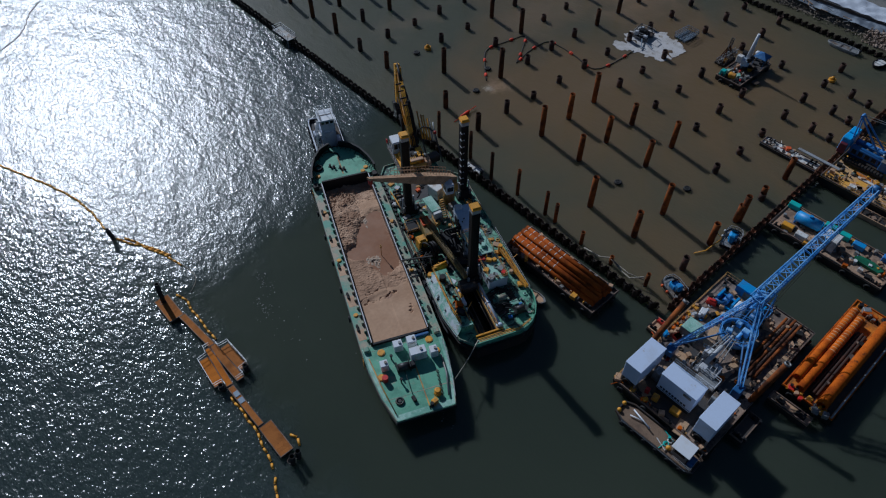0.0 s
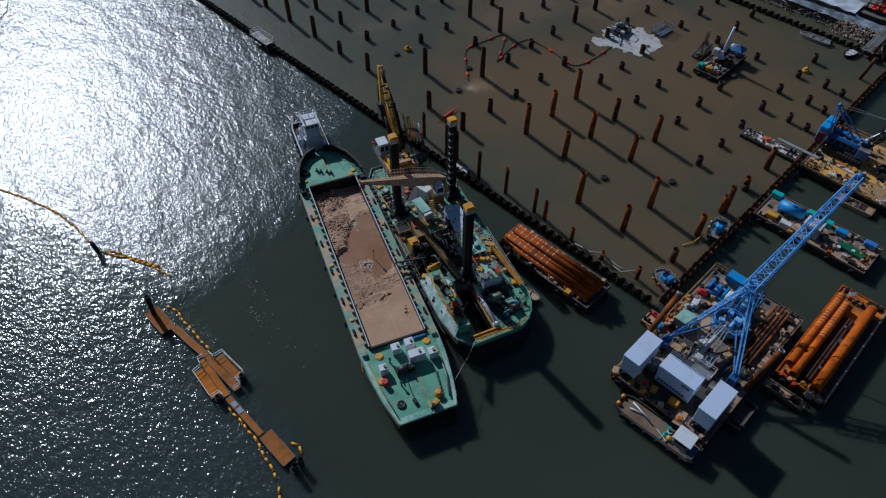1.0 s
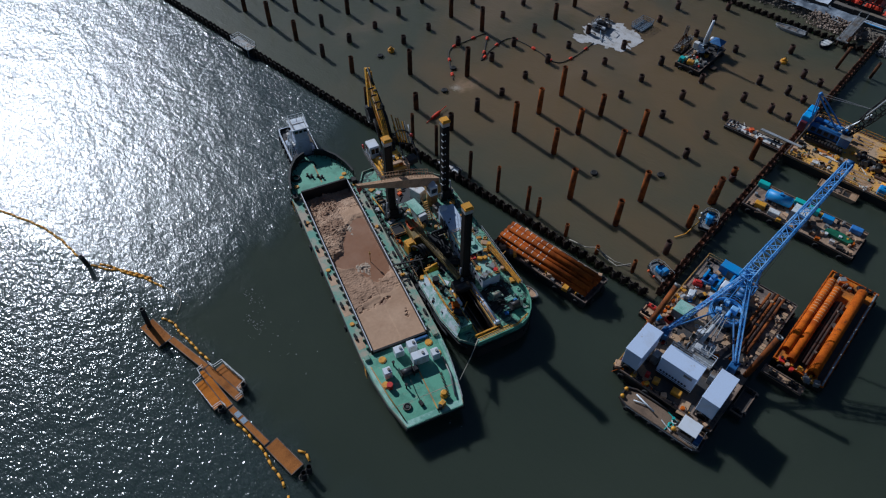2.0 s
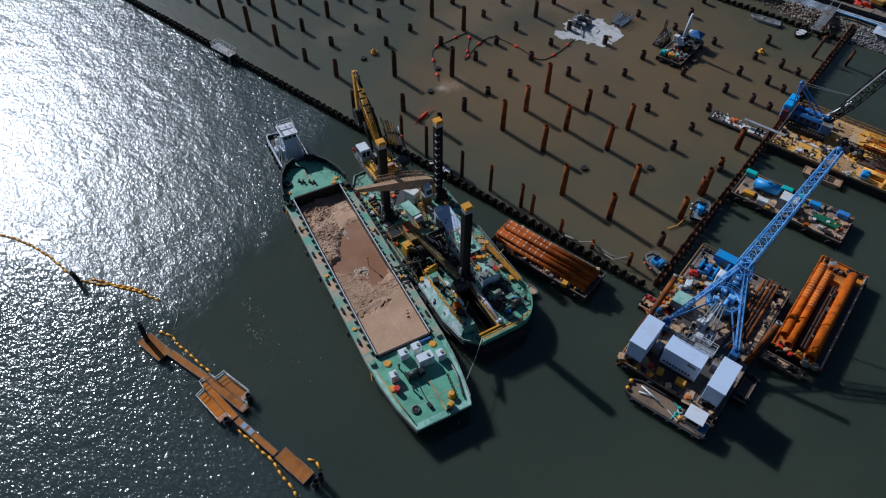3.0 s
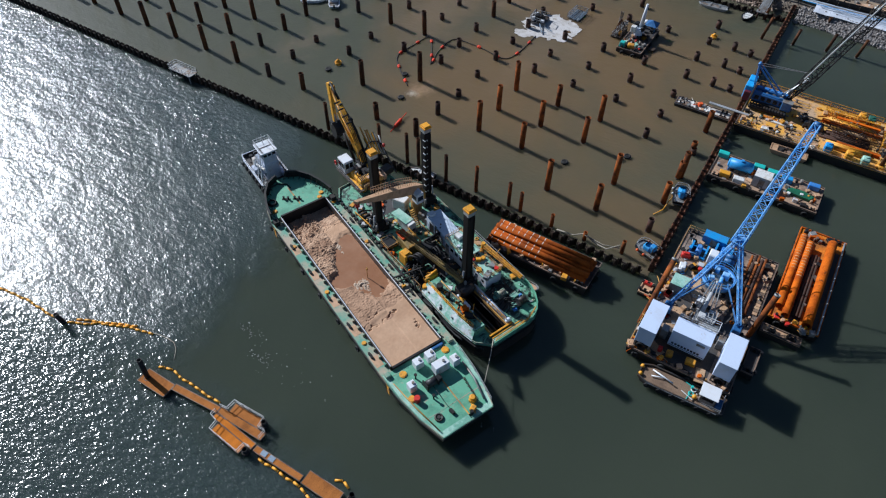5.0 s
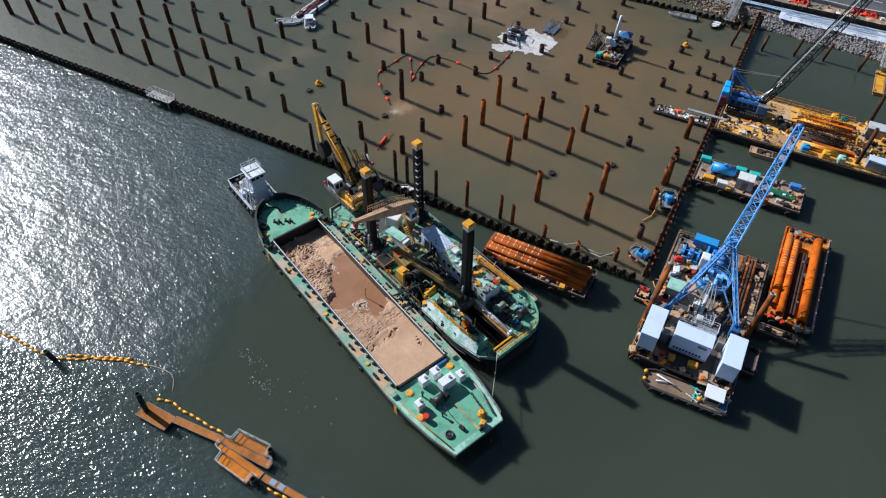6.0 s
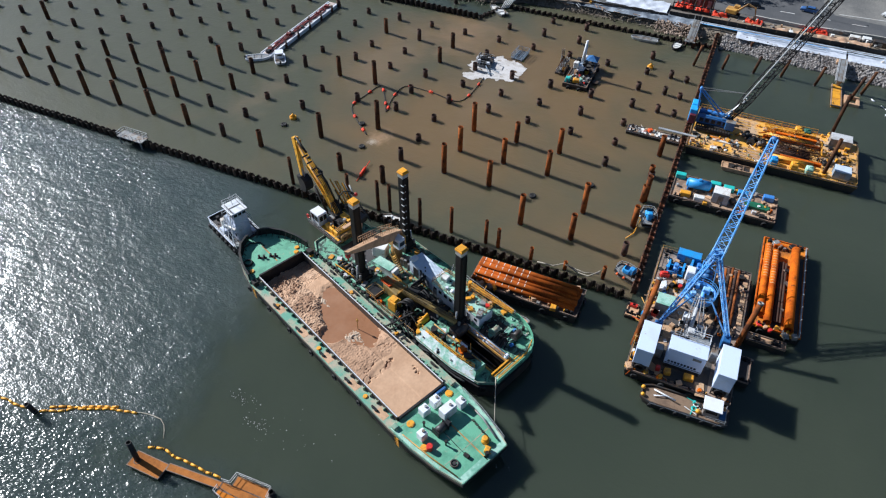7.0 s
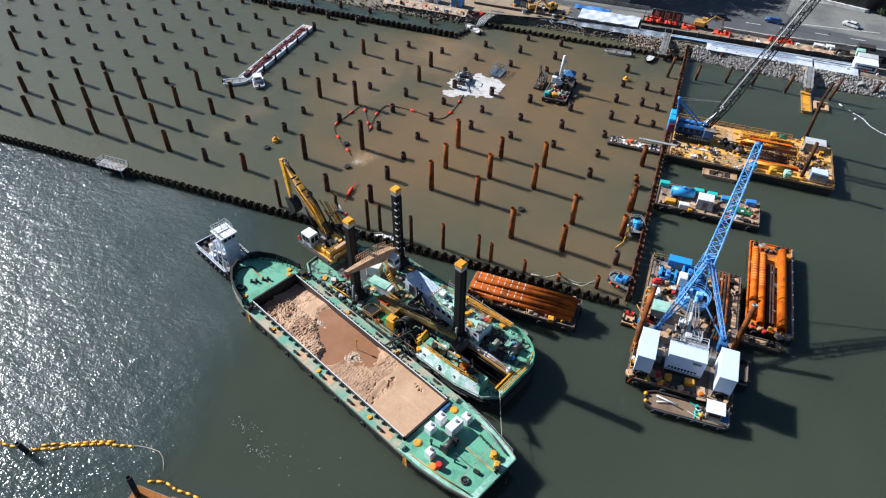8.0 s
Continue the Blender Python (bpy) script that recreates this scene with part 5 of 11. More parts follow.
    def jib(bm):
        p0, p1 = Vector((3.4, 18.0, 7.4)), Vector((-13.0, 9.5, 20.0))
        for z0, h0, h1, w0, w1 in ((0, 1.5, 0.5, 1.3, 0.55),):
            side = Vector((0.46, -0.89, 0)).normalized()
            v = []
            for p, h, w in ((p0, h0, w0), (p0.lerp(p1, 0.35), h0 * 1.25, w0), (p1, h1, w1)):
                v.append([bm.verts.new(p + side * (s * w / 2) + Vector((0, 0, q * h / 2))) for s, q in ((-1, -1), (1, -1), (1, 1), (-1, 1))])
            for a, b in ((v[0], v[1]), (v[1], v[2])):
                for k in range(4):
                    bm.faces.new((a[k], a[(k + 1) % 4], b[(k + 1) % 4], b[k]))
            bm.faces.new(v[0])
            bm.faces.new(v[2])
    jb = put("crane_jib", jib, TAN, cr_ob, "long tan box-section jib")
    put("jib_rail", lambda bm: railing(bm, [(1.6, 17.6, 9.8), (-2.5, 15.4, 13.2), (-9.0, 12.1, 17.6)], 1.0, 0.035, 0.8), TAN, jb)
    put("jib_rail", lambda bm: railing(bm, [(2.1, 16.5, 9.8), (-2.1, 14.4, 13.2), (-8.7, 11.3, 17.6)], 1.0, 0.035, 0.8), TAN, jb)
    put("hook_block", lambda bm: [cbox(bm, -12.7, 9.6, 18.9, 0.6, 0.6, 0.8, 0, 0.1), cyl(bm, (-12.7, 9.6, 18.3), (-12.7, 9.6, 19.0), 0.12, n=6)], RED, jb)
    # deck gear amidships
    put("gantry_boom", lambda bm: [cyl(bm, (-4.0, 14.0, 4.8), (-2.1, -0.8, 5.2), 0.42, n=4), lattice(bm, (-4.0, 14.0, 5.2), (-2.1, -0.6, 5.6), 0.5, 0.5, 16, 0.04)], OLIVE, ob, "long olive-brown beam over the deck")
    put("brown_tank", lambda bm: cbox(bm, -3.6, 11.2, 3.0, 2.2, 3.6, 2.0, -3, 0.15), OLIVE, ob, "ochre oil tank")
    put("tank_frame", lambda bm: railing(bm, [(-4.7, 9.4, 5.0), (-2.5, 9.4, 5.0), (-2.5, 13.0, 5.0)], 0.6, 0.04), YELLOW, ob)
    put("power_pack", lambda bm: [cbox(bm, -5.7, 9.0, 3.0, 1.5, 1.7, 2.2, 5, 0.12), cbox(bm, -5.7, 9.0, 5.2, 1.0, 1.0, 0.2, 5, 0.05)], YELLOW, ob, "yellow hydraulic power pack")
    put("green_mat", lambda bm: box(bm, -7.0, -4.6, 5.5, 13.0, 3.0, 3.02), GREEN_BRIGHT, ob, "bright green deck coating")
    put("hatch", lambda bm: cbox(bm, -5.8, 13.6, 3.0, 1.9, 2.1, 0.7, 0, 0.06), BLACK_STEEL, ob)
    put("hatch_frame", lambda bm: railing(bm, [(-6.8, 12.5, 3.0), (-4.8, 12.5, 3.0), (-4.8, 14.7, 3.0), (-6.8, 14.7, 3.0), (-6.8, 12.5, 3.0)], 1.0, 0.04), YELLOW_WORN, ob)
    put("hose_reel", lambda bm: [torus(bm, (-4.5, 7.2, 4.3), (1, 0.2, 0), 1.0, 0.2, 18, 6), torus(bm, (-4.1, 7.2, 4.3), (1, 0.2, 0), 1.0, 0.2, 18, 6), cyl(bm, (-4.9, 7.2, 4.3), (-3.7, 7.2, 4.3), 0.3, n=10), bar(bm, (-4.7, 6.4, 3.0), (-4.3, 7.2, 4.4), 0.15), bar(bm, (-4.7, 8.0, 3.0), (-4.3, 7.2, 4.4), 0.15)], BLACK_STEEL, ob, "black hose reel")
    rr = random.Random(5)
    for k in range(20):
        a = Vector((rr.uniform(-7.0, -3.5), rr.uniform(4.5, 8.5), 3.2))
        b = Vector((rr.uniform(-9.0, -3.5), rr.uniform(2.8, 7.5), 3.4))
        put("hydraulic_hose", lambda bm: tube(bm, [a, a.lerp(b, 0.35) + Vector((0, 0, rr.uniform(0.4, 1.2))), a.lerp(b, 0.75) + Vector((rr.uniform(-0.5, 0.5), 0.3, 0.7)), b], 0.11, 7), RUBBER, ob)
    put("boarding_frame", lambda bm: [bar(bm, (-9.8, 6.6, 4.3), (-5.0, 5.4, 4.6), 0.2), bar(bm, (-9.6, 5.6, 4.2), (-5.0, 5.0, 4.0), 0.2), bar(bm, (-9.8, 6.6, 4.3), (-9.6, 5.6, 4.2), 0.2), bar(bm, (-7.0, 5.9, 4.1), (-5.5, 5.0, 3.0), 0.12)], BLACK_STEEL, ob, "black boarding frame over the rail")
    put("yellow_manifold", lambda bm: [cbox(bm, -4.6, 3.9, 3.0, 2.4, 0.8, 0.9, 0, 0.1), cyl(bm, (-5.7, 3.9, 3.6), (-3.4, 3.9, 4.2), 0.25, n=8), cyl(bm, (-6.6, 2.6, 3.0), (-6.6, 2.6, 4.1), 0.4, n=10)], YELLOW, ob, "yellow pipe manifold")
    pp = put("poop_deck", lambda bm: prism(bm, [(-6.3, 2.6), (-6.3, -5.0), (-5.9, -8.6), (-4.0, -8.6), (-4.0, 2.6)], 3.0, 4.3), GREEN_DIRTY, ob, "raised green after deck")
    def sloped_side(bm):
        low, high = [(-7.42, 2.6), (-7.42, -5.2), (-6.75, -9.0)], [(-6.2, 2.6), (-6.2, -5.0), (-5.75, -8.5)]
        a = [bm.verts.new((x, y, 3.05)) for x, y in low]
        b = [bm.verts.new((x, y, 4.42)) for x, y in high]
        c = [bm.verts.new((x + 0.16, y, 4.36)) for x, y in high]
        for p, q in ((a, b), (b, c)):
            for k in range(2):
                bm.faces.new((p[k], p[k + 1], q[k + 1], q[k]))
    put("poop_side", sloped_side, WHITE_SIDE, pp, "worn white sloping side plating")
    for y in (1.4, -1.6, -4.4):
        put("side_scuttle", lambda bm: cyl(bm, (-6.84, y, 3.75), (-6.7, y, 3.9), 0.2, n=10), GREY_STEEL, pp)
    put("poop_edge", lambda bm: fence_wall(bm, [(-5.6, -8.45), (-4.1, -8.45)], 4.3, 4.42, 0.2), GREEN_PALE, pp)
    put("pipe_run", lambda bm: tube(bm, [(-6.0, 1.6, 4.5), (-6.0, -2.0, 4.5), (-5.8, -7.6, 4.5)], 0.16), YELLOW, pp, "yellow pipe run")
    put("pipe_run", lambda bm: tube(bm, [(-4.3, 1.6, 4.5), (-4.3, -8.0, 4.5)], 0.09), YELLOW_WORN, pp)
    put("guard_rail", lambda bm: railing(bm, [(-6.15, 2.3, 4.3), (-6.15, -5.0, 4.3), (-5.75, -8.0, 4.3)], 1.0, 0.05), YELLOW, pp)
    put("fuel_drum", lambda bm: [cyl(bm, (-5.3, 0.6, 4.3), (-5.3, 0.6, 5.3), 0.5, n=12)], BLACK_STEEL, pp)
    put("goose_vent", lambda bm: [tube(bm, [(-5.2, -1.6, 4.3), (-5.2, -1.6, 5.8), (-4.9, -2.0, 6.1), (-4.6, -2.6, 5.8)], 0.17, 8)], BLACK_STEEL, pp)
    put("goose_vent", lambda bm: [tube(bm, [(-4.9, -3.6, 4.3), (-4.9, -3.6, 5.2), (-4.7, -3.9, 5.5)], 0.13, 8)], BLACK_STEEL, pp)
    clutter_parts(pp, -5.7, -4.4, -7.8, 0.0, 4.3, [(7, BLACK_STEEL, "deck_gear"), (5, ORANGE_RUST, "deck_box"), (4, YELLOW, "deck_box"), (3, GREEN_PALE, "deck_box")], 51)
    clutter_parts(ob, -6.2, -3.2, 2.7, 4.6, 3.0, [(5, YELLOW, "deck_box"), (4, BLACK_STEEL, "deck_gear")], 52)
    put("well_deck", lambda bm: box(bm, 0.3, 4.2, -7.6, -3.2, 3.0, 3.02), DARK_DECK, ob, "dark oily working well")
    for k in range(7):
        y = -8.2 + k * 0.8
        put("deck_hose", lambda bm: tube(bm, [(0.5, y, 3.2), (1.8, y + 0.3, 3.5 + 0.15 * (k % 3)), (3.2, y - 0.2, 3.3), (4.4, y + 0.2, 3.25)], 0.1, 6), RUBBER, ob)
    put("winch_drum", lambda bm: [cyl(bm, (3.0, -8.0, 3.7), (4.3, -8.0, 3.7), 0.5, n=12), cyl(bm, (2.9, -8.0, 3.7), (3.02, -8.0, 3.7), 0.66, n=12), cbox(bm, 3.7, -8.0, 3.0, 2.0, 1.0, 0.4, 0, 0.05)], DARK_STEEL, ob, "dark deck winch")
    put("winch_drum", lambda bm: [cyl(bm, (1.2, -5.2, 3.75), (2.6, -5.2, 3.75), 0.52, n=12), cyl(bm, (1.1, -5.2, 3.75), (1.22, -5.2, 3.75), 0.7, n=12), cbox(bm, 2.0, -5.2, 3.0, 2.2, 1.1, 0.4, 0, 0.05)], GREEN_WORN, ob, "worn green deck winch")
    put("side_boom", lambda bm: [lattice(bm, (5.6, 3.2, 4.4), (6.2, -5.0, 4.2), 0.5, 0.35, 12, 0.06), cyl(bm, (5.6, 3.6, 3.0), (5.6, 3.6, 4.8), 0.35, n=10)], YELLOW, ob, "yellow side davit boom")
    put("container", lambda bm: cbox(bm, 0.6, 19.6, 3.0, 1.7, 2.4, 2.2, 25, 0.08), WHITE_WORN, ob, "worn white deck store")
    put("grey_rack", lambda bm: [cbox(bm, 2.0, 13.6 + k * 0.9, 3.0, 1.3, 0.6, 1.5 + 0.3 * (k % 2), 15, 0.06) for k in range(3)], GREY_STEEL, ob)
    for k in range(6):
        put("vertical_pipe", lambda bm: cyl(bm, (1.0 + 0.5 * (k % 3), 9.6 + 0.55 * (k // 3), 3.0), (1.0 + 0.5 * (k % 3), 9.6 + 0.55 * (k // 3), 5.6 + 0.3 * (k % 2)), 0.12, n=7), BLACK_STEEL, ob)
    clutter_parts(ob, -6.8, -1.5, 15.5, 23.5, 3.0, [(8, GREY_STEEL, "deck_gear"), (5, YELLOW_WORN, "deck_box"), (5, BLACK_STEEL, "rope_coil")], 41)
    clutter_parts(ob, -1.5, 1.0, 3.0, 14.0, 3.0, [(9, BLACK_STEEL, "deck_gear"), (6, GREY_STEEL, "deck_gear"), (3, YELLOW, "deck_box")], 42)
    clutter_parts(ob, 0.4, 5.9, -9.0, -2.9, 3.02, [(8, BLACK_STEEL, "deck_gear"), (8, GREEN_PALE, "deck_box"), (5, GREEN_WORN, "deck_box"), (4, GREY_STEEL, "deck_gear"), (2, BLUE, "deck_box")], 43)
    clutter_parts(ob, -3.9, -3.7, -8.5, 1.0, 3.5, [(4, YELLOW, "deck_box"), (4, WHITE, "deck_gear")], 44)
    clutter_parts(ob, -3.4, 0.6, 10.6, 24.0, 3.0, [(10, BLACK_STEEL, "deck_gear"), (6, YELLOW_WORN, "deck_box"), (6, PALE_GREY, "deck_box"), (2, ORANGE, "deck_box")], 56)
    clutter_parts(ob, -7.0, -4.6, 14.6, 27.0, 3.0, [(8, BLACK_STEEL, "deck_gear"), (4, YELLOW, "deck_box"), (4, PALE_GREY, "deck_box")], 57)
    clutter_parts(ob, 5.0, 6.5, -4.0, 9.0, 3.0, [(8, YELLOW, "deck_box"), (8, BLACK_STEEL, "deck_gear"), (5, TAN, "deck_box")], 58)
    clutter_parts(ob, -7.1, -6.2, -4.0, 14.0, 3.0, [(14, BLACK_STEEL, "deck_gear"), (6, ORANGE_RUST, "deck_box"), (5, GREEN_PALE, "deck_box")], 71)
    clutter_parts(ob, -3.9, 1.2, 2.0, 12.0, 3.0, [(14, BLACK_STEEL, "deck_gear"), (6, YELLOW_WORN, "deck_box"), (5, WHITE_WORN, "deck_box")], 72)
    clutter_parts(ob, 4.4, 6.4, 9.5, 22.0, 3.0, [(10, BLACK_STEEL, "deck_gear"), (5, YELLOW, "deck_box"), (4, GREY_STEEL, "deck_gear")], 73)
    for y0, y1 in ((-9.4, -3.0), (-2.4, 2.2)):
        put("slot_guard", lambda bm: railing(bm, [(-0.6, y0, 3.0), (-0.6, y1, 3.0)], 1.05, 0.045, 1.1), YELLOW, ob)
    put("stern_grating", lambda bm: [box(bm, -4.0 + 0.34 * k, -3.82 + 0.34 * k, -11.2, -10.4, 3.02, 3.1) for k in range(12)], YELLOW_WORN, ob, "worn yellow stern grating")
    clutter_parts(ob, 0.4, 4.4, 20.4, 25.6, 3.0, [(12, BLACK_STEEL, "deck_gear"), (4, GREY_STEEL, "deck_gear")], 59)
    put("bow_mat", lambda bm: box(bm, -3.4, 3.0, 19.6, 25.6, 3.0, 3.016), DARK_DECK, ob, "oil-dark bow plating")
    # gear along the port bow and dark machinery under the beam
    put("roller_frame", lambda bm: [bar(bm, (-6.6, 22.8, 3.5), (-6.0, 16.4, 3.5), 0.16), bar(bm, (-5.4, 22.9, 3.5), (-4.9, 19.6, 3.5), 0.16)] + [bar(bm, (-6.6 + k * 0.1, 22.6 - k * 1.0, 3.0), (-6.6 + k * 0.1, 22.6 - k * 1.0, 3.6), 0.14) for k in range(6)], YELLOW, ob, "yellow roller frame on the bow deck")
    for k in range(6):
        put("deck_roller", lambda bm: [cyl(bm, (-6.3 + k * 0.12, 22.4 - k * 0.75, 3.55), (-5.2 + k * 0.12, 22.2 - k * 0.75, 3.6), 0.3, n=9)], BLACK_STEEL, ob)
    for k in range(13):
        put("fender_block", lambda bm: cbox(bm, -7.2, 27.0 - k * 1.1, 3.0, 0.5, 0.75, 0.55, 8 * (k % 3), 0.1), BLACK_STEEL, ob)
    put("stair", lambda bm: [bar(bm, (0.5, 13.6, 3.0), (0.6, 16.0, 6.2), 0.14), bar(bm, (-0.3, 13.7, 3.0), (-0.2, 16.1, 6.2), 0.14)] + [box(bm, -0.25, 0.5, 13.7 + k * 0.24, 13.95 + k * 0.24, 3.15 + k * 0.3, 3.2 + k * 0.3) for k in range(9)], YELLOW_WORN, ob, "steep steel stair")
    put("stair_house", lambda bm: [cbox(bm, -1.3, 15.2, 3.0, 1.5, 3.0, 1.7, 8, 0.1)], WHITE_WORN, ob, "small white deckhouse")
    put("stair_house_roof", lambda bm: [cbox(bm, -1.4, 16.2, 4.7, 1.7, 3.6, 0.12, 8, 0.03)], GREEN_PALE, ob)
    put("dark_engine", lambda bm: [cbox(bm, -1.6, 8.8, 3.0, 1.8, 2.0, 1.5, 10, 0.15), cbox(bm, -1.4, 6.0, 3.0, 2.0, 1.8, 1.2, -8, 0.15), cyl(bm, (-2.2, 7.4, 3.4), (-0.6, 7.4, 3.4), 0.5, n=10)], BLACK_STEEL, ob, "dark engine block")
    put("engine_mat", lambda bm: box(bm, -3.0, 0.4, 2.8, 10.4, 3.0, 3.018), DARK_DECK, ob, "oil-dark deck plating")
    put("hose_mat", lambda bm: box(bm, -7.1, -3.0, 3.0, 5.6, 3.0, 3.014), BLACK_STEEL, ob, "oil-dark deck plating")
    for k in range(5):
        put("yoke", lambda bm: torus(bm, (-0.9 + 0.45 * k, 9.4, 4.6), (0.2, 1, 0.3), 0.75, 0.16, 12, 6), BLACK_STEEL, ob, "black bent pipe")
    for k in range(4):
        put("bent_hose", lambda bm: tube(bm, [(-2.2 + 0.5 * k, 8.6, 3.2), (-2.4 + 0.5 * k, 7.4, 4.9), (-2.2 + 0.4 * k, 6.2, 4.7), (-2.6 + 0.4 * k, 5.0, 3.3)], 0.13, 7), RUBBER, ob)
    put("ring_bolt", lambda bm: torus(bm, (-5.4, 7.0, 4.6), (0.9, 0.4, 0), 1.25, 0.16, 16, 6), BLACK_STEEL, ob)
    # the excavator on its turntable
    xo = thing("excavator", DREDGER @ pose(0, 3.0, -1.1), "large yellow excavator on the dredger's bow turntable", "excavator")
    put("turntable", lambda bm: [cyl(bm, (-0.6, 27.2, 3.0), (-0.6, 27.2, 4.0), 2.1, n=24), cyl(bm, (-0.6, 27.2, 4.0), (-0.6, 27.2, 4.35), 1.8, n=24)], DARK_STEEL, xo)
    ex = put("excavator_body", lambda bm: [cbox(bm, -0.6, 26.0, 4.35, 4.8, 5.6, 0.6, 0, 0.1), cbox(bm, -1.2, 24.4, 4.95, 3.2, 1.5, 1.5, 0, 0.25), cbox(bm, -2.2, 26.4, 4.95, 1.0, 2.4, 1.2, 0, 0.2), cbox(bm, 1.1, 26.4, 4.95, 1.2, 3.0, 1.3, 0, 0.15)], DIGGER_YELLOW, xo, "yellow excavator body")
    put("engine_deck", lambda bm: [cbox(bm, -0.3, 26.2, 4.95, 1.5, 1.7, 1.1, 0, 0.06), cbox(bm, -0.3, 26.2, 6.05, 1.1, 1.3, 0.1)], BLACK_STEEL, ex)
    ec = put("excavator_cab", lambda bm: cbox(bm, -2.3, 29.5, 5.0, 1.9, 2.4, 2.6, 0, 0.12), WHITE, xo, "white operator's cab")
    window_row(ec, [(-3.27, 29.0, 6.7), (-3.27, 30.0, 6.7)], (-1, 0, 0), 0.8, 1.1)
    window_row(ec, [(-2.7, 28.28, 6.7), (-1.9, 28.28, 6.7)], (0, -1, 0), 0.65, 1.1)
    put("walkway_rail", lambda bm: railing(bm, [(-3.6, 31.2, 5.0), (-3.6, 23.6, 4.9), (1.9, 23.3, 4.9)], 1.0, 0.04), GREY_STEEL, ex)
    put("life_ring", lambda bm: torus(bm, (-3.6, 30.9, 6.3), (1, 0, 0), 0.35, 0.11), RED, ex)
    def boom(bm):
        pts = [Vector((0.5, 28.0, 5.6)), Vector((0.6, 31.5, 10.3)), Vector((1.15, 35.0, 12.4)), Vector((1.95, 39.6, 14.6))]
        dims = [(0.85, 1.2), (0.85, 1.6), (0.8, 1.2), (0.65, 0.75)]
        rings = []
        for k, p in enumerate(pts):
            d = (pts[min(k + 1, 3)] - pts[max(k - 1, 0)]).normalized()
            s = Vector((1, 0, 0))
            u = s.cross(d).normalized()
            w, h = dims[k]
            rings.append([bm.verts.new(p + s * (a * w / 2) + u * (b * h / 2)) for a, b in ((-1, -1), (1, -1), (1, 1), (-1, 1))])
        for a, b in zip(rings[:-1], rings[1:]):
            for k in range(4):
                bm.faces.new((a[k], a[(k + 1) % 4], b[(k + 1) % 4], b[k]))
        bm.faces.new(rings[0])
        bm.faces.new(rings[-1])
    put("side_panel", lambda bm: [cbox(bm, 1.75, 24.4, 4.95, 0.9, 2.6, 1.0, 0, 0.15), cbox(bm, -0.2, 23.9, 6.45, 2.4, 0.8, 0.25, 0, 0.08)], TAN, ex, "faded tan engine cover")
    put("exhaust", lambda bm: [cyl(bm, (0.9, 24.6, 6.3), (0.9, 24.6, 7.4), 0.16, n=8), cyl(bm, (0.9, 24.6, 7.4), (0.7, 24.4, 7.7), 0.14, n=8)], BLACK_STEEL, ex)
    put("radiator", lambda bm: [cbox(bm, -1.0, 27.9, 4.95, 1.2, 1.4, 1.2, 0, 0.06), box(bm, -1.5, -0.5, 27.3, 28.5, 6.15, 6.2)], GREY_STEEL, ex, "grey radiator housing")
    for k in range(6):
        put("hose", lambda bm: tube(bm, [(-0.4 + 0.3 * k, 27.2, 5.6), (-0.2 + 0.3 * k, 28.2, 7.2 + 0.1 * k), (0.2 + 0.16 * k, 29.4, 8.4)], 0.08, 6), RUBBER, ex)
    put("service_walk", lambda bm: [box(bm, -3.7, -3.1, 23.6, 31.0, 4.9, 4.96), box(bm, -3.7, 1.9, 22.9, 23.5, 4.9, 4.96)], DARK_STEEL, ex)
    put("counterweight", lambda bm: cbox(bm, -0.6, 23.2, 4.6, 4.0, 0.9, 1.4, 0, 0.25), YELLOW_WORN, ex, "faded ochre counterweight")
    put("grille", lambda bm: [box(bm, -2.3 + k * 0.28, -2.15 + k * 0.28, 22.68, 22.74, 4.9, 5.7) for k in range(13)], BLACK_STEEL, ex)
    put("top_vent", lambda bm: [box(bm, -2.6 + k * 0.3, -2.42 + k * 0.3, 23.8, 25.0, 6.45, 6.52) for k in range(10)], BLACK_STEEL, ex)
    put("tool_box", lambda bm: cbox(bm, 1.9, 25.0, 4.95, 1.0, 1.6, 0.7, 0, 0.08), TAN, ex)
    put("boom_foot", lambda bm: [cbox(bm, 0.5, 28.4, 4.95, 2.0, 2.2, 1.4, 0, 0.15), cbox(bm, 1.6, 29.8, 5.4, 0.8, 1.6, 1.2, 0, 0.1)], BLACK_STEEL, ex, "black boom foot")
    clutter_parts(ex, -2.4, 1.6, 24.0, 27.6, 6.3, [(4, BLACK_STEEL, "deck_gear"), (3, GREY_STEEL, "deck_gear")], 66)
    clutter_parts(ex, -2.0, 1.8, 24.6, 28.4, 4.96, [(9, BLACK_STEEL, "deck_gear"), (4, YELLOW_WORN, "deck_box"), (2, WHITE_WORN, "deck_box")], 67)
    bo = put("boom", boom, DIGGER_YELLOW, xo, "yellow excavator boom")
    put("boom_plate", lambda bm: [cyl(bm, (-0.05, 30.4, 9.4), (0.15, 35.0, 13.0), 0.2, n=4)], YELLOW_LIGHT, bo, "worn orange boom plate")
    for q in (0.0, 0.38):
        put("hydraulic_line", lambda bm: tube(bm, [(1.3 + q, 29.4, 6.6), (1.4 + q, 32.0, 10.8 - q), (1.5 + q, 35.0, 12.5 - q), (1.6 + q, 37.0, 13.3 - q)], 0.19, 7), BLACK_STEEL, bo)
    put("valve_block", lambda bm: [cbox(bm, 1.5, 33.6, 11.2, 0.8, 1.6, 1.0, 0, 0.1), cbox(bm, 1.5, 36.4, 12.8, 0.7, 1.0, 0.8, 0, 0.1)], BLACK_STEEL, bo, "oil-black valve block")
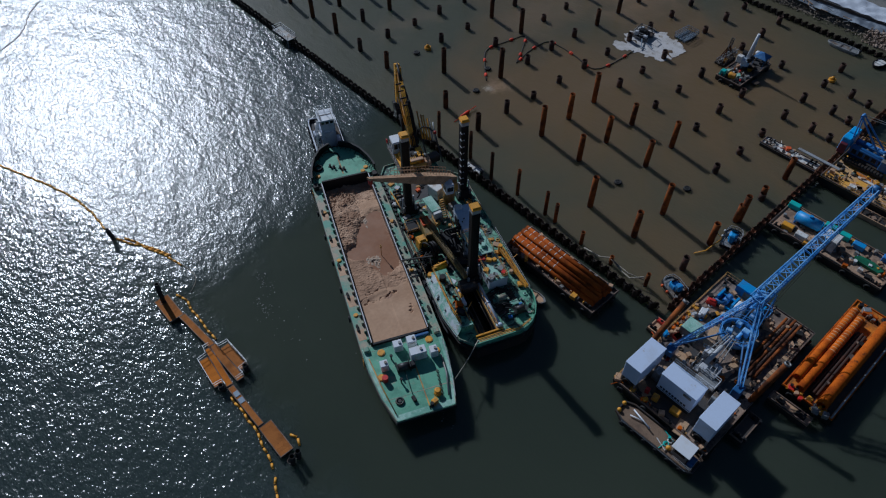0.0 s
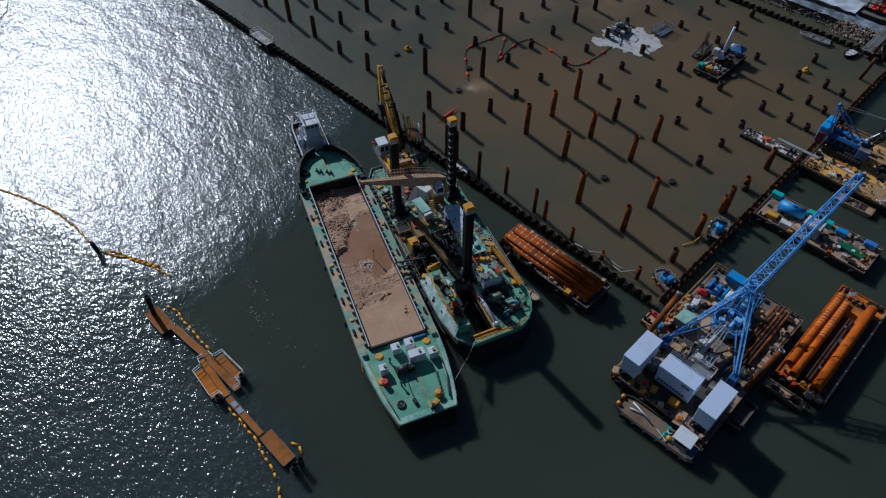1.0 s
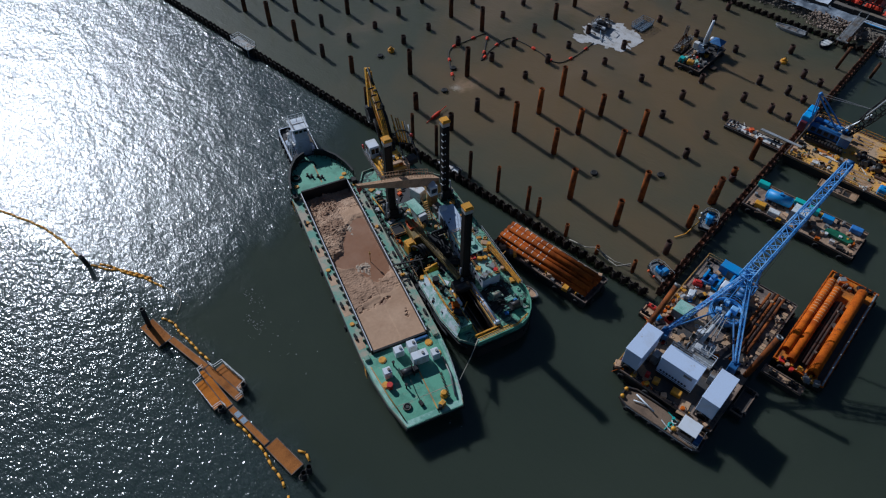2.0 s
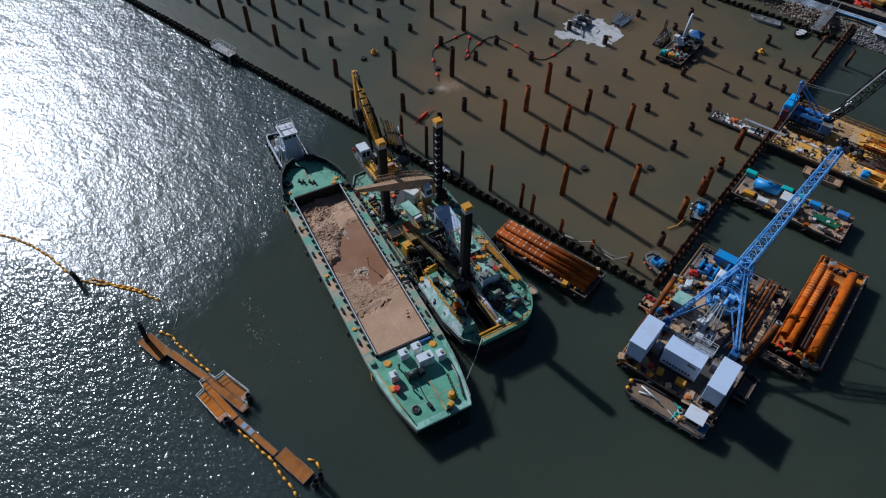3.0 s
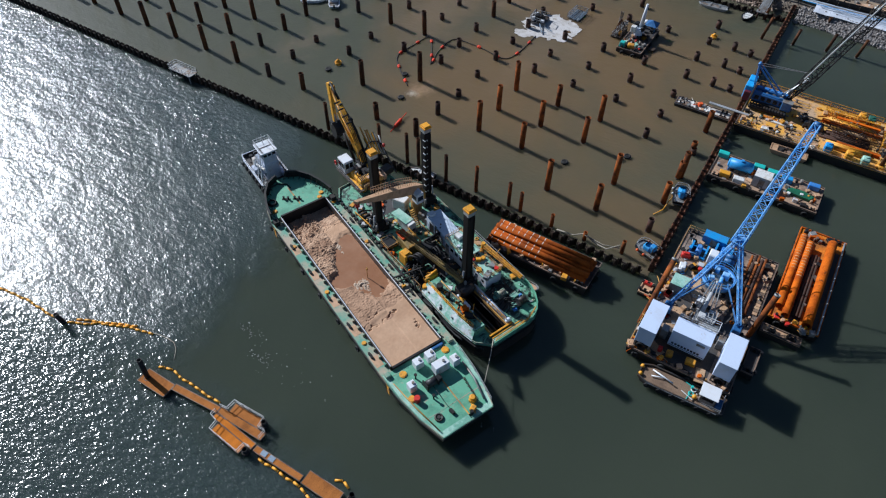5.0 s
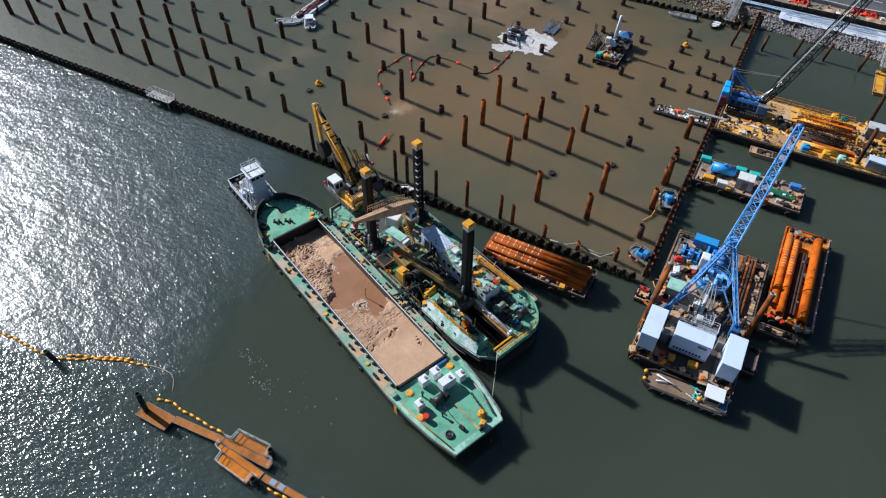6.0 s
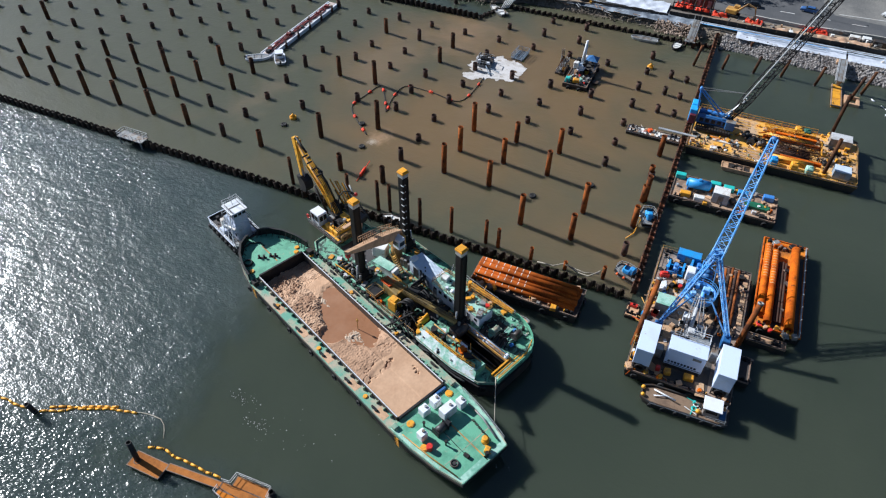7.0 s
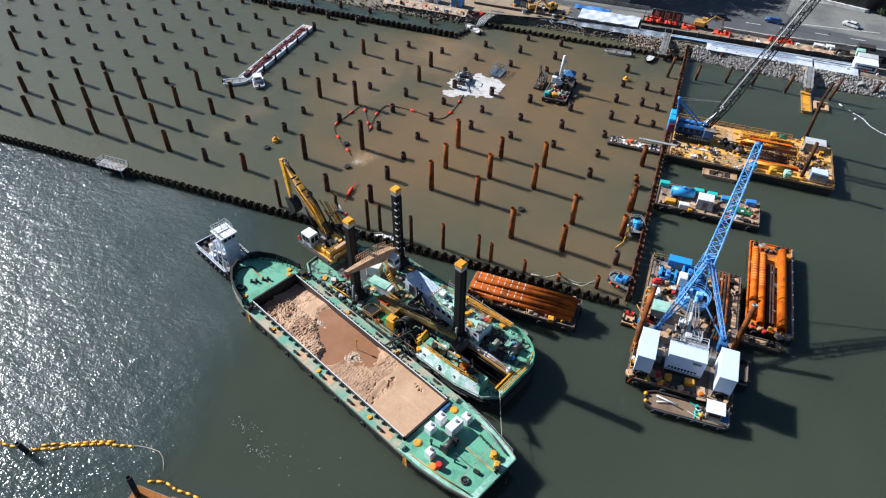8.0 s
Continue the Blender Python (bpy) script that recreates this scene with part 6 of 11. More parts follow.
    put("worn_edge", lambda bm: [cyl(bm, (0.18, 31.3, 11.0), (0.72, 35.0, 13.0), 0.12, n=4), cyl(bm, (0.72, 35.0, 13.0), (1.6, 39.4, 15.0), 0.1, n=4)], CHALK, bo, "pale strip along the boom edge")
    for k in range(5):
        put("boom_clamp", lambda bm: cbox(bm, 0.75, 31.2 + k * 1.2, 10.6 + k * 0.72 + (0.6 if k else 0), 1.1, 0.1, 0.3), BLACK_STEEL, bo)
    put("boom_cylinder", lambda bm: [cyl(bm, (s, 29.6, 5.6), (s, 32.6, 10.2), 0.24, n=10) for s in (-0.35, 1.55)], BLACK_STEEL, bo)
    for s in (0.2, 0.5, 0.8, 1.1):
        put("boom_hose", lambda bm: tube(bm, [(s, 29.0, 7.4), (s, 31.0, 11.4), (s + 0.1, 34.0, 13.0)], 0.045), RUBBER, bo)
    st = put("stick", lambda bm: [cyl(bm, (1.85, 40.2, 15.6), (0.95, 38.2, 8.7), 0.62, 0.4, n=4), cbox(bm, 1.9, 39.6, 13.8, 0.9, 1.2, 1.6, 0, 0.1)], DIGGER_YELLOW, xo, "yellow excavator stick")
    put("stick_cylinder", lambda bm: [cyl(bm, (1.5, 36.6, 14.3), (1.85, 40.0, 15.7), 0.22, n=10)], BLACK_STEEL, st)
    put("bucket_link", lambda bm: [cyl(bm, (1.35, 39.4, 12.2), (0.95, 37.7, 8.5), 0.18, n=8)], GALV, st)
    def bucket(bm):
        prof = [(39.0, 9.0), (37.9, 9.2), (36.8, 8.5), (36.4, 7.3), (36.9, 6.3), (38.1, 6.0)]
        for s in (0.15, 1.85):
            f = [bm.verts.new((s, y, z - 0.3)) for y, z in prof]
            bm.faces.new(f)
        vs = bm.verts[:]
        bm.verts.ensure_lookup_table()
        vs = bm.verts
        for k in range(5):
            bm.faces.new((vs[k], vs[k + 1], vs[k + 7], vs[k + 6]))
    bk = put("bucket", bucket, BLACK_STEEL, xo, "large black digging bucket")
    put("bucket_teeth", lambda bm: [cyl(bm, (0.25 + k * 0.37, 38.1, 5.75), (0.25 + k * 0.37, 38.7, 5.6), 0.1, 0.03, n=5) for k in range(5)], DARK_STEEL, bk)
    for k in range(6):
        rod = (Vector((2.5 + 0.42 * k, 31.4 - 0.2 * k, 5.9 - 0.1 * k)), Vector((2.9 + 0.42 * k, 35.6 - 0.45 * k - 0.5 * (k % 2), 8.9 - 0.2 * k)))
        put("slung_pipe", lambda bm: cyl(bm, rod[0], rod[1], 0.14, n=7), (DIGGER_YELLOW, YELLOW, GREY_STEEL)[(k % 2) if k < 4 else 2], ob, "short pipe slung beside the excavator")
    put("pipe_rack_frame", lambda bm: [bar(bm, (2.2, 27.8, 3.0), (2.6, 34.0, 7.5), 0.22), bar(bm, (4.8, 27.2, 3.0), (5.0, 32.6, 6.6), 0.22), bar(bm, (2.3, 31.6, 5.6), (5.0, 30.4, 5.2), 0.2), bar(bm, (2.5, 33.6, 7.1), (5.0, 32.2, 6.3), 0.18), cbox(bm, 3.4, 28.4, 3.0, 2.0, 1.6, 1.3, 10, 0.1)], DARK_STEEL, ob, "dark pipe rack")
    put("swing_hose", lambda bm: tube(bm, [(0.9, 30.9, 7.3), (1.6, 31.3, 8.2), (2.6, 31.4, 8.6), (3.6, 31.1, 8.3), (4.4, 30.6, 7.5)], 0.12, 7), RUBBER, ob)
    put("hose_float", lambda bm: [ball(bm, (4.5, 30.5, 7.4), 0.36)], RED, ob, "red hose float")
    return ob


dredger()
_moor = tagged(put("mooring_line", lambda bm: tube(bm, [(20.3, 10.6, 3.6), (17.6, 9.6, 3.0), (13.6, 8.2, 3.4)], 0.06), ROPE, None), "pale mooring line from dredger to barge", "rope")

# a flat deck barge: steel box hull, deck plate, rubbing bar, tyres
def deck_barge(name, x0, x1, y0, y1, z, deck, label, hull=None, tyres=True, group="", coaming=None):
    ob = thing(name, pose((x0 + x1) / 2, (y0 + y1) / 2, 0), label, "barge", group)
    a, b = (x1 - x0) / 2, (y1 - y0) / 2
    def box_hull(bm):
        v = box(bm, -a, a, -b, b, -1.0, z - 0.1)
        for k in range(4):
            v[k].co.x *= 0.96
            v[k].co.y *= 0.95
    put("hull", box_hull, hull or HULL_BLACK, ob, "black steel box hull")
    put("deck", lambda bm: box(bm, -a, a, -b, b, z - 0.1, z), deck, ob)
    put("edge_coaming", lambda bm: fence_wall(bm, [(-a + 0.1, -b + 0.1), (a - 0.1, -b + 0.1), (a - 0.1, b - 0.1), (-a + 0.1, b - 0.1)], z, z + 0.22, 0.16, True), coaming or RUSTY_DECK, ob)
    if tyres:
        for k in range(max(2, int(b * 2 / 3.2))):
            y = -b + 1.6 + k * (2 * b - 3.2) / max(1, int(b * 2 / 3.2) - 1)
            tyre(ob, -a - 0.18, y, z - 0.75, R=0.42, r=0.16)
        for k in range(max(2, int(a * 2 / 3.6))):
            x = -a + 1.6 + k * (2 * a - 3.2) / max(1, int(a * 2 / 3.6) - 1)
            tyre(ob, x, -b - 0.18, z - 0.75, (0, 1, 0), R=0.42, r=0.16)
    for sx in (-1, 1):
        for sy in (-1, 1):
            bollard(ob, sx * (a - 0.6), sy * (b - 1.4), z)
    return ob


def lying_pipe(p0, p1, r, material, label, group, bands=0, band_span=(0.05, 0.5), band_paint=None):
    """A steel pipe lying on a deck, with white bands round part of its length."""
    p0, p1 = Vector(p0), Vector(p1)
    ob = thing("steel_pipe", Matrix.Translation(p0), label, "pipe", group)
    d = p1 - p0
    put("pipe_wall", lambda bm: pipe(bm, (0, 0, 0), d, r, 0.05, 18), material, ob)
    for k in range(bands):
        s = band_span[0] + (band_span[1] - band_span[0]) * k / max(1, bands - 1)
        c = d * s
        u = d.normalized()
        side = Vector((u.y, -u.x, 0))
        def arc(bm):
            rows = []
            for q in (0.0, 0.12):
                rows.append([[bm.verts.new(c + u * q + (side * math.sin(w) + Vector((0, 0, 1)) * math.cos(w)) * (r + h)) for h in (0.0, 0.015)] for w in (-0.75, -0.35, 0.0, 0.35, 0.75)])
            for a, b in ((k2, k2 + 1) for k2 in range(4)):
                bm.faces.new((rows[0][a][1], rows[0][b][1], rows[1][b][1], rows[1][a][1]))
                for row in rows:
                    bm.faces.new((row[a][0], row[b][0], row[b][1], row[a][1]))
        put("band", arc, band_paint or WHITE_WORN, ob, "pale chalk band")
    return ob


def chock(x0, x1, y0, y1, z0, z1, label="timber bearer under the pipes"):
    tagged(put("timber_bearer", lambda bm: box(bm, x0, x1, y0, y1, z0, z1), TIMBER, None), label, "timber", "bearers under pipes")


# the pipe barge beside the front wall
deck_barge("pipe_barge", 37.2, 43.6, 3.4, 21.9, 1.6, RUSTY_DECK, "rusty deck barge stacked with orange steel pipes")
for _y in (5.5, 10.0, 15.5, 20.0):
    chock(37.9, 43.0, _y, _y + 0.3, 1.6, 1.8)
for _n, _x0, _z, _y0, _y1, _l in ((5, 38.35, 2.26, 4.2, 21.4, "orange-rusted steel pipe lying in a stack on the barge"), (4, 38.81, 3.06, 4.0, 21.2, "orange-rusted steel pipe on top of the stack"), (2, 40.2, 3.86, 4.3, 21.0, "orange-rusted steel pipe on top of the stack")):
    for _k in range(_n):
        lying_pipe((_x0 + _k * 0.93, _y0 + random.uniform(-0.2, 0.2), _z), (_x0 + _k * 0.93, _y1 + random.uniform(-0.2, 0.2), _z), 0.455, PIPE_ORANGE, _l, "pipes on the pipe barge", 8, (0.5, 0.96))
_pb = thing("deck_litter", pose(0, 0, 0), "scrap timber and slings along the pipe barge's edge", "litter", kind="stuff")
clutter_parts(_pb, 37.5, 38.0, 4.5, 21.0, 1.6, [(14, TAN, "timber_offcut"), (6, GREY_STEEL, "shackle"), (5, YELLOW, "sling")], 61)
clutter_parts(_pb, 42.9, 43.3, 4.5, 21.0, 1.6, [(8, TAN, "timber_offcut"), (6, GREY_STEEL, "shackle")], 62)

# the sheer-leg crane barge
deck_barge("crane_barge", 30.6, 58.5, -20.8, -5.8, 1.95, CRANE_DECK, "cluttered dark steel crane barge with winch houses")


def winch_house(x0, x1, y0, y1, z1, label):
    cx, cy = (x0 + x1) / 2, (y0 + y1) / 2
    ob = thing("winch_house", pose(cx, cy, 1.95), label, "winch house", "winch houses of the crane barge")
    a, b, h = (x1 - x0) / 2, (y1 - y0) / 2, z1 - 1.95
    put("wall", lambda bm: cbox(bm, 0, 0, 1.5, 2 * a, 2 * b, h - 1.6, 0, 0.05), HOUSE_WHITE, ob, "white steel walls")
    put("roof", lambda bm: cbox(bm, 0, 0, h - 0.1, 2 * a + 0.12, 2 * b + 0.12, 0.12, 0, 0.03), HOUSE_WHITE, ob, "flat white roof")
    for sx in (-1, 1):
        for sy in (-1, 1):
            put("leg", lambda bm: box(bm, sx * (a - 0.15) - 0.12, sx * (a - 0.15) + 0.12, sy * (b - 0.15) - 0.12, sy * (b - 0.15) + 0.12, 0, 1.5), GREY_STEEL, ob)
    put("winch_drum", lambda bm: [cyl(bm, (-a + 1.0, -b + 0.35, 0.95), (-a + 1.0, b - 0.35, 0.95), 0.75, n=18), cyl(bm, (-a + 1.0, -b + 0.3, 0.95), (-a + 1.0, -b + 0.4, 0.95), 0.95, n=18), cyl(bm, (-a + 1.0, b - 0.4, 0.95), (-a + 1.0, b - 0.3, 0.95), 0.95, n=18)], BLACK_STEEL, ob, "black winch drum")
    put("winch_drum", lambda bm: [cyl(bm, (a - 1.5, -b + 0.35, 0.95), (a - 1.5, b - 0.35, 0.95), 0.75, n=18)], DARK_STEEL, ob)
    put("rope_sheave", lambda bm: torus(bm, (-a - 0.05, 0, 0.9), (1, 0, 0), 0.62, 0.16, 16, 6), BLACK_STEEL, ob)
    return ob


tagged(put("deck_plate", lambda bm: [box(bm, 31.2, 37.6, -17.4, -9.2, 1.952, 1.97), box(bm, 40.5, 45.5, -19.4, -16.4, 1.952, 1.97), box(bm, 41.0, 43.4, -12.0, -9.4, 1.952, 1.97)], DARK_DECK, None), "dark steel deck plates on the crane barge", "deck plate")
winch_house(31.1, 36.7, -8.9, -6.5, 6.8, "tall white winch house at the barge's corner")
winch_house(31.4, 36.9, -20.1, -17.7, 6.8, "tall white winch house above a black drum")


def engine_house():
    ob = thing("engine_house", pose(34.8, -13.35, 1.95), "white engine house with dark lettering on its wall", "engine house")
    put("wall", lambda bm: cbox(bm, 0, 0, 0.8, 2.6, 5.3, 3.4, 0, 0.05), HOUSE_WHITE, ob)
    put("roof", lambda bm: cbox(bm, 0, 0, 4.2, 2.72, 5.42, 0.12, 0, 0.03), HOUSE_WHITE, ob)
    put("skirting", lambda bm: box(bm, -1.2, 1.2, -2.5, 2.5, 0, 0.8), DARK_STEEL, ob)
    put("louvre", lambda bm: [box(bm, -1.35, -1.3, -2.1, -0.9, 3.3 + k * 0.1, 3.35 + k * 0.1) for k in range(5)], GREY_STEEL, ob)
    for k in range(9):
        y = 2.2 - k * 0.46
        put("lettering", lambda bm: box(bm, -1.33, -1.3, y - 0.32, y, 1.35, 1.75), INK, ob, "dark lettering bar")
    put("stripe", lambda bm: box(bm, -1.325, -1.3, -2.6, 2.6, 1.05, 1.15), INK, ob)
    put("rail", lambda bm: railing(bm, [(1.3, -2.6, 4.32), (1.3, 2.6, 4.32)], 0.9, 0.03), GALV, ob)
    return ob


engine_house()


def sheerlegs():
    ob = thing("sheerleg_crane", pose(0, 0, 1.95), "blue lattice sheerleg crane with a Y-shaped boom", "crane")
    dz = -1.95
    apex, tip = Vector((49.4, -13.65, 12.4 + dz)), Vector((63.4, -16.3, 24.7 + dz))
    for y, x in ((-8.6, 39.8), (-18.5, 41.3)):
        put("boom_leg", lambda bm: lattice(bm, (x, y, 1.9), apex, 0.42, 0.6, 18, 0.05), SHEER_BLUE, ob, "blue lattice leg")
        put("leg_plate", lambda bm: [cyl(bm, Vector((x, y + q, 2.2)), Vector((x, y, 2.2)).lerp(apex, 0.96) + Vector((0, q, 0.3)), 0.085, n=4) for q in (-0.22, 0.22)], SHEER_BLUE, ob)
        put("leg_foot", lambda bm: cbox(bm, x - 0.3, y, 0, 1.6, 1.2, 1.9, 0, 0.1), BLUE_DARK, ob)
    put("boom", lambda bm: lattice(bm, apex - (tip - apex) * 0.06, tip, 1.7, 0.95, 18, 0.07), SHEER_BLUE, ob, "blue lattice boom")
    put("boom_plate", lambda bm: [cyl(bm, apex + Vector((0, s, 0.2)), tip + Vector((0, s * 0.6, 0.1)), 0.16, n=4) for s in (-0.85, 0.85)], SHEER_BLUE, ob)
    put("boom_head", lambda bm: [cbox(bm, tip.x, tip.y, tip.z - 0.5, 1.0, 1.0, 0.8, 0, 0.1), cyl(bm, (tip.x, tip.y - 0.45, tip.z), (tip.x, tip.y + 0.45, tip.z), 0.5, n=14)], BLUE_DARK, ob)
    put("slew_ring", lambda bm: [pipe(bm, (48.8, -13.4, 1.0), (48.8, -13.4, 1.86), 2.42, 0.22, 32), cyl(bm, (48.8, -13.4, 0), (48.8, -13.4, 1.0), 1.8, n=24)], SHEER_BLUE, ob, "light blue slewing ring")
    put("ring_floor", lambda bm: cyl(bm, (48.8, -13.4, 1.0), (48.8, -13.4, 1.15), 2.3, n=24), GREY_STEEL, ob)
    put("apex_block", lambda bm: [cbox(bm, apex.x, apex.y, apex.z - 0.5, 0.8, 1.3, 0.9, 0, 0.1), cyl(bm, apex + Vector((0, -0.9, 0)), apex + Vector((0, 0.9, 0)), 0.35, n=14)], SHEER_BLUE, ob, "blue apex block with sheaves")
    mh = put("machinery_deck", lambda bm: cbox(bm, 49.6, -14.2, 1.15, 0.9, 1.1, 1.15, 0, 0.1), SHEER_BLUE, ob, "light blue slewing machinery")
    put("slew_motor", lambda bm: cyl(bm, (47.9, -13.9, 1.5), (49.3, -13.9, 1.5), 0.32, n=10), SHEER_BLUE, mh)
    for x, y, a in ((48.2, -12.4, 20), (50.3, -12.7, 0)):
        put("gear_case", lambda bm: cbox(bm, x, y, 1.15, 0.7, 0.85, 0.95, a, 0.09), SHEER_BLUE, mh)
    put("ring_platform", lambda bm: pipe(bm, (48.8, -13.4, 1.86), (48.8, -13.4, 1.92), 2.5, 0.28, 32), BLUE, mh, "blue ring walkway")
    put("ring_rail", lambda bm: railing(bm, [(48.8 + 2.5 * math.cos(0.42 * k), -13.4 + 2.5 * math.sin(0.42 * k), 1.92) for k in range(16)], 0.9, 0.035, 1.2), SHEER_BLUE, mh)
    put("winch", lambda bm: [cyl(bm, (52.4 + k * 1.1, -14.6, 2.2), (52.4 + k * 1.1, -13.0, 2.2), 0.4, n=12) for k in range(2)], BLUE_DARK, mh)
    put("winch_bed", lambda bm: cbox(bm, 53.0, -13.8, 1.4, 3.0, 2.4, 0.25), DARK_STEEL, mh)
    for y in (-15.0, -12.6):
        put("frame_strut", lambda bm: [bar(bm, (51.4, y, 1.4), (53.8, y * 0.5 - 6.9, 7.2), 0.14), bar(bm, (54.6, y, 1.4), (53.8, y * 0.5 - 6.9, 7.2), 0.14), bar(bm, (52.3, y, 3.6), (54.3, y, 3.6), 0.1)], SHEER_BLUE, mh)
    for p, q in (((52.3, -15.0, 3.6), (54.3, -12.6, 3.6)), ((54.3, -15.0, 3.7), (52.3, -12.6, 3.7)), ((53.0, -14.8, 5.4), (53.0, -12.9, 5.4))):
        put("frame_brace", lambda bm: bar(bm, p, q, 0.1), SHEER_BLUE, mh)
    put("sheave", lambda bm: [cyl(bm, (53.8, -14.2 + 0.4 * k, 7.2), (53.8, -14.0 + 0.4 * k, 7.2), 0.4, n=12) for k in range(3)], BLUE_DARK, mh)
    for k in range(10):
        put("fitting", lambda bm: clutter(bm, 47.2, 50.6, -15.2, -11.8, 1.2, 1, 900 + k, 0.25, 0.6, 0.9), (BLUE_LIGHT, BLACK_STEEL, PALE_GREY)[k % 3], mh)
    put("cab", lambda bm: cbox(bm, 52.6, -11.3, 0.6, 1.7, 1.4, 2.0, 0, 0.15), WHITE, ob, "white operator's cab")
    lf = put("luffing_frame", lambda bm: [cbox(bm, 40.6, -13.9, 1.0, 2.4, 3.0, 0.2, 0, 0.04), cbox(bm, 40.2, -13.4, 1.2, 1.0, 1.0, 0.9, 0, 0.08)], PALE_GREY, ob, "pale grey luffing frame")
    for y0, y1 in ((-12.0, -12.8), (-12.7, -13.1), (-14.3, -13.7), (-15.0, -14.1)):
        put("frame_rail", lambda bm: cyl(bm, (39.6, y0, 1.6), (46.6, y1, 2.85), 0.08, n=6), GREY_STEEL, lf)
    for k in range(8):
        x, z = 40.4 + k * 0.9, 1.75 + 0.162 * k
        put("frame_rung", lambda bm: cyl(bm, (x, -12.05 - 0.05 * k, z), (x, -12.75 - 0.03 * k, z), 0.05, n=4), GREY_STEEL, lf)
        put("frame_rung", lambda bm: cyl(bm, (x, -14.3 + 0.05 * k, z), (x, -14.95 + 0.07 * k, z), 0.05, n=4), GREY_STEEL, lf)
    put("luffing_cylinder", lambda bm: [cyl(bm, (41.0, -13.2, 1.7), (44.6, -13.3, 2.3), 0.34, n=12), cyl(bm, (44.6, -13.3, 2.3), (47.0, -13.4, 2.7), 0.18, n=10)], PALE_GREY, lf, "pale grey luffing cylinder")
    for x, y, h in ((43.4, -12.3, 1.6), (42.0, -14.6, 1.2)):
        put("frame_box", lambda bm: cbox(bm, x, y, 0.0, 1.2, 0.95, h, 0, 0.06), WHITE, lf, "white electrical box")
    put("frame_guard", lambda bm: railing(bm, [(39.5, -12.5, 1.2), (39.5, -15.3, 1.2), (41.7, -15.3, 1.2)], 1.0, 0.05, 0.8), PALE_GREY, lf)
    for k in range(9):
        put("fitting", lambda bm: clutter(bm, 40.0, 46.6, -16.2, -11.6, 0.0, 1, 940 + k, 0.3, 0.8, 1.0), (BLACK_STEEL, PALE_GREY, TAN)[k % 3], lf)
    put("stay", lambda bm: [cyl(bm, (39.6, -8.6, 2.2), (47.2, -12.6, 2.6), 0.14, n=6), cyl(bm, (40.9, -18.2, 2.2), (47.4, -14.9, 2.6), 0.14, n=6)], BLUE_DARK, ob, "dark blue stay")
    put("platform", lambda bm: [cbox(bm, 38.9, -14.9, 1.4, 1.8, 2.9, 0.2), cbox(bm, 38.6, -14.9, 0, 1.2, 2.0, 1.4, 0, 0.1)], GREY_STEEL, ob)
    put("platform_rail", lambda bm: railing(bm, [(38.0, -13.5, 1.6), (38.0, -16.3, 1.6), (39.8, -16.3, 1.6), (39.8, -13.5, 1.6)], 1.0, 0.04, 0.9), WHITE, ob)
    put("hoist_wire", lambda bm: [cyl(bm, (52.6, -14.0 + s, 3.4), apex.lerp(tip, 0.97) + Vector((0, s, 0.6)), 0.035, n=4, cap=False) for s in (-0.5, -0.2, 0.2, 0.5)], DARK_STEEL, ob)
    return ob


sheerlegs()


def store(name, x, y, z, sx, sy, sz, wall, roof, label, category="container", rz=0.0):
    """A steel store or tank house with a door and a roof of its own."""
    ob = thing(name, pose(x, y, z, 0, 0, rz), label, category)
    put("body", lambda bm: cbox(bm, 0, 0, 0, sx, sy, sz - 0.08, 0, 0.05), wall, ob)
    put("roof", lambda bm: cbox(bm, 0, 0, sz - 0.08, sx + 0.06, sy + 0.06, 0.1, 0, 0.03), roof, ob)
    put("door", lambda bm: box(bm, -sx / 2 - 0.04, -sx / 2, -sy * 0.2, sy * 0.15, 0.1, sz * 0.8), GREY_STEEL, ob)
    for a, b in ((-1, -1), (-1, 1), (1, -1), (1, 1)):
        put("corner_post", lambda bm: box(bm, a * sx / 2 - 0.08, a * sx / 2 + 0.08, b * sy / 2 - 0.08, b * sy / 2 + 0.08, 0, sz), wall, ob)
    return ob


def tank(x, y, z, length, r, rz, material, label):
    ob = thing("tank", pose(x, y, z, 0, 0, rz), label, "tank")
    put("shell", lambda bm: [cyl(bm, (0, -length / 2, r + 0.25), (0, length / 2, r + 0.25), r, n=20), cyl(bm, (0, length / 2, r + 0.25), (0, length / 2 + 0.25, r + 0.25), r, r * 0.6, n=20), cyl(bm, (0, -length / 2 - 0.25, r + 0.25), (0, -length / 2, r + 0.25), r * 0.6, r, n=20)], material, ob)
    for s in (-0.33, 0.33):
        put("saddle", lambda bm: box(bm, -r * 0.8, r * 0.8, s * length - 0.12, s * length + 0.12, 0, r * 0.6), DARK_STEEL, ob)
    put("manhole", lambda bm: cyl(bm, (0, 0, 2 * r + 0.2), (0, 0, 2 * r + 0.5), 0.3, n=10), material, ob)
    return ob


store("blue_container", 57.2, -10.5, 1.95, 1.6, 3.7, 1.7, BLUE_LIGHT, BLUE_LIGHT, "sky blue generator container on the crane barge", "generator")
store("green_container", 44.8, -8.7, 1.95, 2.4, 2.6, 2.0, GREY_STEEL, GREEN_PALE, "grey store with a pale green roof on deck")


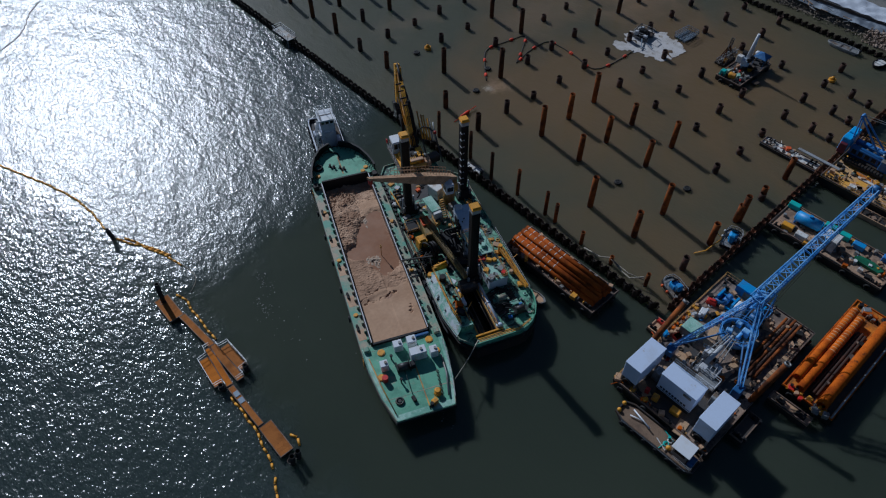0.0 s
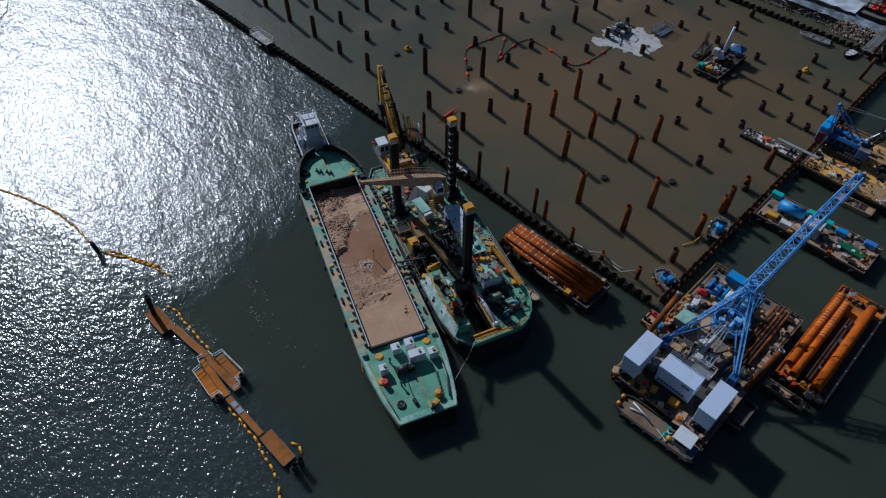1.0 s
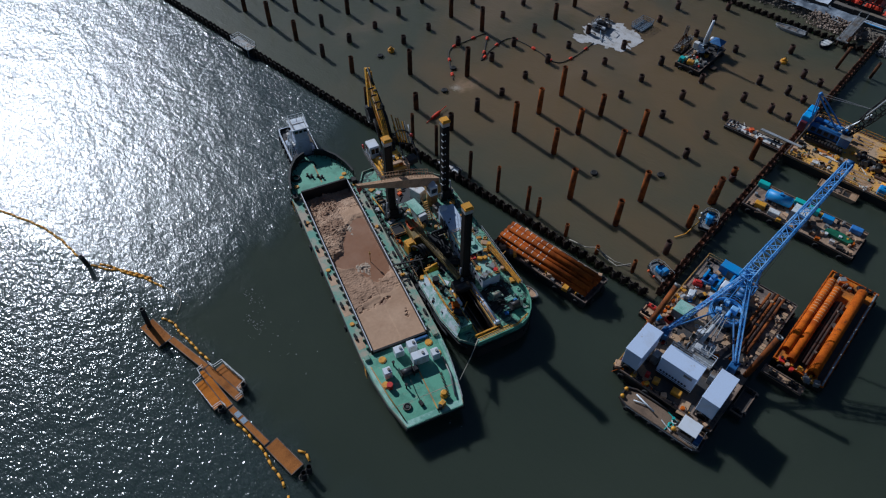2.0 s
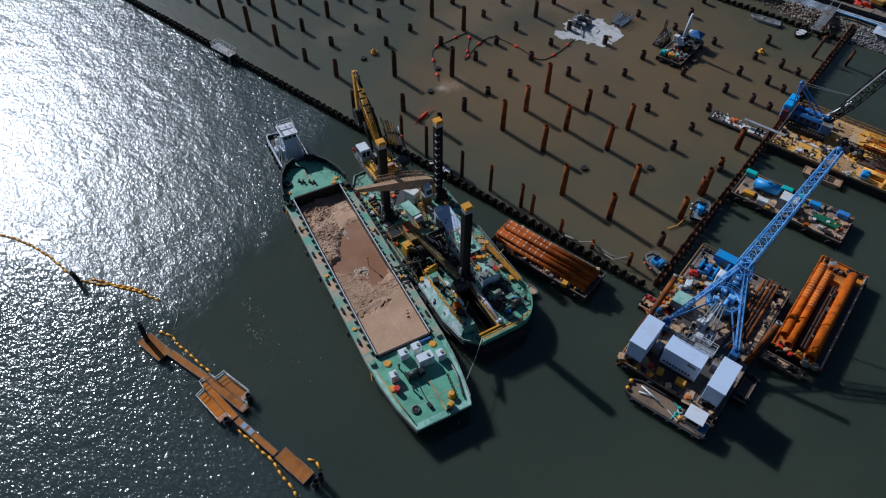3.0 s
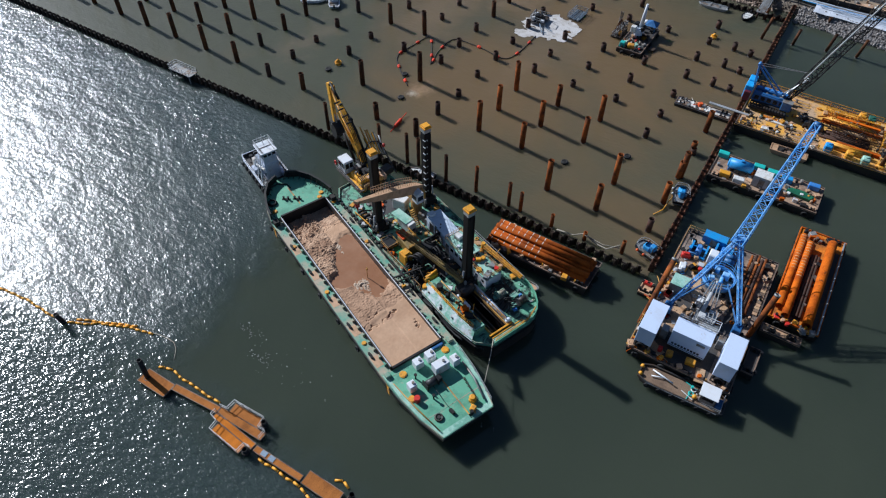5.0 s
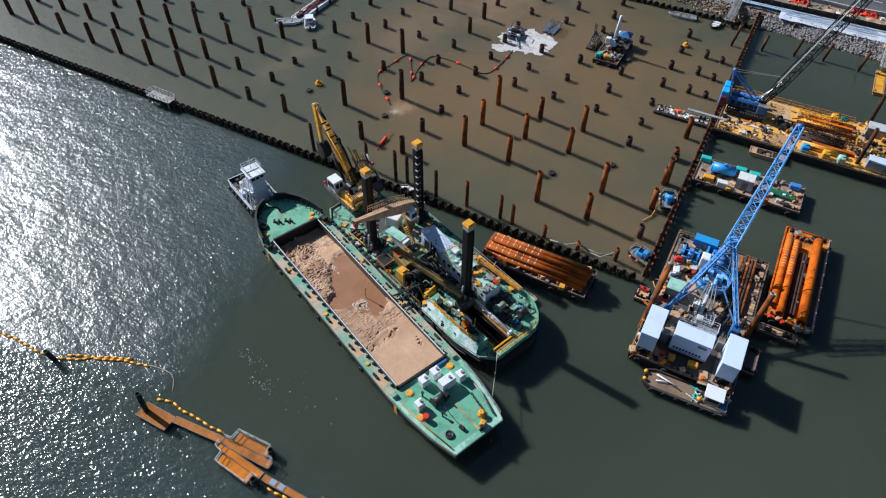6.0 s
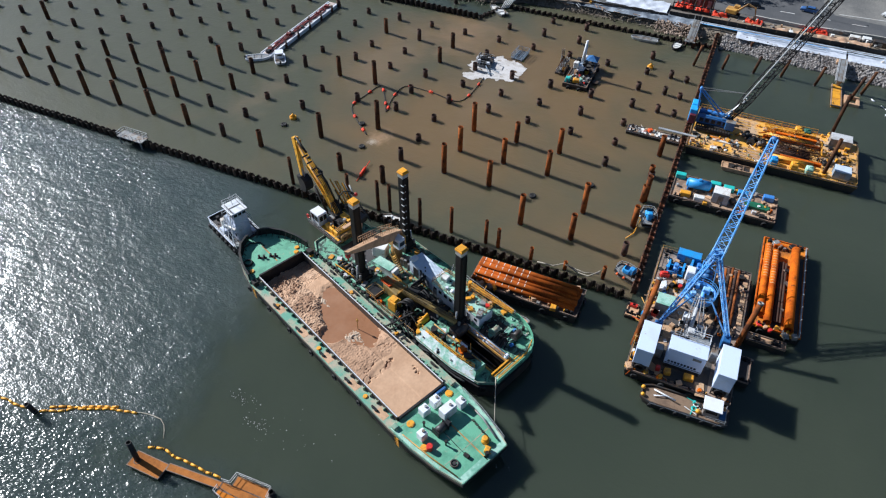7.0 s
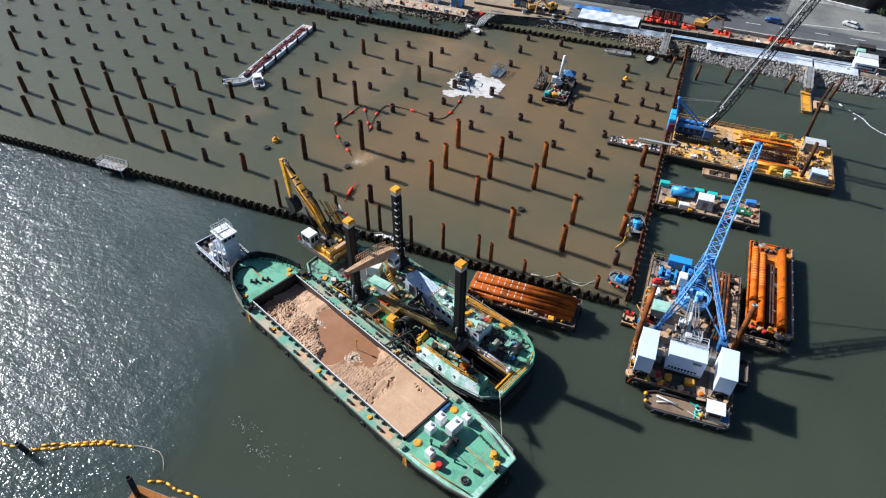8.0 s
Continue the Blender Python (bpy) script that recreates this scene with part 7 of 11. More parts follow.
def water_pump(x, y, z, label):
    ob = thing("water_pump", pose(x, y, z), label, "pump")
    put("frame", lambda bm: [box(bm, a - 0.15, a + 0.15, -1.4, 1.4, 0, 0.4) for a in (-1.0, 1.0)] + [box(bm, -1.0, 1.0, b - 0.15, b + 0.15, 0, 1.5) for b in (-1.2, 1.2)], BLUE_LIGHT, ob)
    put("motor", lambda bm: [cyl(bm, (-0.8, 0, 0.8), (0.9, 0, 0.8), 0.5, n=14), cbox(bm, 0, 0, 1.2, 0.7, 0.6, 0.5, 0, 0.06)], BLUE, ob)
    put("pipework", lambda bm: tube(bm, [(-0.8, 0, 0.8), (-1.3, 0.2, 0.9), (-1.3, 1.3, 0.9)], 0.16, 8), BLUE_DARK, ob)
    return ob


water_pump(53.7, -8.9, 1.95, "sky blue pump in a steel frame on deck")
water_pump(55.2, -12.4, 1.95, "sky blue pump beside the generator")
tagged(put("diesel_welder", lambda bm: [cbox(bm, 51.9, -7.5, 1.95, 0.9, 1.5, 0.8, 15, 0.12), cbox(bm, 51.9, -7.5, 2.75, 0.5, 0.9, 0.2, 15, 0.05)], RED, None), "red diesel welder on the crane barge", "welder")
for _k, (_x, _y, _rz) in enumerate(((49.6, -9.4, 8), (47.6, -10.8, 20), (40.2, -10.2, 12), (38.4, -9.9, 5), (44.8, -11.6, 30), (31.4, -16.4, 8), (32.5, -9.6, 60), (53.6, -11.0, 12), (51.0, -10.2, 4), (54.8, -15.4, 20), (45.6, -15.8, 10), (41.8, -12.6, 70))):
    tagged(put("plywood_sheet", lambda bm: cbox(bm, _x, _y, 1.955, 2.4, 1.3, 0.06 + 0.03 * (_k % 3), _rz, 0.01), PLY, None), "tan plywood sheet lying on the barge deck", "plywood", "plywood sheets on deck")
for _k in range(5):
    _y = -16.7 - _k * 0.52
    lying_pipe((45.0 - 0.4 * (_k % 2), _y, 2.45), (57.4 + 0.3 * (_k % 3), _y, 2.45), 0.22, PILE_DARK if _k in (1, 3) else PILE_RUST, "dark rusty pipe lying along the crane barge", "long pipes on the crane barge")
for _x in (46.5, 51.5, 56.5):
    chock(_x, _x + 0.25, -19.1, -16.4, 1.95, 2.22)
for _k in range(19):
    tagged(put("timber_mat", lambda bm: box(bm, 46.0 + _k * 0.62, 46.55 + _k * 0.62, -20.4, -19.7, 1.955, 2.15), (TAN, TIMBER, PLY)[_k % 3], None), "tan timber mat laid on the barge edge", "timber mat", "timber mats on the crane barge")
tagged(put("white_pump", lambda bm: [cbox(bm, 49.2, -7.8, 1.95, 1.3, 1.0, 0.9, 10, 0.1), cyl(bm, (48.2, -7.7, 2.4), (50.2, -8.0, 2.4), 0.3, n=10), cbox(bm, 48.6, -8.0, 2.5, 0.5, 0.5, 0.6, 10, 0.06)], WHITE, None), "white pump set on the crane barge", "pump")
tagged(put("yellow_skip", lambda bm: cbox(bm, 32.6, -14.6, 1.95, 1.0, 1.4, 0.8, 5, 0.1), YELLOW, None), "yellow tool skip on the crane barge", "skip")
tagged(put("fuel_cell", lambda bm: cbox(bm, 32.3, -11.6, 1.95, 0.9, 0.9, 0.9, 12, 0.1), YELLOW, None), "yellow fuel cube on the crane barge", "tank")
tagged(put("gas_box", lambda bm: cbox(bm, 32.4, -10.2, 1.95, 0.6, 0.6, 0.9, 12, 0.06), RED, None), "red gas bottle box", "box")
for _x, _y in ((35.2, -9.7), (37.6, -17.2)):
    tagged(put("grey_cabinet", lambda bm: cbox(bm, _x, _y, 1.95, 1.25, 1.0, 2.0, 0, 0.06), GREY_STEEL, None), "grey electrical cabinet beside a winch house", "cabinet", "electrical cabinets")
_cb = thing("deck_gear", pose(0, 0, 0), "tools, ropes, drums and scrap strewn over the crane barge", "gear", kind="stuff")
clutter_parts(_cb, 38.0, 58.0, -12.0, -6.2, 1.95, [(34, BLACK_STEEL, "rope_coil"), (20, PALE_GREY, "fitting"), (20, TAN, "timber_offcut"), (10, WHITE_WORN, "box"), (6, YELLOW, "box"), (4, RED, "drum"), (4, BLUE_LIGHT, "box")], 71)
clutter_parts(_cb, 38.0, 58.0, -20.2, -14.5, 1.95, [(34, BLACK_STEEL, "rope_coil"), (14, RUSTY_DECK, "fitting"), (20, TAN, "timber_offcut"), (12, PALE_GREY, "box"), (6, ORANGE_RUST, "scrap")], 72)
clutter_parts(_cb, 30.9, 31.4, -20.0, -6.3, 1.95, [(5, YELLOW_WORN, "fender_bar"), (8, TAN, "timber_offcut"), (7, BLACK_STEEL, "rope_coil")], 73)
clutter_parts(_cb, 31.0, 45.0, -6.4, -6.0, 1.95, [(14, YELLOW_WORN, "fender_bar"), (6, BLACK_STEEL, "rope_coil"), (3, ORANGE, "buoy")], 74)
clutter_parts(_cb, 31.0, 50.0, -7.2, -6.1, 1.95, [(16, YELLOW, "fender_bar"), (12, ORANGE_RUST, "fender_bar"), (14, TAN, "timber_offcut"), (8, WHITE_WORN, "box")], 75)
clutter_parts(_cb, 30.8, 31.3, -20.4, -6.2, 1.95, [(8, ORANGE_RUST, "fender_bar"), (2, YELLOW, "fender_bar"), (6, BLACK_STEEL, "rope_coil")], 76)
clutter_parts(_cb, 37.6, 40.0, -17.4, -9.4, 1.95, [(6, PLY, "timber_offcut"), (9, DARK_STEEL, "fitting"), (3, WHITE_WORN, "box")], 77)
_cr = tagged(put("edge_rail", lambda bm: railing(bm, [(31.0, -6.0, 1.95), (45.0, -6.0, 1.95), (58.2, -6.0, 1.95), (58.3, -12.0, 1.95)], 1.0, 0.035, 1.8), YELLOW_WORN, None), "thin yellow guard rail round the barge", "railing")
for _p, _q, _l in (((36.0, -5.95, 1.2), (43.2, -6.7, 9.6), "brown rusty raked spud pipe at the barge's side"), ((41.6, -20.3, 1.2), (44.7, -21.2, 9.3), "brown rusty raked spud pipe at the far corner")):
    _s = thing("spud_pipe", Matrix.Translation(_p), _l, "spud", "spud pipes")
    put("pipe_wall", lambda bm: pipe(bm, (0, 0, 0), Vector(_q) - Vector(_p), 0.42, 0.06, 16), PILE_RUST, _s)
    put("pipe_rim", lambda bm: pipe(bm, (Vector(_q) - Vector(_p)) * 0.97, (Vector(_q) - Vector(_p)) * 1.004, 0.45, 0.1, 16), GREY_STEEL, _s, "grey pipe rim")

# the aluminium workboat at the crane barge's end
def workboat():
    ob = thing("workboat", pose(28.7, -14.9, 0, 0, 0, 2), "dark flat-decked workboat with a white cabin roof", "boat")
    out = [(-1.2, -6.0), (1.2, -6.0), (1.55, -5.4), (1.55, 4.6), (1.0, 5.9), (-1.0, 5.9), (-1.55, 4.6), (-1.55, -5.4)]
    put("hull", lambda bm: prism(bm, out, -0.5, 0.95, 0.1), HULL_BLACK, ob, "dark hull")
    put("deck", lambda bm: prism(bm, [(x * 0.9, y * 0.96) for x, y in out], 0.95, 1.0), TIMBER, ob, "tan plank deck")
    put("gunwale", lambda bm: fence_wall(bm, out, 0.9, 1.35, 0.2, True), DARK_STEEL, ob)
    put("rub_rail", lambda bm: [cyl(bm, (s * 1.6, -5.3, 1.2), (s * 1.6, 4.6, 1.2), 0.1, n=6) for s in (-1, 1)], GALV, ob, "pale rubbing rail")
    cb = put("cabin", lambda bm: cbox(bm, 0.2, -3.6, 1.0, 1.9, 2.1, 1.9, 0, 0.06), GREY_STEEL, ob)
    put("roof", lambda bm: cbox(bm, 0.2, -3.6, 2.9, 2.3, 2.6, 0.1, 0, 0.03), WHITE, cb, "flat white cabin roof")
    window_row(cb, [(-0.76, -3.6, 2.3)], (-1, 0, 0), 1.5, 0.7)
    window_row(cb, [(0.2, -2.54, 2.3)], (0, 1, 0), 1.4, 0.7)
    put("engine_box", lambda bm: cbox(bm, 0.0, -5.2, 1.0, 1.4, 0.8, 0.7, 0, 0.06), BLUE_DARK, ob)
    put("spar", lambda bm: [cyl(bm, (0.8, 4.3, 1.3), (-0.1, 1.2, 1.5), 0.11, n=8), cyl(bm, (-0.2, 4.2, 1.25), (0.3, 2.4, 1.3), 0.09, n=8)], WHITE, ob, "white spar on deck")
    put("fender", lambda bm: [ball(bm, (-0.6, 5.7, 1.25), 0.32, 1.1), ball(bm, (0.7, 5.8, 1.25), 0.32, 1.1)], YELLOW_LIGHT, ob, "orange fender")
    put("fender", lambda bm: ball(bm, (-0.5, -2.0, 1.3), 0.34, 1.0), YELLOW_LIGHT, ob, "orange fender")
    clutter_parts(ob, -1.0, 1.0, -2.2, -1.0, 1.0, [(4, TEAL, "crate"), (3, WHITE_WORN, "coil"), (3, BLACK_STEEL, "rope_coil")], 81)
    put("rail", lambda bm: railing(bm, [(1.4, -5.6, 1.35), (-1.4, -5.6, 1.35), (-1.4, -3.0, 1.35)], 0.7, 0.03), GALV, ob)
    for k in range(6):
        tyre(ob, -1.75, -4.6 + k * 1.8, 0.7, R=0.3, r=0.12)
    return ob


workboat()
deck_barge("side_float", 44.6, 46.2, -27.4, -21.6, 1.1, TAN, "narrow tan-decked float between the barges", tyres=False)
deck_barge("dark_float", 36.0, 41.0, -22.9, -21.1, 1.0, DARK_DECK, "small dark steel float beside the crane barge", tyres=False)

# the barge of large orange pipes
deck_barge("large_pipe_barge", 47.4, 69.2, -29.2, -21.9, 1.7, RUST_PLATE, "rust-orange deck barge carrying large orange pipes", coaming=ORANGE_RUST)
tagged(put("deck_plate", lambda bm: [box(bm, 47.2, 66.0, -28.7, -27.95, 1.705, 1.73), box(bm, 48.0, 63.5, -26.2, -24.6, 1.705, 1.73)], DARK_DECK, None), "dark deck plates between the pipes", "deck plate")
for _y, _a, _b, _r, _n in ((-22.75, 49.4, 66.4, 0.6, 13), (-23.95, 48.0, 65.2, 0.6, 13)):
    lying_pipe((_a, _y, 2.5), (_b, _y, 2.5), _r, ORANGE_RUST, "orange-rusted pipe with white bands on the barge", "large pipes on the barge", _n, (0.5, 0.97), CHALK)
lying_pipe((47.6, -27.1, 2.6), (67.0, -27.1, 2.6), 0.72, ORANGE_RUST, "wide orange-rusted pipe on the barge", "large pipes on the barge")
for _y, _r in ((-25.0, 0.2), (-25.45, 0.24), (-25.95, 0.2)):
    lying_pipe((49.0, _y, 2.1), (62.6 + _r * 3, _y, 2.1), _r, PILE_DARK, "thin dark pipe on the barge", "thin pipes on the barge")
for _x in (51, 57, 63):
    chock(_x, _x + 0.25, -27.9, -22.1, 1.7, 1.9)
tagged(put("edge_pipe", lambda bm: [cyl(bm, (47.4, -28.9, 2.0), (68.8, -28.9, 2.0), 0.14, n=8)] + [cyl(bm, (48 + k * 2.9, -28.9, 1.7), (48 + k * 2.9, -28.9, 2.5), 0.09, n=6) for k in range(8)], GALV, None), "pale grey edge rail on the barge", "railing")
_ob = thing("barge_litter", pose(0, 0, 0), "slings, red hose and scrap at the barge's end", "litter", kind="stuff")
clutter_parts(_ob, 46.9, 48.0, -28.4, -22.4, 1.7, [(6, RED, "hose"), (6, YELLOW, "sling"), (6, TAN, "timber_offcut"), (4, GREY_STEEL, "fitting")], 91)
clutter_parts(_ob, 49.0, 66.0, -26.6, -24.5, 1.7, [(8, BLACK_STEEL, "rope_coil"), (6, RUSTY_DECK, "fitting")], 92)
clutter_parts(_ob, 66.6, 68.6, -28.0, -22.6, 1.73, [(4, BLACK_STEEL, "rope_coil"), (2, GREY_STEEL, "fitting"), (7, RUSTY_DECK, "timber_offcut"), (4, ORANGE_RUST, "scrap")], 93)

# the service barge with pumps
deck_barge("service_barge", 74.0, 81.6, -23.4, -4.3, 1.45, SERVICE_DECK, "brown-decked service barge with blue tanks and a grey store")
tank(78.2, -8.9, 1.45, 4.0, 0.95, 6, BLUE_LIGHT, "sky blue fuel tank on the service barge")
store("grey_store", 76.6, -13.2, 1.45, 2.3, 2.8, 2.3, PALE_GREY, WHITE_WORN, "grey site store with a pale roof on the barge")
for _x, _y, _m, _l in ((80.4, -11.9, TEAL, "teal tool box on the service barge"), (80.2, -14.4, TEAL, "teal tool box on the service barge"), (79.8, -17.0, BLUE_LIGHT, "sky blue tool box on the service barge"), (80.6, -5.3, TEAL, "teal crate on the service barge"), (75.2, -7.0, YELLOW, "yellow crate on the service barge"), (74.9, -9.6, WHITE_WORN, "white crate on the service barge"), (80.4, -21.6, BLUE, "blue crate on the service barge")):
    tagged(put("tool_box", lambda bm: cbox(bm, _x, _y, 1.45, 1.1, 1.9, 1.0, 4, 0.08), _m, None), _l, "tool box", "tool boxes on the service barge")
tagged(put("green_dinghy", lambda bm: prism(bm, [(76.4, -21.6), (77.5, -22.2), (78.2, -20.4), (78.0, -18.2), (77.2, -17.6), (76.6, -18.4)], 1.45, 2.0), mat("green_dinghy_paint", (0.02, 0.16, 0.08), 0.5), None), "green dinghy stowed on the service barge", "dinghy")
_sb = thing("service_gear", pose(0, 0, 0), "nets, pipes, boxes and hoses on the service barge", "gear", kind="stuff")
clutter_parts(_sb, 74.2, 81.0, -22.8, -4.8, 1.45, [(16, BLACK_STEEL, "rope_coil"), (14, GREY_STEEL, "fitting"), (18, TAN, "timber_offcut"), (12, TIMBER, "plank"), (8, WHITE_WORN, "box"), (6, YELLOW, "box"), (6, BLUE, "box"), (5, ORANGE_RUST, "scrap")], 95)

# the yellow crane barge with a crawler crane
deck_barge("yellow_barge", 91.1, 107.4, -37.0, -4.3, 1.8, BARGE_YELLOW, "long yellow-ochre deck barge carrying a crawler crane", tyres=False)


def crawler_crane():
    ob = thing("crawler_crane", pose(100.6, -8.6, 1.8), "blue crawler crane with a tall dark lattice boom", "crane")
    for s in (-2.7, 2.7):
        tk = put("track", lambda bm: [cbox(bm, s, 0, 0.15, 1.1, 7.4, 1.0, 0, 0.3)], BLACK_STEEL, ob, "black crawler track")
        [put("track_pad", lambda bm: box(bm, s - 0.62, s + 0.62, -3.4 + k * 0.56, -3.1 + k * 0.56, 1.15, 1.24), DARK_STEEL, tk) for k in range(13)]
    put("car_body", lambda bm: cbox(bm, 0, 0, 0.5, 4.6, 2.6, 0.9, 0, 0.1), DARK_STEEL, ob)
    hs = put("house", lambda bm: [cbox(bm, -1.05, 0.4, 1.4, 1.2, 6.6, 1.5, 0, 0.1), cbox(bm, 1.2, 0.4, 1.4, 1.2, 6.6, 1.4, 0, 0.1), box(bm, -1.6, 1.8, -3.0, 3.8, 1.3, 1.4)], BLUE_DARK, ob, "dark blue machinery house")
    for k in range(5):
        put("louvre", lambda bm: box(bm, -1.69, -1.655, -2.4 + k * 1.2, -1.6 + k * 1.2, 1.7, 2.6), BLACK_STEEL, hs)
        put("roof_hatch", lambda bm: cbox(bm, 1.2, -2.2 + k * 1.3, 2.8, 0.8, 0.9, 0.12, 0, 0.03), BLUE, hs)
    put("side_walk", lambda bm: [box(bm, -2.3, -1.66, -3.0, 3.6, 1.3, 1.36), box(bm, -2.3, -2.26, -3.0, 3.6, 2.2, 2.26)], DARK_STEEL, hs)
    put("machinery", lambda bm: [cyl(bm, (-0.4, -1.5 + k * 1.4, 2.0), (0.6, -1.5 + k * 1.4, 2.0), 0.5, n=12) for k in range(4)], GREY_STEEL, ob)
    put("track_plate", lambda bm: cbox(bm, -4.2, -1.2, 0.02, 0.8, 3.4, 0.25, 0, 0.03), RUST_PLATE, ob, "rust-red plate beside the track")
    put("counterweight", lambda bm: [cbox(bm, -1.1, 4.8, 1.4, 2.0, 1.5, 2.9, 0, 0.12), cbox(bm, 1.3, 4.8, 1.4, 2.2, 1.5, 2.9, 0, 0.12)], CYAN_BLUE, ob, "bright blue counterweight")
    put("ballast_block", lambda bm: cbox(bm, -2.5, 4.7, 1.4, 0.7, 1.3, 2.0, 0, 0.1), MAROON, ob, "maroon ballast block")
    put("cab", lambda bm: cbox(bm, -1.9, -3.0, 1.4, 1.2, 1.9, 1.9, 0, 0.12), BLUE_DARK, ob)
    put("cab_roof", lambda bm: cbox(bm, -1.9, -3.0, 3.3, 1.3, 2.0, 0.06), GREY_STEEL, ob)
    put("gantry", lambda bm: [cyl(bm, (s, -1.0, 3.2), (s * 0.5, 4.7, 8.2), 0.16, n=6) for s in (-1.0, 1.0)] + [cyl(bm, (s, 4.2, 4.0), (s * 0.5, 4.7, 8.2), 0.12, n=6) for s in (-1.0, 1.0)] + [cyl(bm, (-0.5, 4.7, 8.2), (0.5, 4.7, 8.2), 0.3, n=8)], BLUE, ob, "blue back gantry")
    d = Vector((math.cos(radians(-80)) * math.cos(radians(69)), math.sin(radians(-80)) * math.cos(radians(69)), math.sin(radians(69))))
    f = Vector((0.9, -2.6, 2.2))
    put("boom_foot", lambda bm: lattice(bm, f, f + d * 5.5, 0.7, 1.7, 5, 0.09), BLACK_STEEL, ob)
    put("boom", lambda bm: lattice(bm, f + d * 5.5, f + d * 48, 1.7, 1.4, 30, 0.085), BLACK_STEEL, ob, "dark lattice boom")
    side = d.cross(Vector((0, 0, 1))).normalized()
    up = side.cross(d)
    put("boom_chord", lambda bm: cyl(bm, f + d * 5.5 - side * -0.85 + up * 0.9, f + d * 48 + side * 0.7 + up * 0.75, 0.17, n=6), GALV, ob, "bright steel boom chord")
    put("pendant", lambda bm: [cyl(bm, Vector((s * 0.5, 4.7, 8.2)), f + d * 6.5 + up * 0.9, 0.06, n=4) for s in (-1, 1)], GREY_STEEL, ob)
    put("luffing_ram", lambda bm: [cyl(bm, (s, -1.6, 3.4), f + d * 5.6 + side * s * 0.6, 0.14, n=6) for s in (-0.6, 0.6)], GALV, ob)
    return ob


crawler_crane()
for _x, _y, _h, _l in ((107.6, -31.7, 11.8, "brown rusty upright spud pipe at the barge's far side"), (92.6, -30.8, 10.4, "brown rusty upright spud pipe on the barge")):
    _s = thing("spud_pipe", pose(_x, _y, 0), _l, "spud", "spud pipes")
    put("pipe_wall", lambda bm: pipe(bm, (0, 0, 0.2), (0, 0, _h), 0.36, 0.06, 16), PILE_BROWN, _s)
    put("guide", lambda bm: pipe(bm, (0, 0, 1.5), (0, 0, 2.4), 0.66, 0.2, 12), YELLOW, _s, "yellow spud guide")
store("site_cabin", 105.0, -33.4, 1.8, 2.6, 4.0, 1.8, GREY_STEEL, PALE_GREY, "grey site cabin on the yellow barge", "cabin")
store("site_cabin", 93.4, -33.8, 1.8, 2.4, 2.9, 1.9, MESH_GREY, PALE_BLUE, "grey site cabin with a white roof on the barge", "cabin")
for _k in range(3):
    _x = 101.6 + (_k % 4) * 0.55
    lying_pipe((_x, -28.4, 2.15 + 0.5 * (_k // 4)), (_x, -19.8, 2.15 + 0.5 * (_k // 4)), 0.24, YELLOW, "yellow steel tube stacked on the barge", "yellow tubes on the barge")
for _k in range(5):
    _x = 93.6 + (_k % 3) * 0.55
    lying_pipe((_x, -28.6, 2.15 + 0.5 * (_k // 3)), (_x, -20.6, 2.15 + 0.5 * (_k // 3)), 0.24, YELLOW, "yellow steel tube stacked on the barge", "yellow tubes on the barge")
for _k in range(6):
    lying_pipe((96.0 + _k * 0.56, -28.0, 2.08), (96.0 + _k * 0.56, -19.0 - (_k % 3), 2.08), 0.2, PILE_DARK, "dark steel bar stacked on the barge", "dark bars on the barge")
for _x in (97.4, 99.6):
    tagged(put("rebar_cage", lambda bm: lattice(bm, (_x, -29.4, 3.0), (_x, -20.0, 3.0), 1.5, 1.5, 6, 0.04), PILE_BROWN, None), "rust-brown reinforcement cage lying on the dark bars", "cage", "cages on the yellow barge")
tagged(put("yellow_stanchion", lambda bm: [box(bm, 96.4, 101.4, -29.75, -29.6, 3.5, 3.65)] + [cyl(bm, (x, -29.7, 1.8), (x, -29.7, 3.9), 0.1, n=6) for x in (96.5, 98.1, 99.7, 101.3)], YELLOW, None), "yellow stop frame at the end of the cages", "frame")
for _x, _y0, _y1, _m in ((96.5, -13.2, -8.4, TIMBER), (95.9, -12.8, -9.2, WHITE_WORN), (93.2, -12.2, -9.4, TAN)):
    tagged(put("timber_mat", lambda bm: [box(bm, _x - 0.5 + 0.26 * k, _x - 0.26 + 0.26 * k, _y0 - 0.12 * (k % 2), _y1 + 0.1 * (k % 3), 1.8, 2.02) for k in range(4)], _m, None), "worn timber mat on the barge deck", "mat", "timber mats on the yellow barge")
for _x, _y, _r in ((99.6, -15.6, 20), (98.0, -16.8, -15), (97.8, -18.9, 10)):
    _w = thing("deck_winch", pose(_x, _y, 1.8, 0, 0, _r), "dark greasy deck winch with a wound drum", "winch", "winches on the yellow barge")
    put("bed", lambda bm: cbox(bm, 0, 0, 0, 1.7, 1.2, 0.3, 0, 0.05), DARK_STEEL, _w)
    put("drum", lambda bm: cyl(bm, (-0.55, 0, 0.75), (0.55, 0, 0.75), 0.42, n=10), BLACK_STEEL, _w)
    for _q in (-0.65, 0.65):
        put("flange", lambda bm: cyl(bm, (_q - 0.05, 0, 0.75), (_q + 0.05, 0, 0.75), 0.62, n=12), DARK_STEEL, _w)
    put("motor", lambda bm: cbox(bm, 0.2, 0.75, 0.2, 0.8, 0.5, 0.6, 0, 0.08), GREY_STEEL, _w)
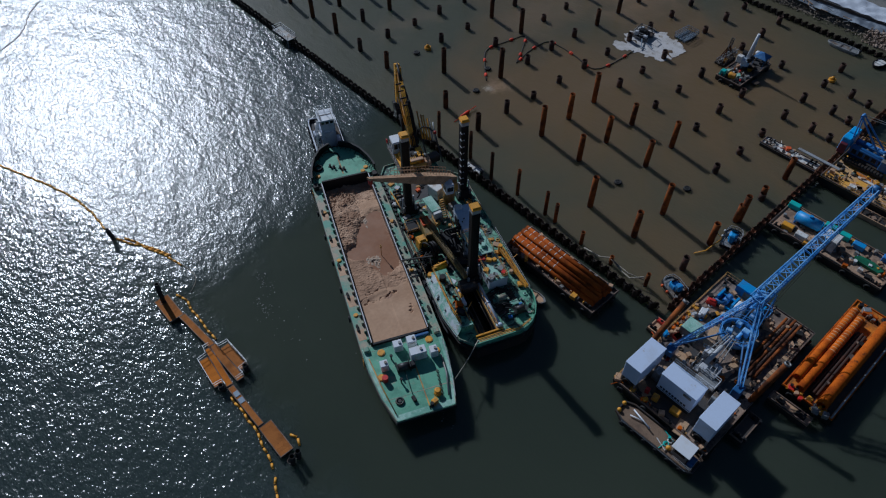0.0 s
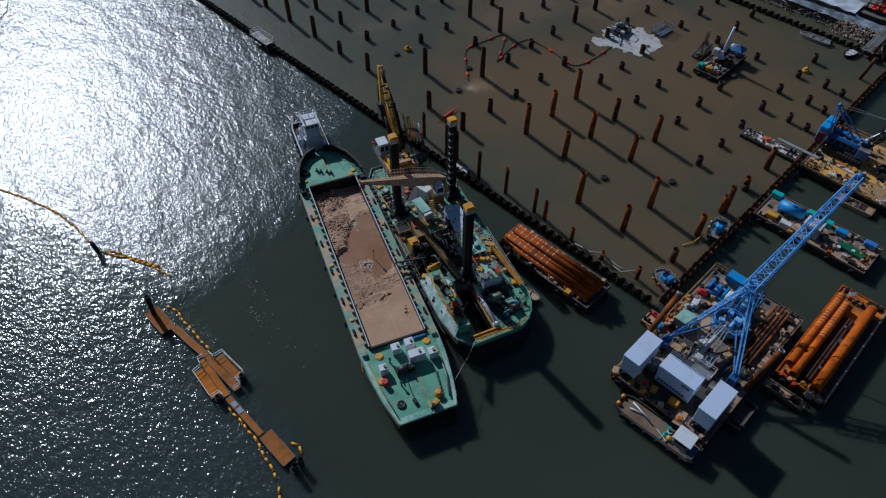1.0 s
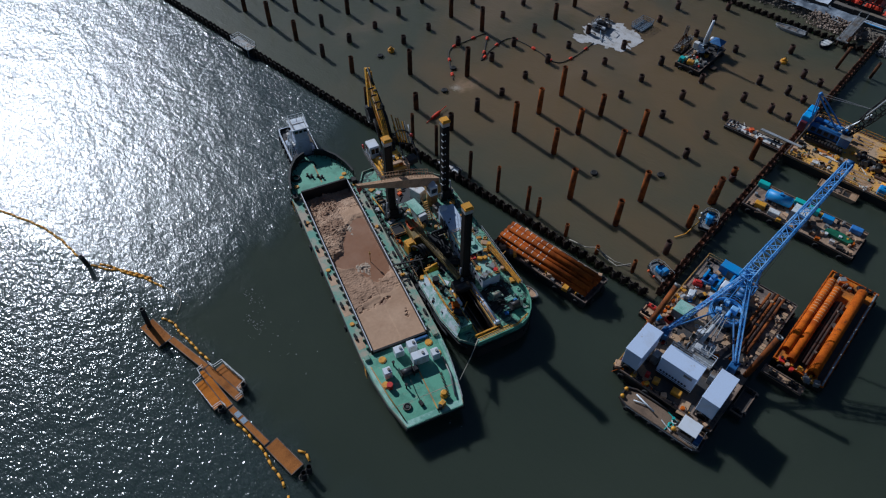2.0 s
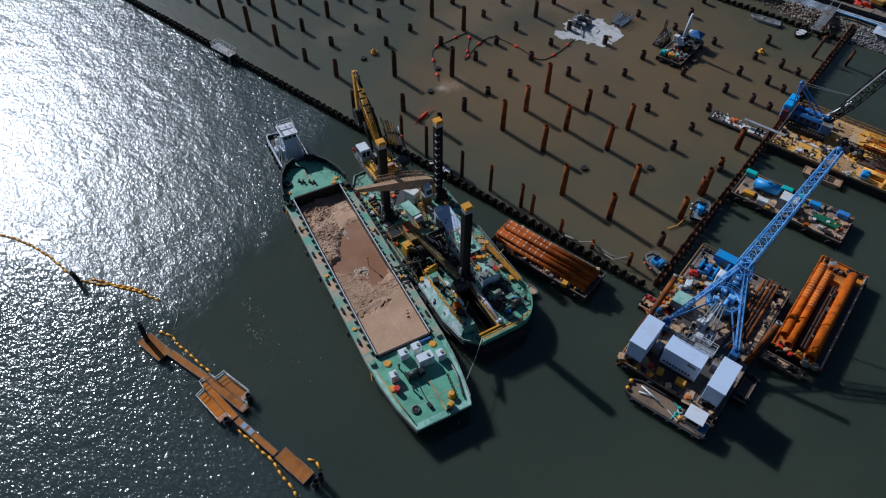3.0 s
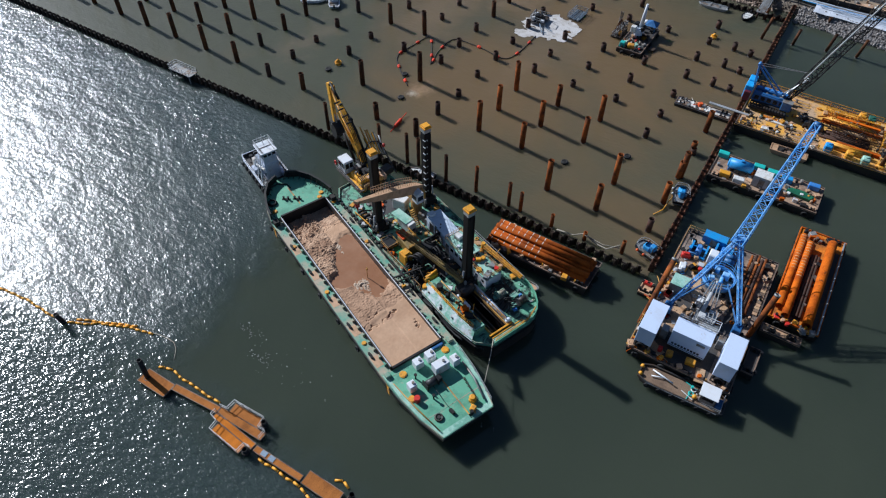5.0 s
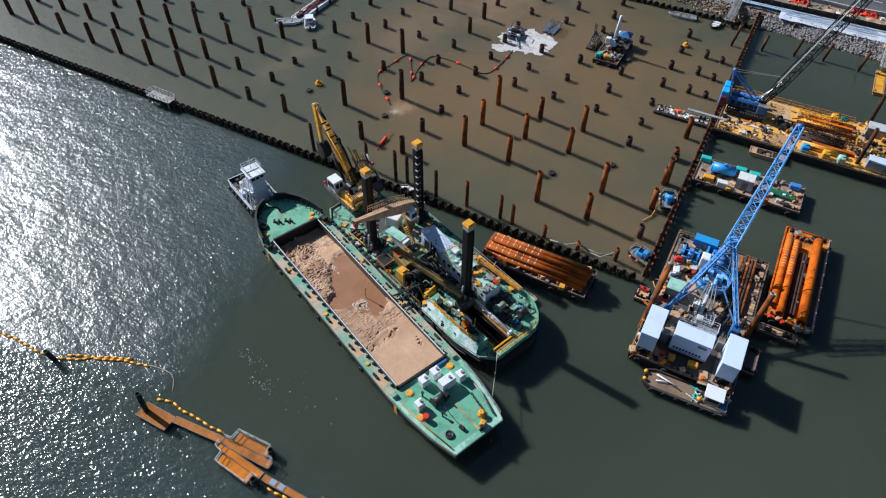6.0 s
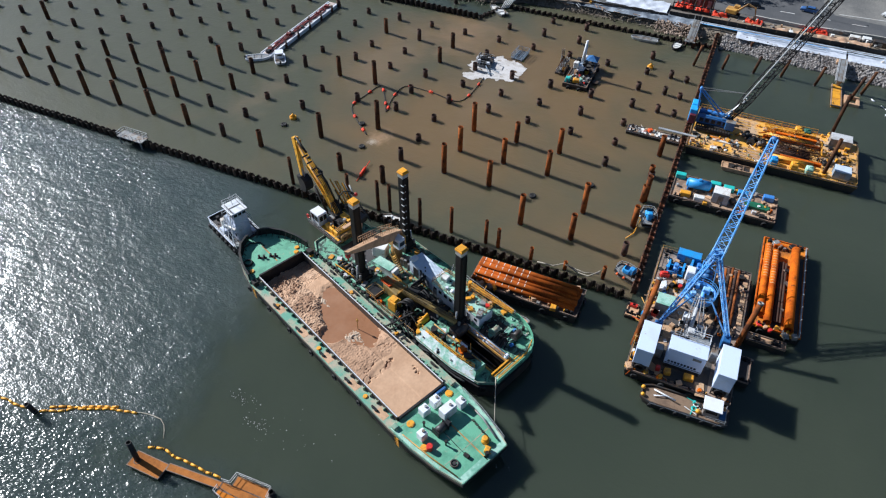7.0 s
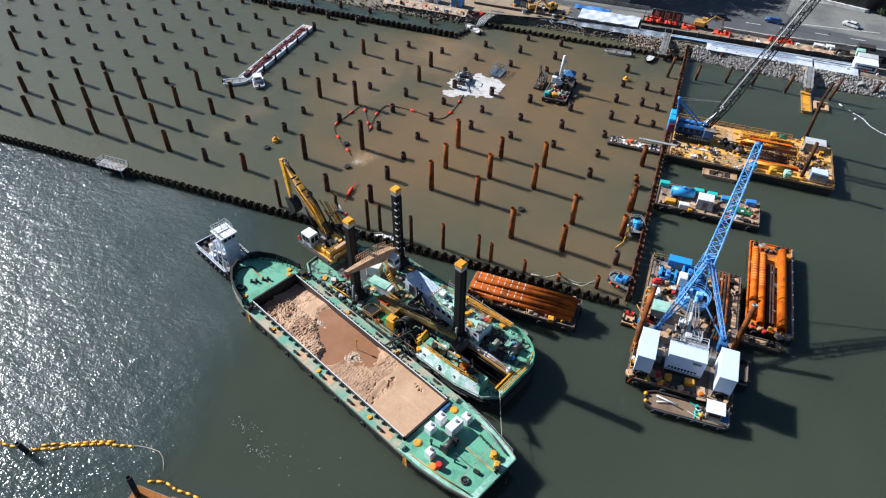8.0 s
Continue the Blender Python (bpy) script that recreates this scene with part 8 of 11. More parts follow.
for _k in range(22):
    tagged(put("deck_board", lambda bm: box(bm, 102.2 + 0.36 * (_k % 11), 102.5 + 0.36 * (_k % 11), -15.6 + random.uniform(-0.4, 0.4), -12.4 + random.uniform(-0.4, 0.4), 1.805, 1.9) if _k < 11 else box(bm, 91.8 + 0.36 * (_k % 11), 92.1 + 0.36 * (_k % 11), -19.4 + random.uniform(-0.4, 0.4), -14.6 + random.uniform(-0.4, 0.4), 1.805, 1.9), (PLY, TAN, YELLOW_WORN)[_k % 3], None), "tan timber board laid on the yellow barge", "board", "boards on the yellow barge")
tagged(put("lifting_frame", lambda bm: lattice(bm, (104.6, -28.6, 2.5), (104.2, -18.5, 2.5), 0.9, 0.9, 14, 0.07), YELLOW, None), "yellow lattice lifting frame on the barge", "frame")
for _x, _y, _m, _l in ((105.6, -25.2, YELLOW, "yellow tank on the barge"), (105.4, -26.9, mat("dark_green_tank_paint", (0.03, 0.13, 0.09), 0.5), "dark green tank on the barge"), (92.2, -25.2, YELLOW, "yellow box on the barge"), (92.4, -21.4, BLUE_LIGHT, "blue box on the barge"), (92.0, -28.0, GREEN_PALE, "pale green box on the barge")):
    tagged(put("tank_box", lambda bm: [cbox(bm, _x, _y, 1.8, 1.5, 1.4, 1.5, 3, 0.2), cyl(bm, (_x, _y, 3.3), (_x, _y, 3.5), 0.3, n=10)], _m, None), _l, "tank", "tanks on the yellow barge")
for _x, _y0, _y1 in ((101.2, -30.0, -18.6), (103.4, -29.0, -21.0), (95.2, -30.2, -22.4)):
    tagged(put("steel_girder", lambda bm: [box(bm, _x - 0.3, _x + 0.3, _y0, _y1, 1.85, 1.92), box(bm, _x - 0.05, _x + 0.05, _y0, _y1, 1.92, 2.4), box(bm, _x - 0.3, _x + 0.3, _y0, _y1, 2.4, 2.47)], ORANGE_RUST, None), "orange-rusted steel girder lying on the barge", "girder", "girders on the yellow barge")
tagged(put("edge_rail", lambda bm: railing(bm, [(107.1, -5.0, 1.8), (107.1, -29.0, 1.8)], 1.1, 0.05, 1.4), YELLOW, None), "yellow hand rail along the barge", "railing")
tagged(put("edge_rail", lambda bm: railing(bm, [(91.0, -4.8, 1.8), (91.0, -36.6, 1.8), (104.0, -36.7, 1.8)], 1.0, 0.04, 1.8), YELLOW_WORN, None), "worn yellow hand rail along the barge", "railing")
_yb = thing("yellow_barge_gear", pose(0, 0, 0), "winches, ropes and boxes over the yellow barge", "gear", kind="stuff")
clutter_parts(_yb, 91.2, 97.0, -20.0, -5.0, 1.8, [(9, BLACK_STEEL, "rope_coil"), (26, TAN, "timber_offcut"), (20, YELLOW, "box"), (14, GREY_STEEL, "fitting"), (8, GREEN_PALE, "box"), (10, WHITE_WORN, "crate"), (5, DARK_STEEL, "fitting")], 101)
clutter_parts(_yb, 97.0, 106.8, -36.0, -12.5, 1.8, [(16, BLACK_STEEL, "rope_coil"), (34, YELLOW, "box"), (20, GREY_STEEL, "fitting"), (16, RUSTY_DECK, "scrap"), (16, ORANGE_RUST, "scrap"), (18, TAN, "timber_offcut")], 102)
clutter_parts(_yb, 91.2, 107.0, -36.8, -30.0, 1.8, [(16, BLACK_STEEL, "rope_coil"), (14, YELLOW, "box"), (8, GREY_STEEL, "fitting"), (6, TAN, "timber_offcut")], 103)


# small open boats
def small_boat(x, y, rz, length, w, hull, inner, label, cabin=None, z=0.55, category="boat"):
    ob = thing("small_boat", pose(x, y, 0, 0, 0, rz), label, category)
    L, b = length / 2, w / 2
    out = [(-b * 0.85, -L), (b * 0.85, -L), (b, -L * 0.6), (b, L * 0.35), (b * 0.6, L * 0.8), (0.12, L), (-0.12, L), (-b * 0.6, L * 0.8), (-b, L * 0.35), (-b, -L * 0.6)]
    put("hull", lambda bm: prism(bm, out, -0.3, z, 0.18), hull, ob)
    put("gunwale", lambda bm: fence_wall(bm, out, z - 0.05, z + 0.22, 0.14, True), hull, ob)
    put("floor", lambda bm: prism(bm, [(px * 0.84, py * 0.9) for px, py in out], z, z + 0.03), inner, ob)
    put("thwart", lambda bm: [box(bm, -b * 0.85, b * 0.85, -L * 0.45, -L * 0.45 + 0.3, z + 0.1, z + 0.2), box(bm, -b * 0.8, b * 0.8, L * 0.15, L * 0.15 + 0.3, z + 0.1, z + 0.2)], inner, ob)
    put("outboard", lambda bm: [cbox(bm, 0, -L - 0.15, z - 0.1, 0.4, 0.5, 0.8, 0, 0.1)], BLACK_STEEL, ob)
    if cabin:
        c = put("cabin", lambda bm: cbox(bm, 0, 0.1 * L, z, w * 0.72, length * 0.3, 1.4, 0, 0.08), cabin, ob)
        put("roof", lambda bm: cbox(bm, 0, 0.1 * L, z + 1.4, w * 0.8, length * 0.36, 0.08, 0, 0.02), WHITE, c)
        window_row(c, [(-w * 0.36 - 0.02, 0.1 * L, z + 0.95)], (-1, 0, 0), length * 0.24, 0.5)
        window_row(c, [(0, 0.1 * L - length * 0.15 - 0.02, z + 0.95)], (0, -1, 0), w * 0.5, 0.5)
    return ob


def punt(x, y, rz, length, w):
    ob = thing("punt", pose(x, y, 0, 0, 0, rz), "tan square-ended steel punt with a dark floor", "boat")
    L, b = length / 2, w / 2
    def shell(bm):
        v = box(bm, -b, b, -L, L, -0.3, 0.62)
        for k in range(4):
            v[k].co.y *= 0.82
    put("hull", shell, TAN, ob)
    put("gunwale", lambda bm: fence_wall(bm, [(-b, -L), (b, -L), (b, L), (-b, L)], 0.6, 0.9, 0.14, True), TAN, ob)
    put("floor", lambda bm: box(bm, -b * 0.86, b * 0.86, -L * 0.68, L * 0.6, 0.62, 0.64), DARK_STEEL, ob, "dark wet floor")
    for y0 in (-L * 0.95, L * 0.62):
        put("end_deck", lambda bm: box(bm, -b * 0.92, b * 0.92, y0, y0 + L * 0.3, 0.7, 0.8), TAN, ob)
    put("thwart", lambda bm: [box(bm, -b * 0.9, b * 0.9, q * L, q * L + 0.25, 0.72, 0.8) for q in (-0.3, 0.15)], TIMBER, ob)
    clutter_parts(ob, -b * 0.6, b * 0.6, -L * 0.6, L * 0.5, 0.64, [(3, BLACK_STEEL, "rope_coil"), (2, RUSTY_DECK, "box")], 131)
    return ob


punt(89.6, -15.5, 2, 6.6, 2.0)


def pusher_boat(x, y, rz, length, w, shell, label, fender):
    ob = thing("pusher_boat", pose(x, y, 0, 0, 0, rz), label, "boat", "pusher boats at the side wall")
    L, b = length / 2, w / 2
    out = [(-b * 0.9, -L), (b * 0.9, -L), (b, -L * 0.7), (b, L * 0.5), (b * 0.7, L * 0.92), (0.3, L), (-0.3, L), (-b * 0.7, L * 0.92), (-b, L * 0.5), (-b, -L * 0.7)]
    put("hull", lambda bm: prism(bm, out, -0.4, 0.75, 0.14), GALV, ob, "pale grey hull")
    put("deck", lambda bm: prism(bm, [(px * 0.88, py * 0.92) for px, py in out], 0.75, 0.79), GREY_STEEL, ob)
    put("rubbing_band", lambda bm: fence_wall(bm, out, 0.5, 0.95, 0.16, True), BLACK_STEEL, ob)
    put("rail", lambda bm: railing(bm, [(px * 0.95, py * 0.96, 0.8) for px, py in out[2:-1]], 0.9, 0.04, 0.9), GALV, ob)
    c = put("console", lambda bm: [cbox(bm, 0, 0.1 * L, 0.79, w * 0.5, length * 0.34, 1.1, 0, 0.25), cbox(bm, 0, -0.32 * L, 0.79, w * 0.36, length * 0.22, 1.7, 0, 0.2)], shell, ob, "blue console and engine cover")
    put("wind_screen", lambda bm: cbox(bm, 0, 0.24 * L, 1.89, w * 0.42, 0.06, 0.5), GLASS, c)
    put("arch", lambda bm: [tube(bm, [(-b * 0.7, -0.55 * L, 0.8), (-b * 0.6, -0.5 * L, 2.3), (b * 0.6, -0.5 * L, 2.3), (b * 0.7, -0.55 * L, 0.8)], 0.06)], BLACK_STEEL, ob)
    for q in range(4):
        put("fender", lambda bm: ball(bm, ((-1) ** q * (b + 0.1), L * (0.55 - 0.6 * (q // 2)), 0.75), 0.24, 1.2), fender, ob)
    clutter_parts(ob, -b * 0.6, b * 0.6, -L * 0.9, L * 0.8, 0.79, [(4, BLACK_STEEL, "rope_coil"), (2, WHITE_WORN, "crate")], int(x))
    return ob


pusher_boat(67.0, -2.0, -75, 4.6, 2.8, BLUE_LIGHT, "small grey pusher boat with a sky blue console", GALV)
pusher_boat(51.2, -1.8, -20, 4.4, 2.7, BLUE_LIGHT, "small blue pusher boat with orange fenders", ORANGE)
small_boat(33.6, 12.3, -165, 4.6, 2.0, GREY_STEEL, TAN, "grey aluminium punt tied beside the dredger")
small_boat(46.9, 40.8, 8, 5.6, 1.9, GREY_STEEL, WHITE_WORN, "white open boat behind the sheet pile wall")
deck_barge("tan_raft", 42.0, 44.8, -5.3, -3.4, 0.7, TAN, "small tan work raft by the crane barge", tyres=False, coaming=TAN)
tagged(put("red_crate", lambda bm: [cbox(bm, 44.2, -4.3, 0.7, 0.5, 1.2, 0.5, 0, 0.05), cbox(bm, 44.2, -4.3, 1.2, 0.54, 1.24, 0.06, 0, 0.02)], RED, None), "red tool crate on the tan raft", "crate")

# the brown floating walkway
def walkway_piece(cx, cy, w, length, rz, material, label):
    ob = thing("pontoon", pose(cx, cy, 0, 0, 0, rz), label, "pontoon", "pontoons of the floating walkway")
    a, b = w / 2, length / 2
    put("float", lambda bm: box(bm, -a + 0.06, a - 0.06, -b + 0.08, b - 0.08, -0.4, 0.55), BLACK_STEEL, ob, "black float")
    n = max(2, round(2 * b / 0.6))
    plank = mesh_of("deck_plank", lambda bm: box(bm, -a, a, -b / n + 0.004, b / n - 0.004, 0, 0.08), material)
    for k in range(n):
        piece("deck_plank", plank, ob, pose(0, -b + (k + 0.5) * 2 * b / n, 0.58, 0, 0, 0))
    put("edge_beam", lambda bm: fence_wall(bm, [(-a, -b), (a, -b), (a, b), (-a, b)], 0.45, 0.68, 0.1, True), RUSTY_DECK, ob)
    return ob


walkway_piece(-9.75, 48.0, 2.2, 5.1, 1, PONTOON, "wide brown end pontoon with a leaning black pile")
walkway_piece(-8.5, 41.4, 0.95, 8.0, 5.2, PONTOON, "narrow brown walkway pontoon")
walkway_piece(-8.0, 33.6, 1.1, 7.8, 2, PONTOON, "narrow brown walkway pontoon beside a wide bay")
walkway_piece(-6.72, 33.6, 1.4, 5.1, 3, PONTOON, "wide brown pontoon bay with pale hand rails")
walkway_piece(-9.2, 33.65, 0.9, 7.6, -5, PONTOON_ORANGE, "narrow orange-brown walkway pontoon with pale hand rails")
walkway_piece(-10.42, 33.5, 1.4, 5.3, -4.6, PONTOON_ORANGE, "wide orange-brown pontoon bay with pale hand rails")
walkway_piece(-9.52, 25.6, 0.85, 7.8, 1, PONTOON, "narrow brown walkway pontoon with blue mats")
walkway_piece(-9.0, 18.7, 1.9, 5.4, 0, PONTOON, "wide brown end pontoon beside black piles")
for _p in ([(-7.65, 37.5), (-7.5, 36.3), (-6.1, 36.2), (-5.85, 31.1), (-7.3, 30.9), (-7.2, 29.8), (-8.4, 29.8)], [(-8.45, 37.5), (-9.35, 37.5), (-9.6, 36.2), (-10.95, 36.1), (-11.35, 30.9), (-10.05, 30.8), (-9.95, 29.9)]):
    tagged(put("hand_rail", lambda bm: railing(bm, [(x, y, 0.66) for x, y in _p], 1.0, 0.04, 1.4), GALV, None), "pale steel hand rail round a pontoon bay", "railing", "hand rails of the walkway")
for _k in range(2):
    tagged(put("floor_mat", lambda bm: box(bm, -9.88, -9.16, 26.2 + _k * 1.3, 27.1 + _k * 1.3, 0.665, 0.72), MESH_GREY, None), "blue-grey mat laid on the walkway", "mat", "blue mats on the walkway")
for _x, _y, _tx, _ty, _h, _l in ((-9.9, 49.6, 0.4, 0.3, 4.6, "black mooring pile through the end pontoon"), (-9.2, 14.7, 0.2, -0.3, 2.2, "black mooring pile at the walkway's end"), (-8.2, 14.8, 0.2, -0.2, 2.0, "black mooring pile at the walkway's end"), (-6.4, 30.7, 0, 0, 1.5, "short black mooring pile"), (-10.6, 30.2, 0, 0, 1.4, "short black mooring pile"), (-9.9, 68.2, -0.3, 0.2, 2.4, "dark leaning dolphin pile holding the boom")):
    _p = thing("mooring_pile", pose(_x, _y, 0), _l, "pile", "mooring piles")
    put("shaft", lambda bm: pipe(bm, (0, 0, -1.0), (_tx, _ty, _h), 0.36, 0.05, 14), BLACK_STEEL, _p)
    put("pile_guide", lambda bm: torus(bm, (0, 0, 0.62), (0, 0, 1), 0.46, 0.07, 14, 5), DARK_STEEL, _p)


# floating booms of sausage floats
def smooth_line(pts, step):
    """Points at even steps along a soft curve through pts."""
    out = []
    n = len(pts)
    for k in range(n - 1):
        p0, p1, p2, p3 = (Vector((*pts[max(0, min(n - 1, q))], 0)) for q in (k - 1, k, k + 1, k + 2))
        m = max(2, int((p2 - p1).length / 0.25))
        for s in range(m):
            t = s / m
            out.append(0.5 * ((2 * p1) + (p2 - p0) * t + (2 * p0 - 5 * p1 + 4 * p2 - p3) * t * t + (3 * p1 - p0 - 3 * p2 + p3) * t ** 3))
    out.append(Vector((*pts[-1], 0)))
    res, acc = [out[0]], 0.0
    for a, b in zip(out[:-1], out[1:]):
        acc += (b - a).length
        if acc >= step:
            res.append(b)
            acc = 0.0
    return res


FLOAT_MESH = {}


def float_boom(pts, material, label, step=1.0, r=0.155, line=BLACK_STEEL, wander=0.17):
    ob = thing("floating_boom", pose(*pts[0], 0), label, "boom")
    o = Vector((*pts[0], 0))
    line_pts = smooth_line(pts, step)
    line_pts = [p + Vector((random.uniform(-wander, wander), random.uniform(-wander, wander), 0)) for p in line_pts]
    put("tension_line", lambda bm: tube(bm, [p - o + Vector((0, 0, 0.06)) for p in line_pts], 0.07, 5), line, ob)
    if material:
        key = (material.name, r)
        if key not in FLOAT_MESH:
            FLOAT_MESH[key] = mesh_of("boom_float", lambda bm: [cyl(bm, (-0.45, 0, 0), (0.45, 0, 0), r, n=10), cyl(bm, (0.45, 0, 0), (0.49, 0, 0), r, r * 0.8, n=10), cyl(bm, (-0.49, 0, 0), (-0.45, 0, 0), r * 0.8, r, n=10)], material)
        for a, b in zip(line_pts[:-1], line_pts[1:]):
            d = b - a
            if d.length < 0.5:
                continue
            c = (a + b) / 2 - o
            m = Matrix.Translation((c.x, c.y, 0.1)) @ pose(0, 0, 0, 0, 0, math.degrees(math.atan2(d.y, d.x))) @ Matrix.Diagonal((min(1.1, d.length / 1.2), 1.1, 1, 1))
            piece("boom_float", FLOAT_MESH[key], ob, m)
    return ob


float_boom([(-18.6, 101.5), (-13.6, 89.9), (-10.7, 80.5), (-10.2, 74.0), (-9.9, 69.2)], YELLOW_LIGHT, "yellow float boom running out into the glitter")
float_boom([(-9.5, 67.8), (-8.2, 65.0), (-6.9, 63.2)], YELLOW_LIGHT, "short yellow float boom at the dolphin pile")
float_boom([(-6.9, 63.2), (-5.6, 60.2), (-4.7, 57.4), (-4.3, 54.6)], YELLOW_LIGHT, "yellow float boom beside the dolphin pile")
float_boom([(-8.6, 67.2), (-7.6, 65.2), (-6.5, 62.6), (-5.2, 60.0), (-4.3, 57.2)], YELLOW_LIGHT, "second yellow float boom lying against the first", 1.0)
float_boom([(-4.7, 57.0), (-3.8, 54.0), (-3.5, 52.0), (-4.6, 50.0), (-6.4, 48.8)], None, "pale slack boom line curling to the walkway", line=ROPE)
float_boom([(-7.7, 50.2), (-7.0, 47.6), (-7.3, 44.0), (-7.2, 41.0), (-7.0, 38.2)], YELLOW_LIGHT, "yellow float boom along the walkway", 1.05)
float_boom([(-10.3, 28.6), (-10.3, 25.0), (-10.5, 21.0), (-11.2, 16.9), (-11.9, 14.6)], YELLOW_LIGHT, "yellow float boom along the walkway's far side", 1.05)
float_boom([(-7.3, 18.3), (-6.8, 16.6), (-7.6, 15.2)], YELLOW_LIGHT, "short yellow float boom round the end pontoon", 1.1)
float_boom([(-11.9, 14.6), (-12.3, 13.6), (-13.2, 12.0), (-14.8, 6.0), (-16.0, -2.0)], YELLOW_LIGHT, "yellow float boom leading away from the walkway", 1.05)
float_boom([(-30.0, 132.0), (-5.0, 141.3), (1.8, 146.4), (5.8, 153.2), (11.0, 160.0), (14.0, 172.0)], None, "dark far boom line on the glittering water")
float_boom([(130.7, -40.5), (128.9, -42.0)], WHITE, "white float boom near the shore", 1.2, 0.14)
float_boom([(128.6, -42.5), (125.8, -45.1), (122.0, -47.2), (119.8, -50.0), (116.0, -56.0)], WHITE, "thin white float boom near the shore", 1.0, 0.08)

# the basin: dredge pipeline on red floats, pump pontoon and its foam
def pipeline(pts):
    ob = thing("dredge_pipeline", pose(*pts[0], 0), "black floating pipeline with red floats zigzagging over the basin", "pipeline")
    o = Vector((*pts[0], 0))
    ln = smooth_line(pts, 1.0)
    put("hose", lambda bm: tube(bm, [p - o + Vector((0, 0, 0.12)) for p in ln], 0.12, 7), RUBBER, ob)
    fl = mesh_of("red_float", lambda bm: [cyl(bm, (-0.3, 0, 0), (0.3, 0, 0), 0.36, n=12), cyl(bm, (0.3, 0, 0), (0.55, 0, 0), 0.36, 0.16, n=12), cyl(bm, (-0.55, 0, 0), (-0.3, 0, 0), 0.16, 0.36, n=12)], NETTING)
    for k in range(2, len(ln) - 1, 5):
        d = ln[k + 1] - ln[k - 1]
        piece("red_float", fl, ob, Matrix.Translation(ln[k] - o + Vector((0, 0, 0.15))) @ pose(0, 0, 0, 0, 0, math.degrees(math.atan2(d.y, d.x))))
    return ob


pipeline([(68.8, 58.5), (72.8, 63.2), (77.2, 67.0), (83.0, 66.4), (87.6, 65.2), (83.0, 61.6), (78.3, 58.8), (83.5, 60.2), (89.6, 60.2), (90.4, 57.0), (90.0, 52.0), (89.1, 46.2), (93.5, 44.6), (101.5, 44.6)])
tagged(put("spar_buoy", lambda bm: [cyl(bm, (54.2, 52.8, 0.1), (60.6, 53.3, 0.5), 0.08, n=7), cyl(bm, (56.2, 52.95, 0.22), (58.2, 53.1, 0.36), 0.34, n=12), cyl(bm, (58.2, 53.1, 0.36), (58.7, 53.15, 0.39), 0.34, 0.12, n=12), cyl(bm, (55.7, 52.9, 0.2), (56.2, 52.95, 0.22), 0.12, 0.34, n=12)], NETTING, None), "red spar buoy lying over in the basin", "buoy")


def foam_patch(bm, cx, cy, rx, ry, seed, n=44, h=0.16):
    r = random.Random(seed)
    ph = [r.uniform(0, 6.28) for _ in range(4)]
    pts = []
    for k in range(n):
        w = 2 * math.pi * k / n
        q = 1 + 0.16 * math.sin(2 * w + ph[0]) + 0.13 * math.sin(3 * w + ph[1]) + 0.07 * math.sin(7 * w + ph[2]) + 0.05 * math.sin(11 * w + ph[3])
        pts.append((cx + rx * q * math.cos(w), cy + ry * q * math.sin(w)))
    prism(bm, pts, -0.1, h)


def froth(bm):
    foam_patch(bm, 107.0, 43.2, 3.8, 5.2, 3, 60, 0.06)
    r = random.Random(29)
    for k in range(46):
        w = r.uniform(0, 6.283)
        q = r.uniform(0.85, 1.12)
        foam_patch(bm, 107.0 + 4.6 * q * math.cos(w), 43.2 + 5.6 * q * math.sin(w), r.uniform(0.3, 1.5), r.uniform(0.3, 1.7), 100 + k, 16, 0.05 + 0.0008 * k)
    foam_patch(bm, 101.4, 47.4, 1.7, 2.6, 12, 40, 0.045)


tagged(put("froth_sheet", froth, FOAM, None), "pale sheet of froth round the pump pontoon", "foam", kind="stuff")


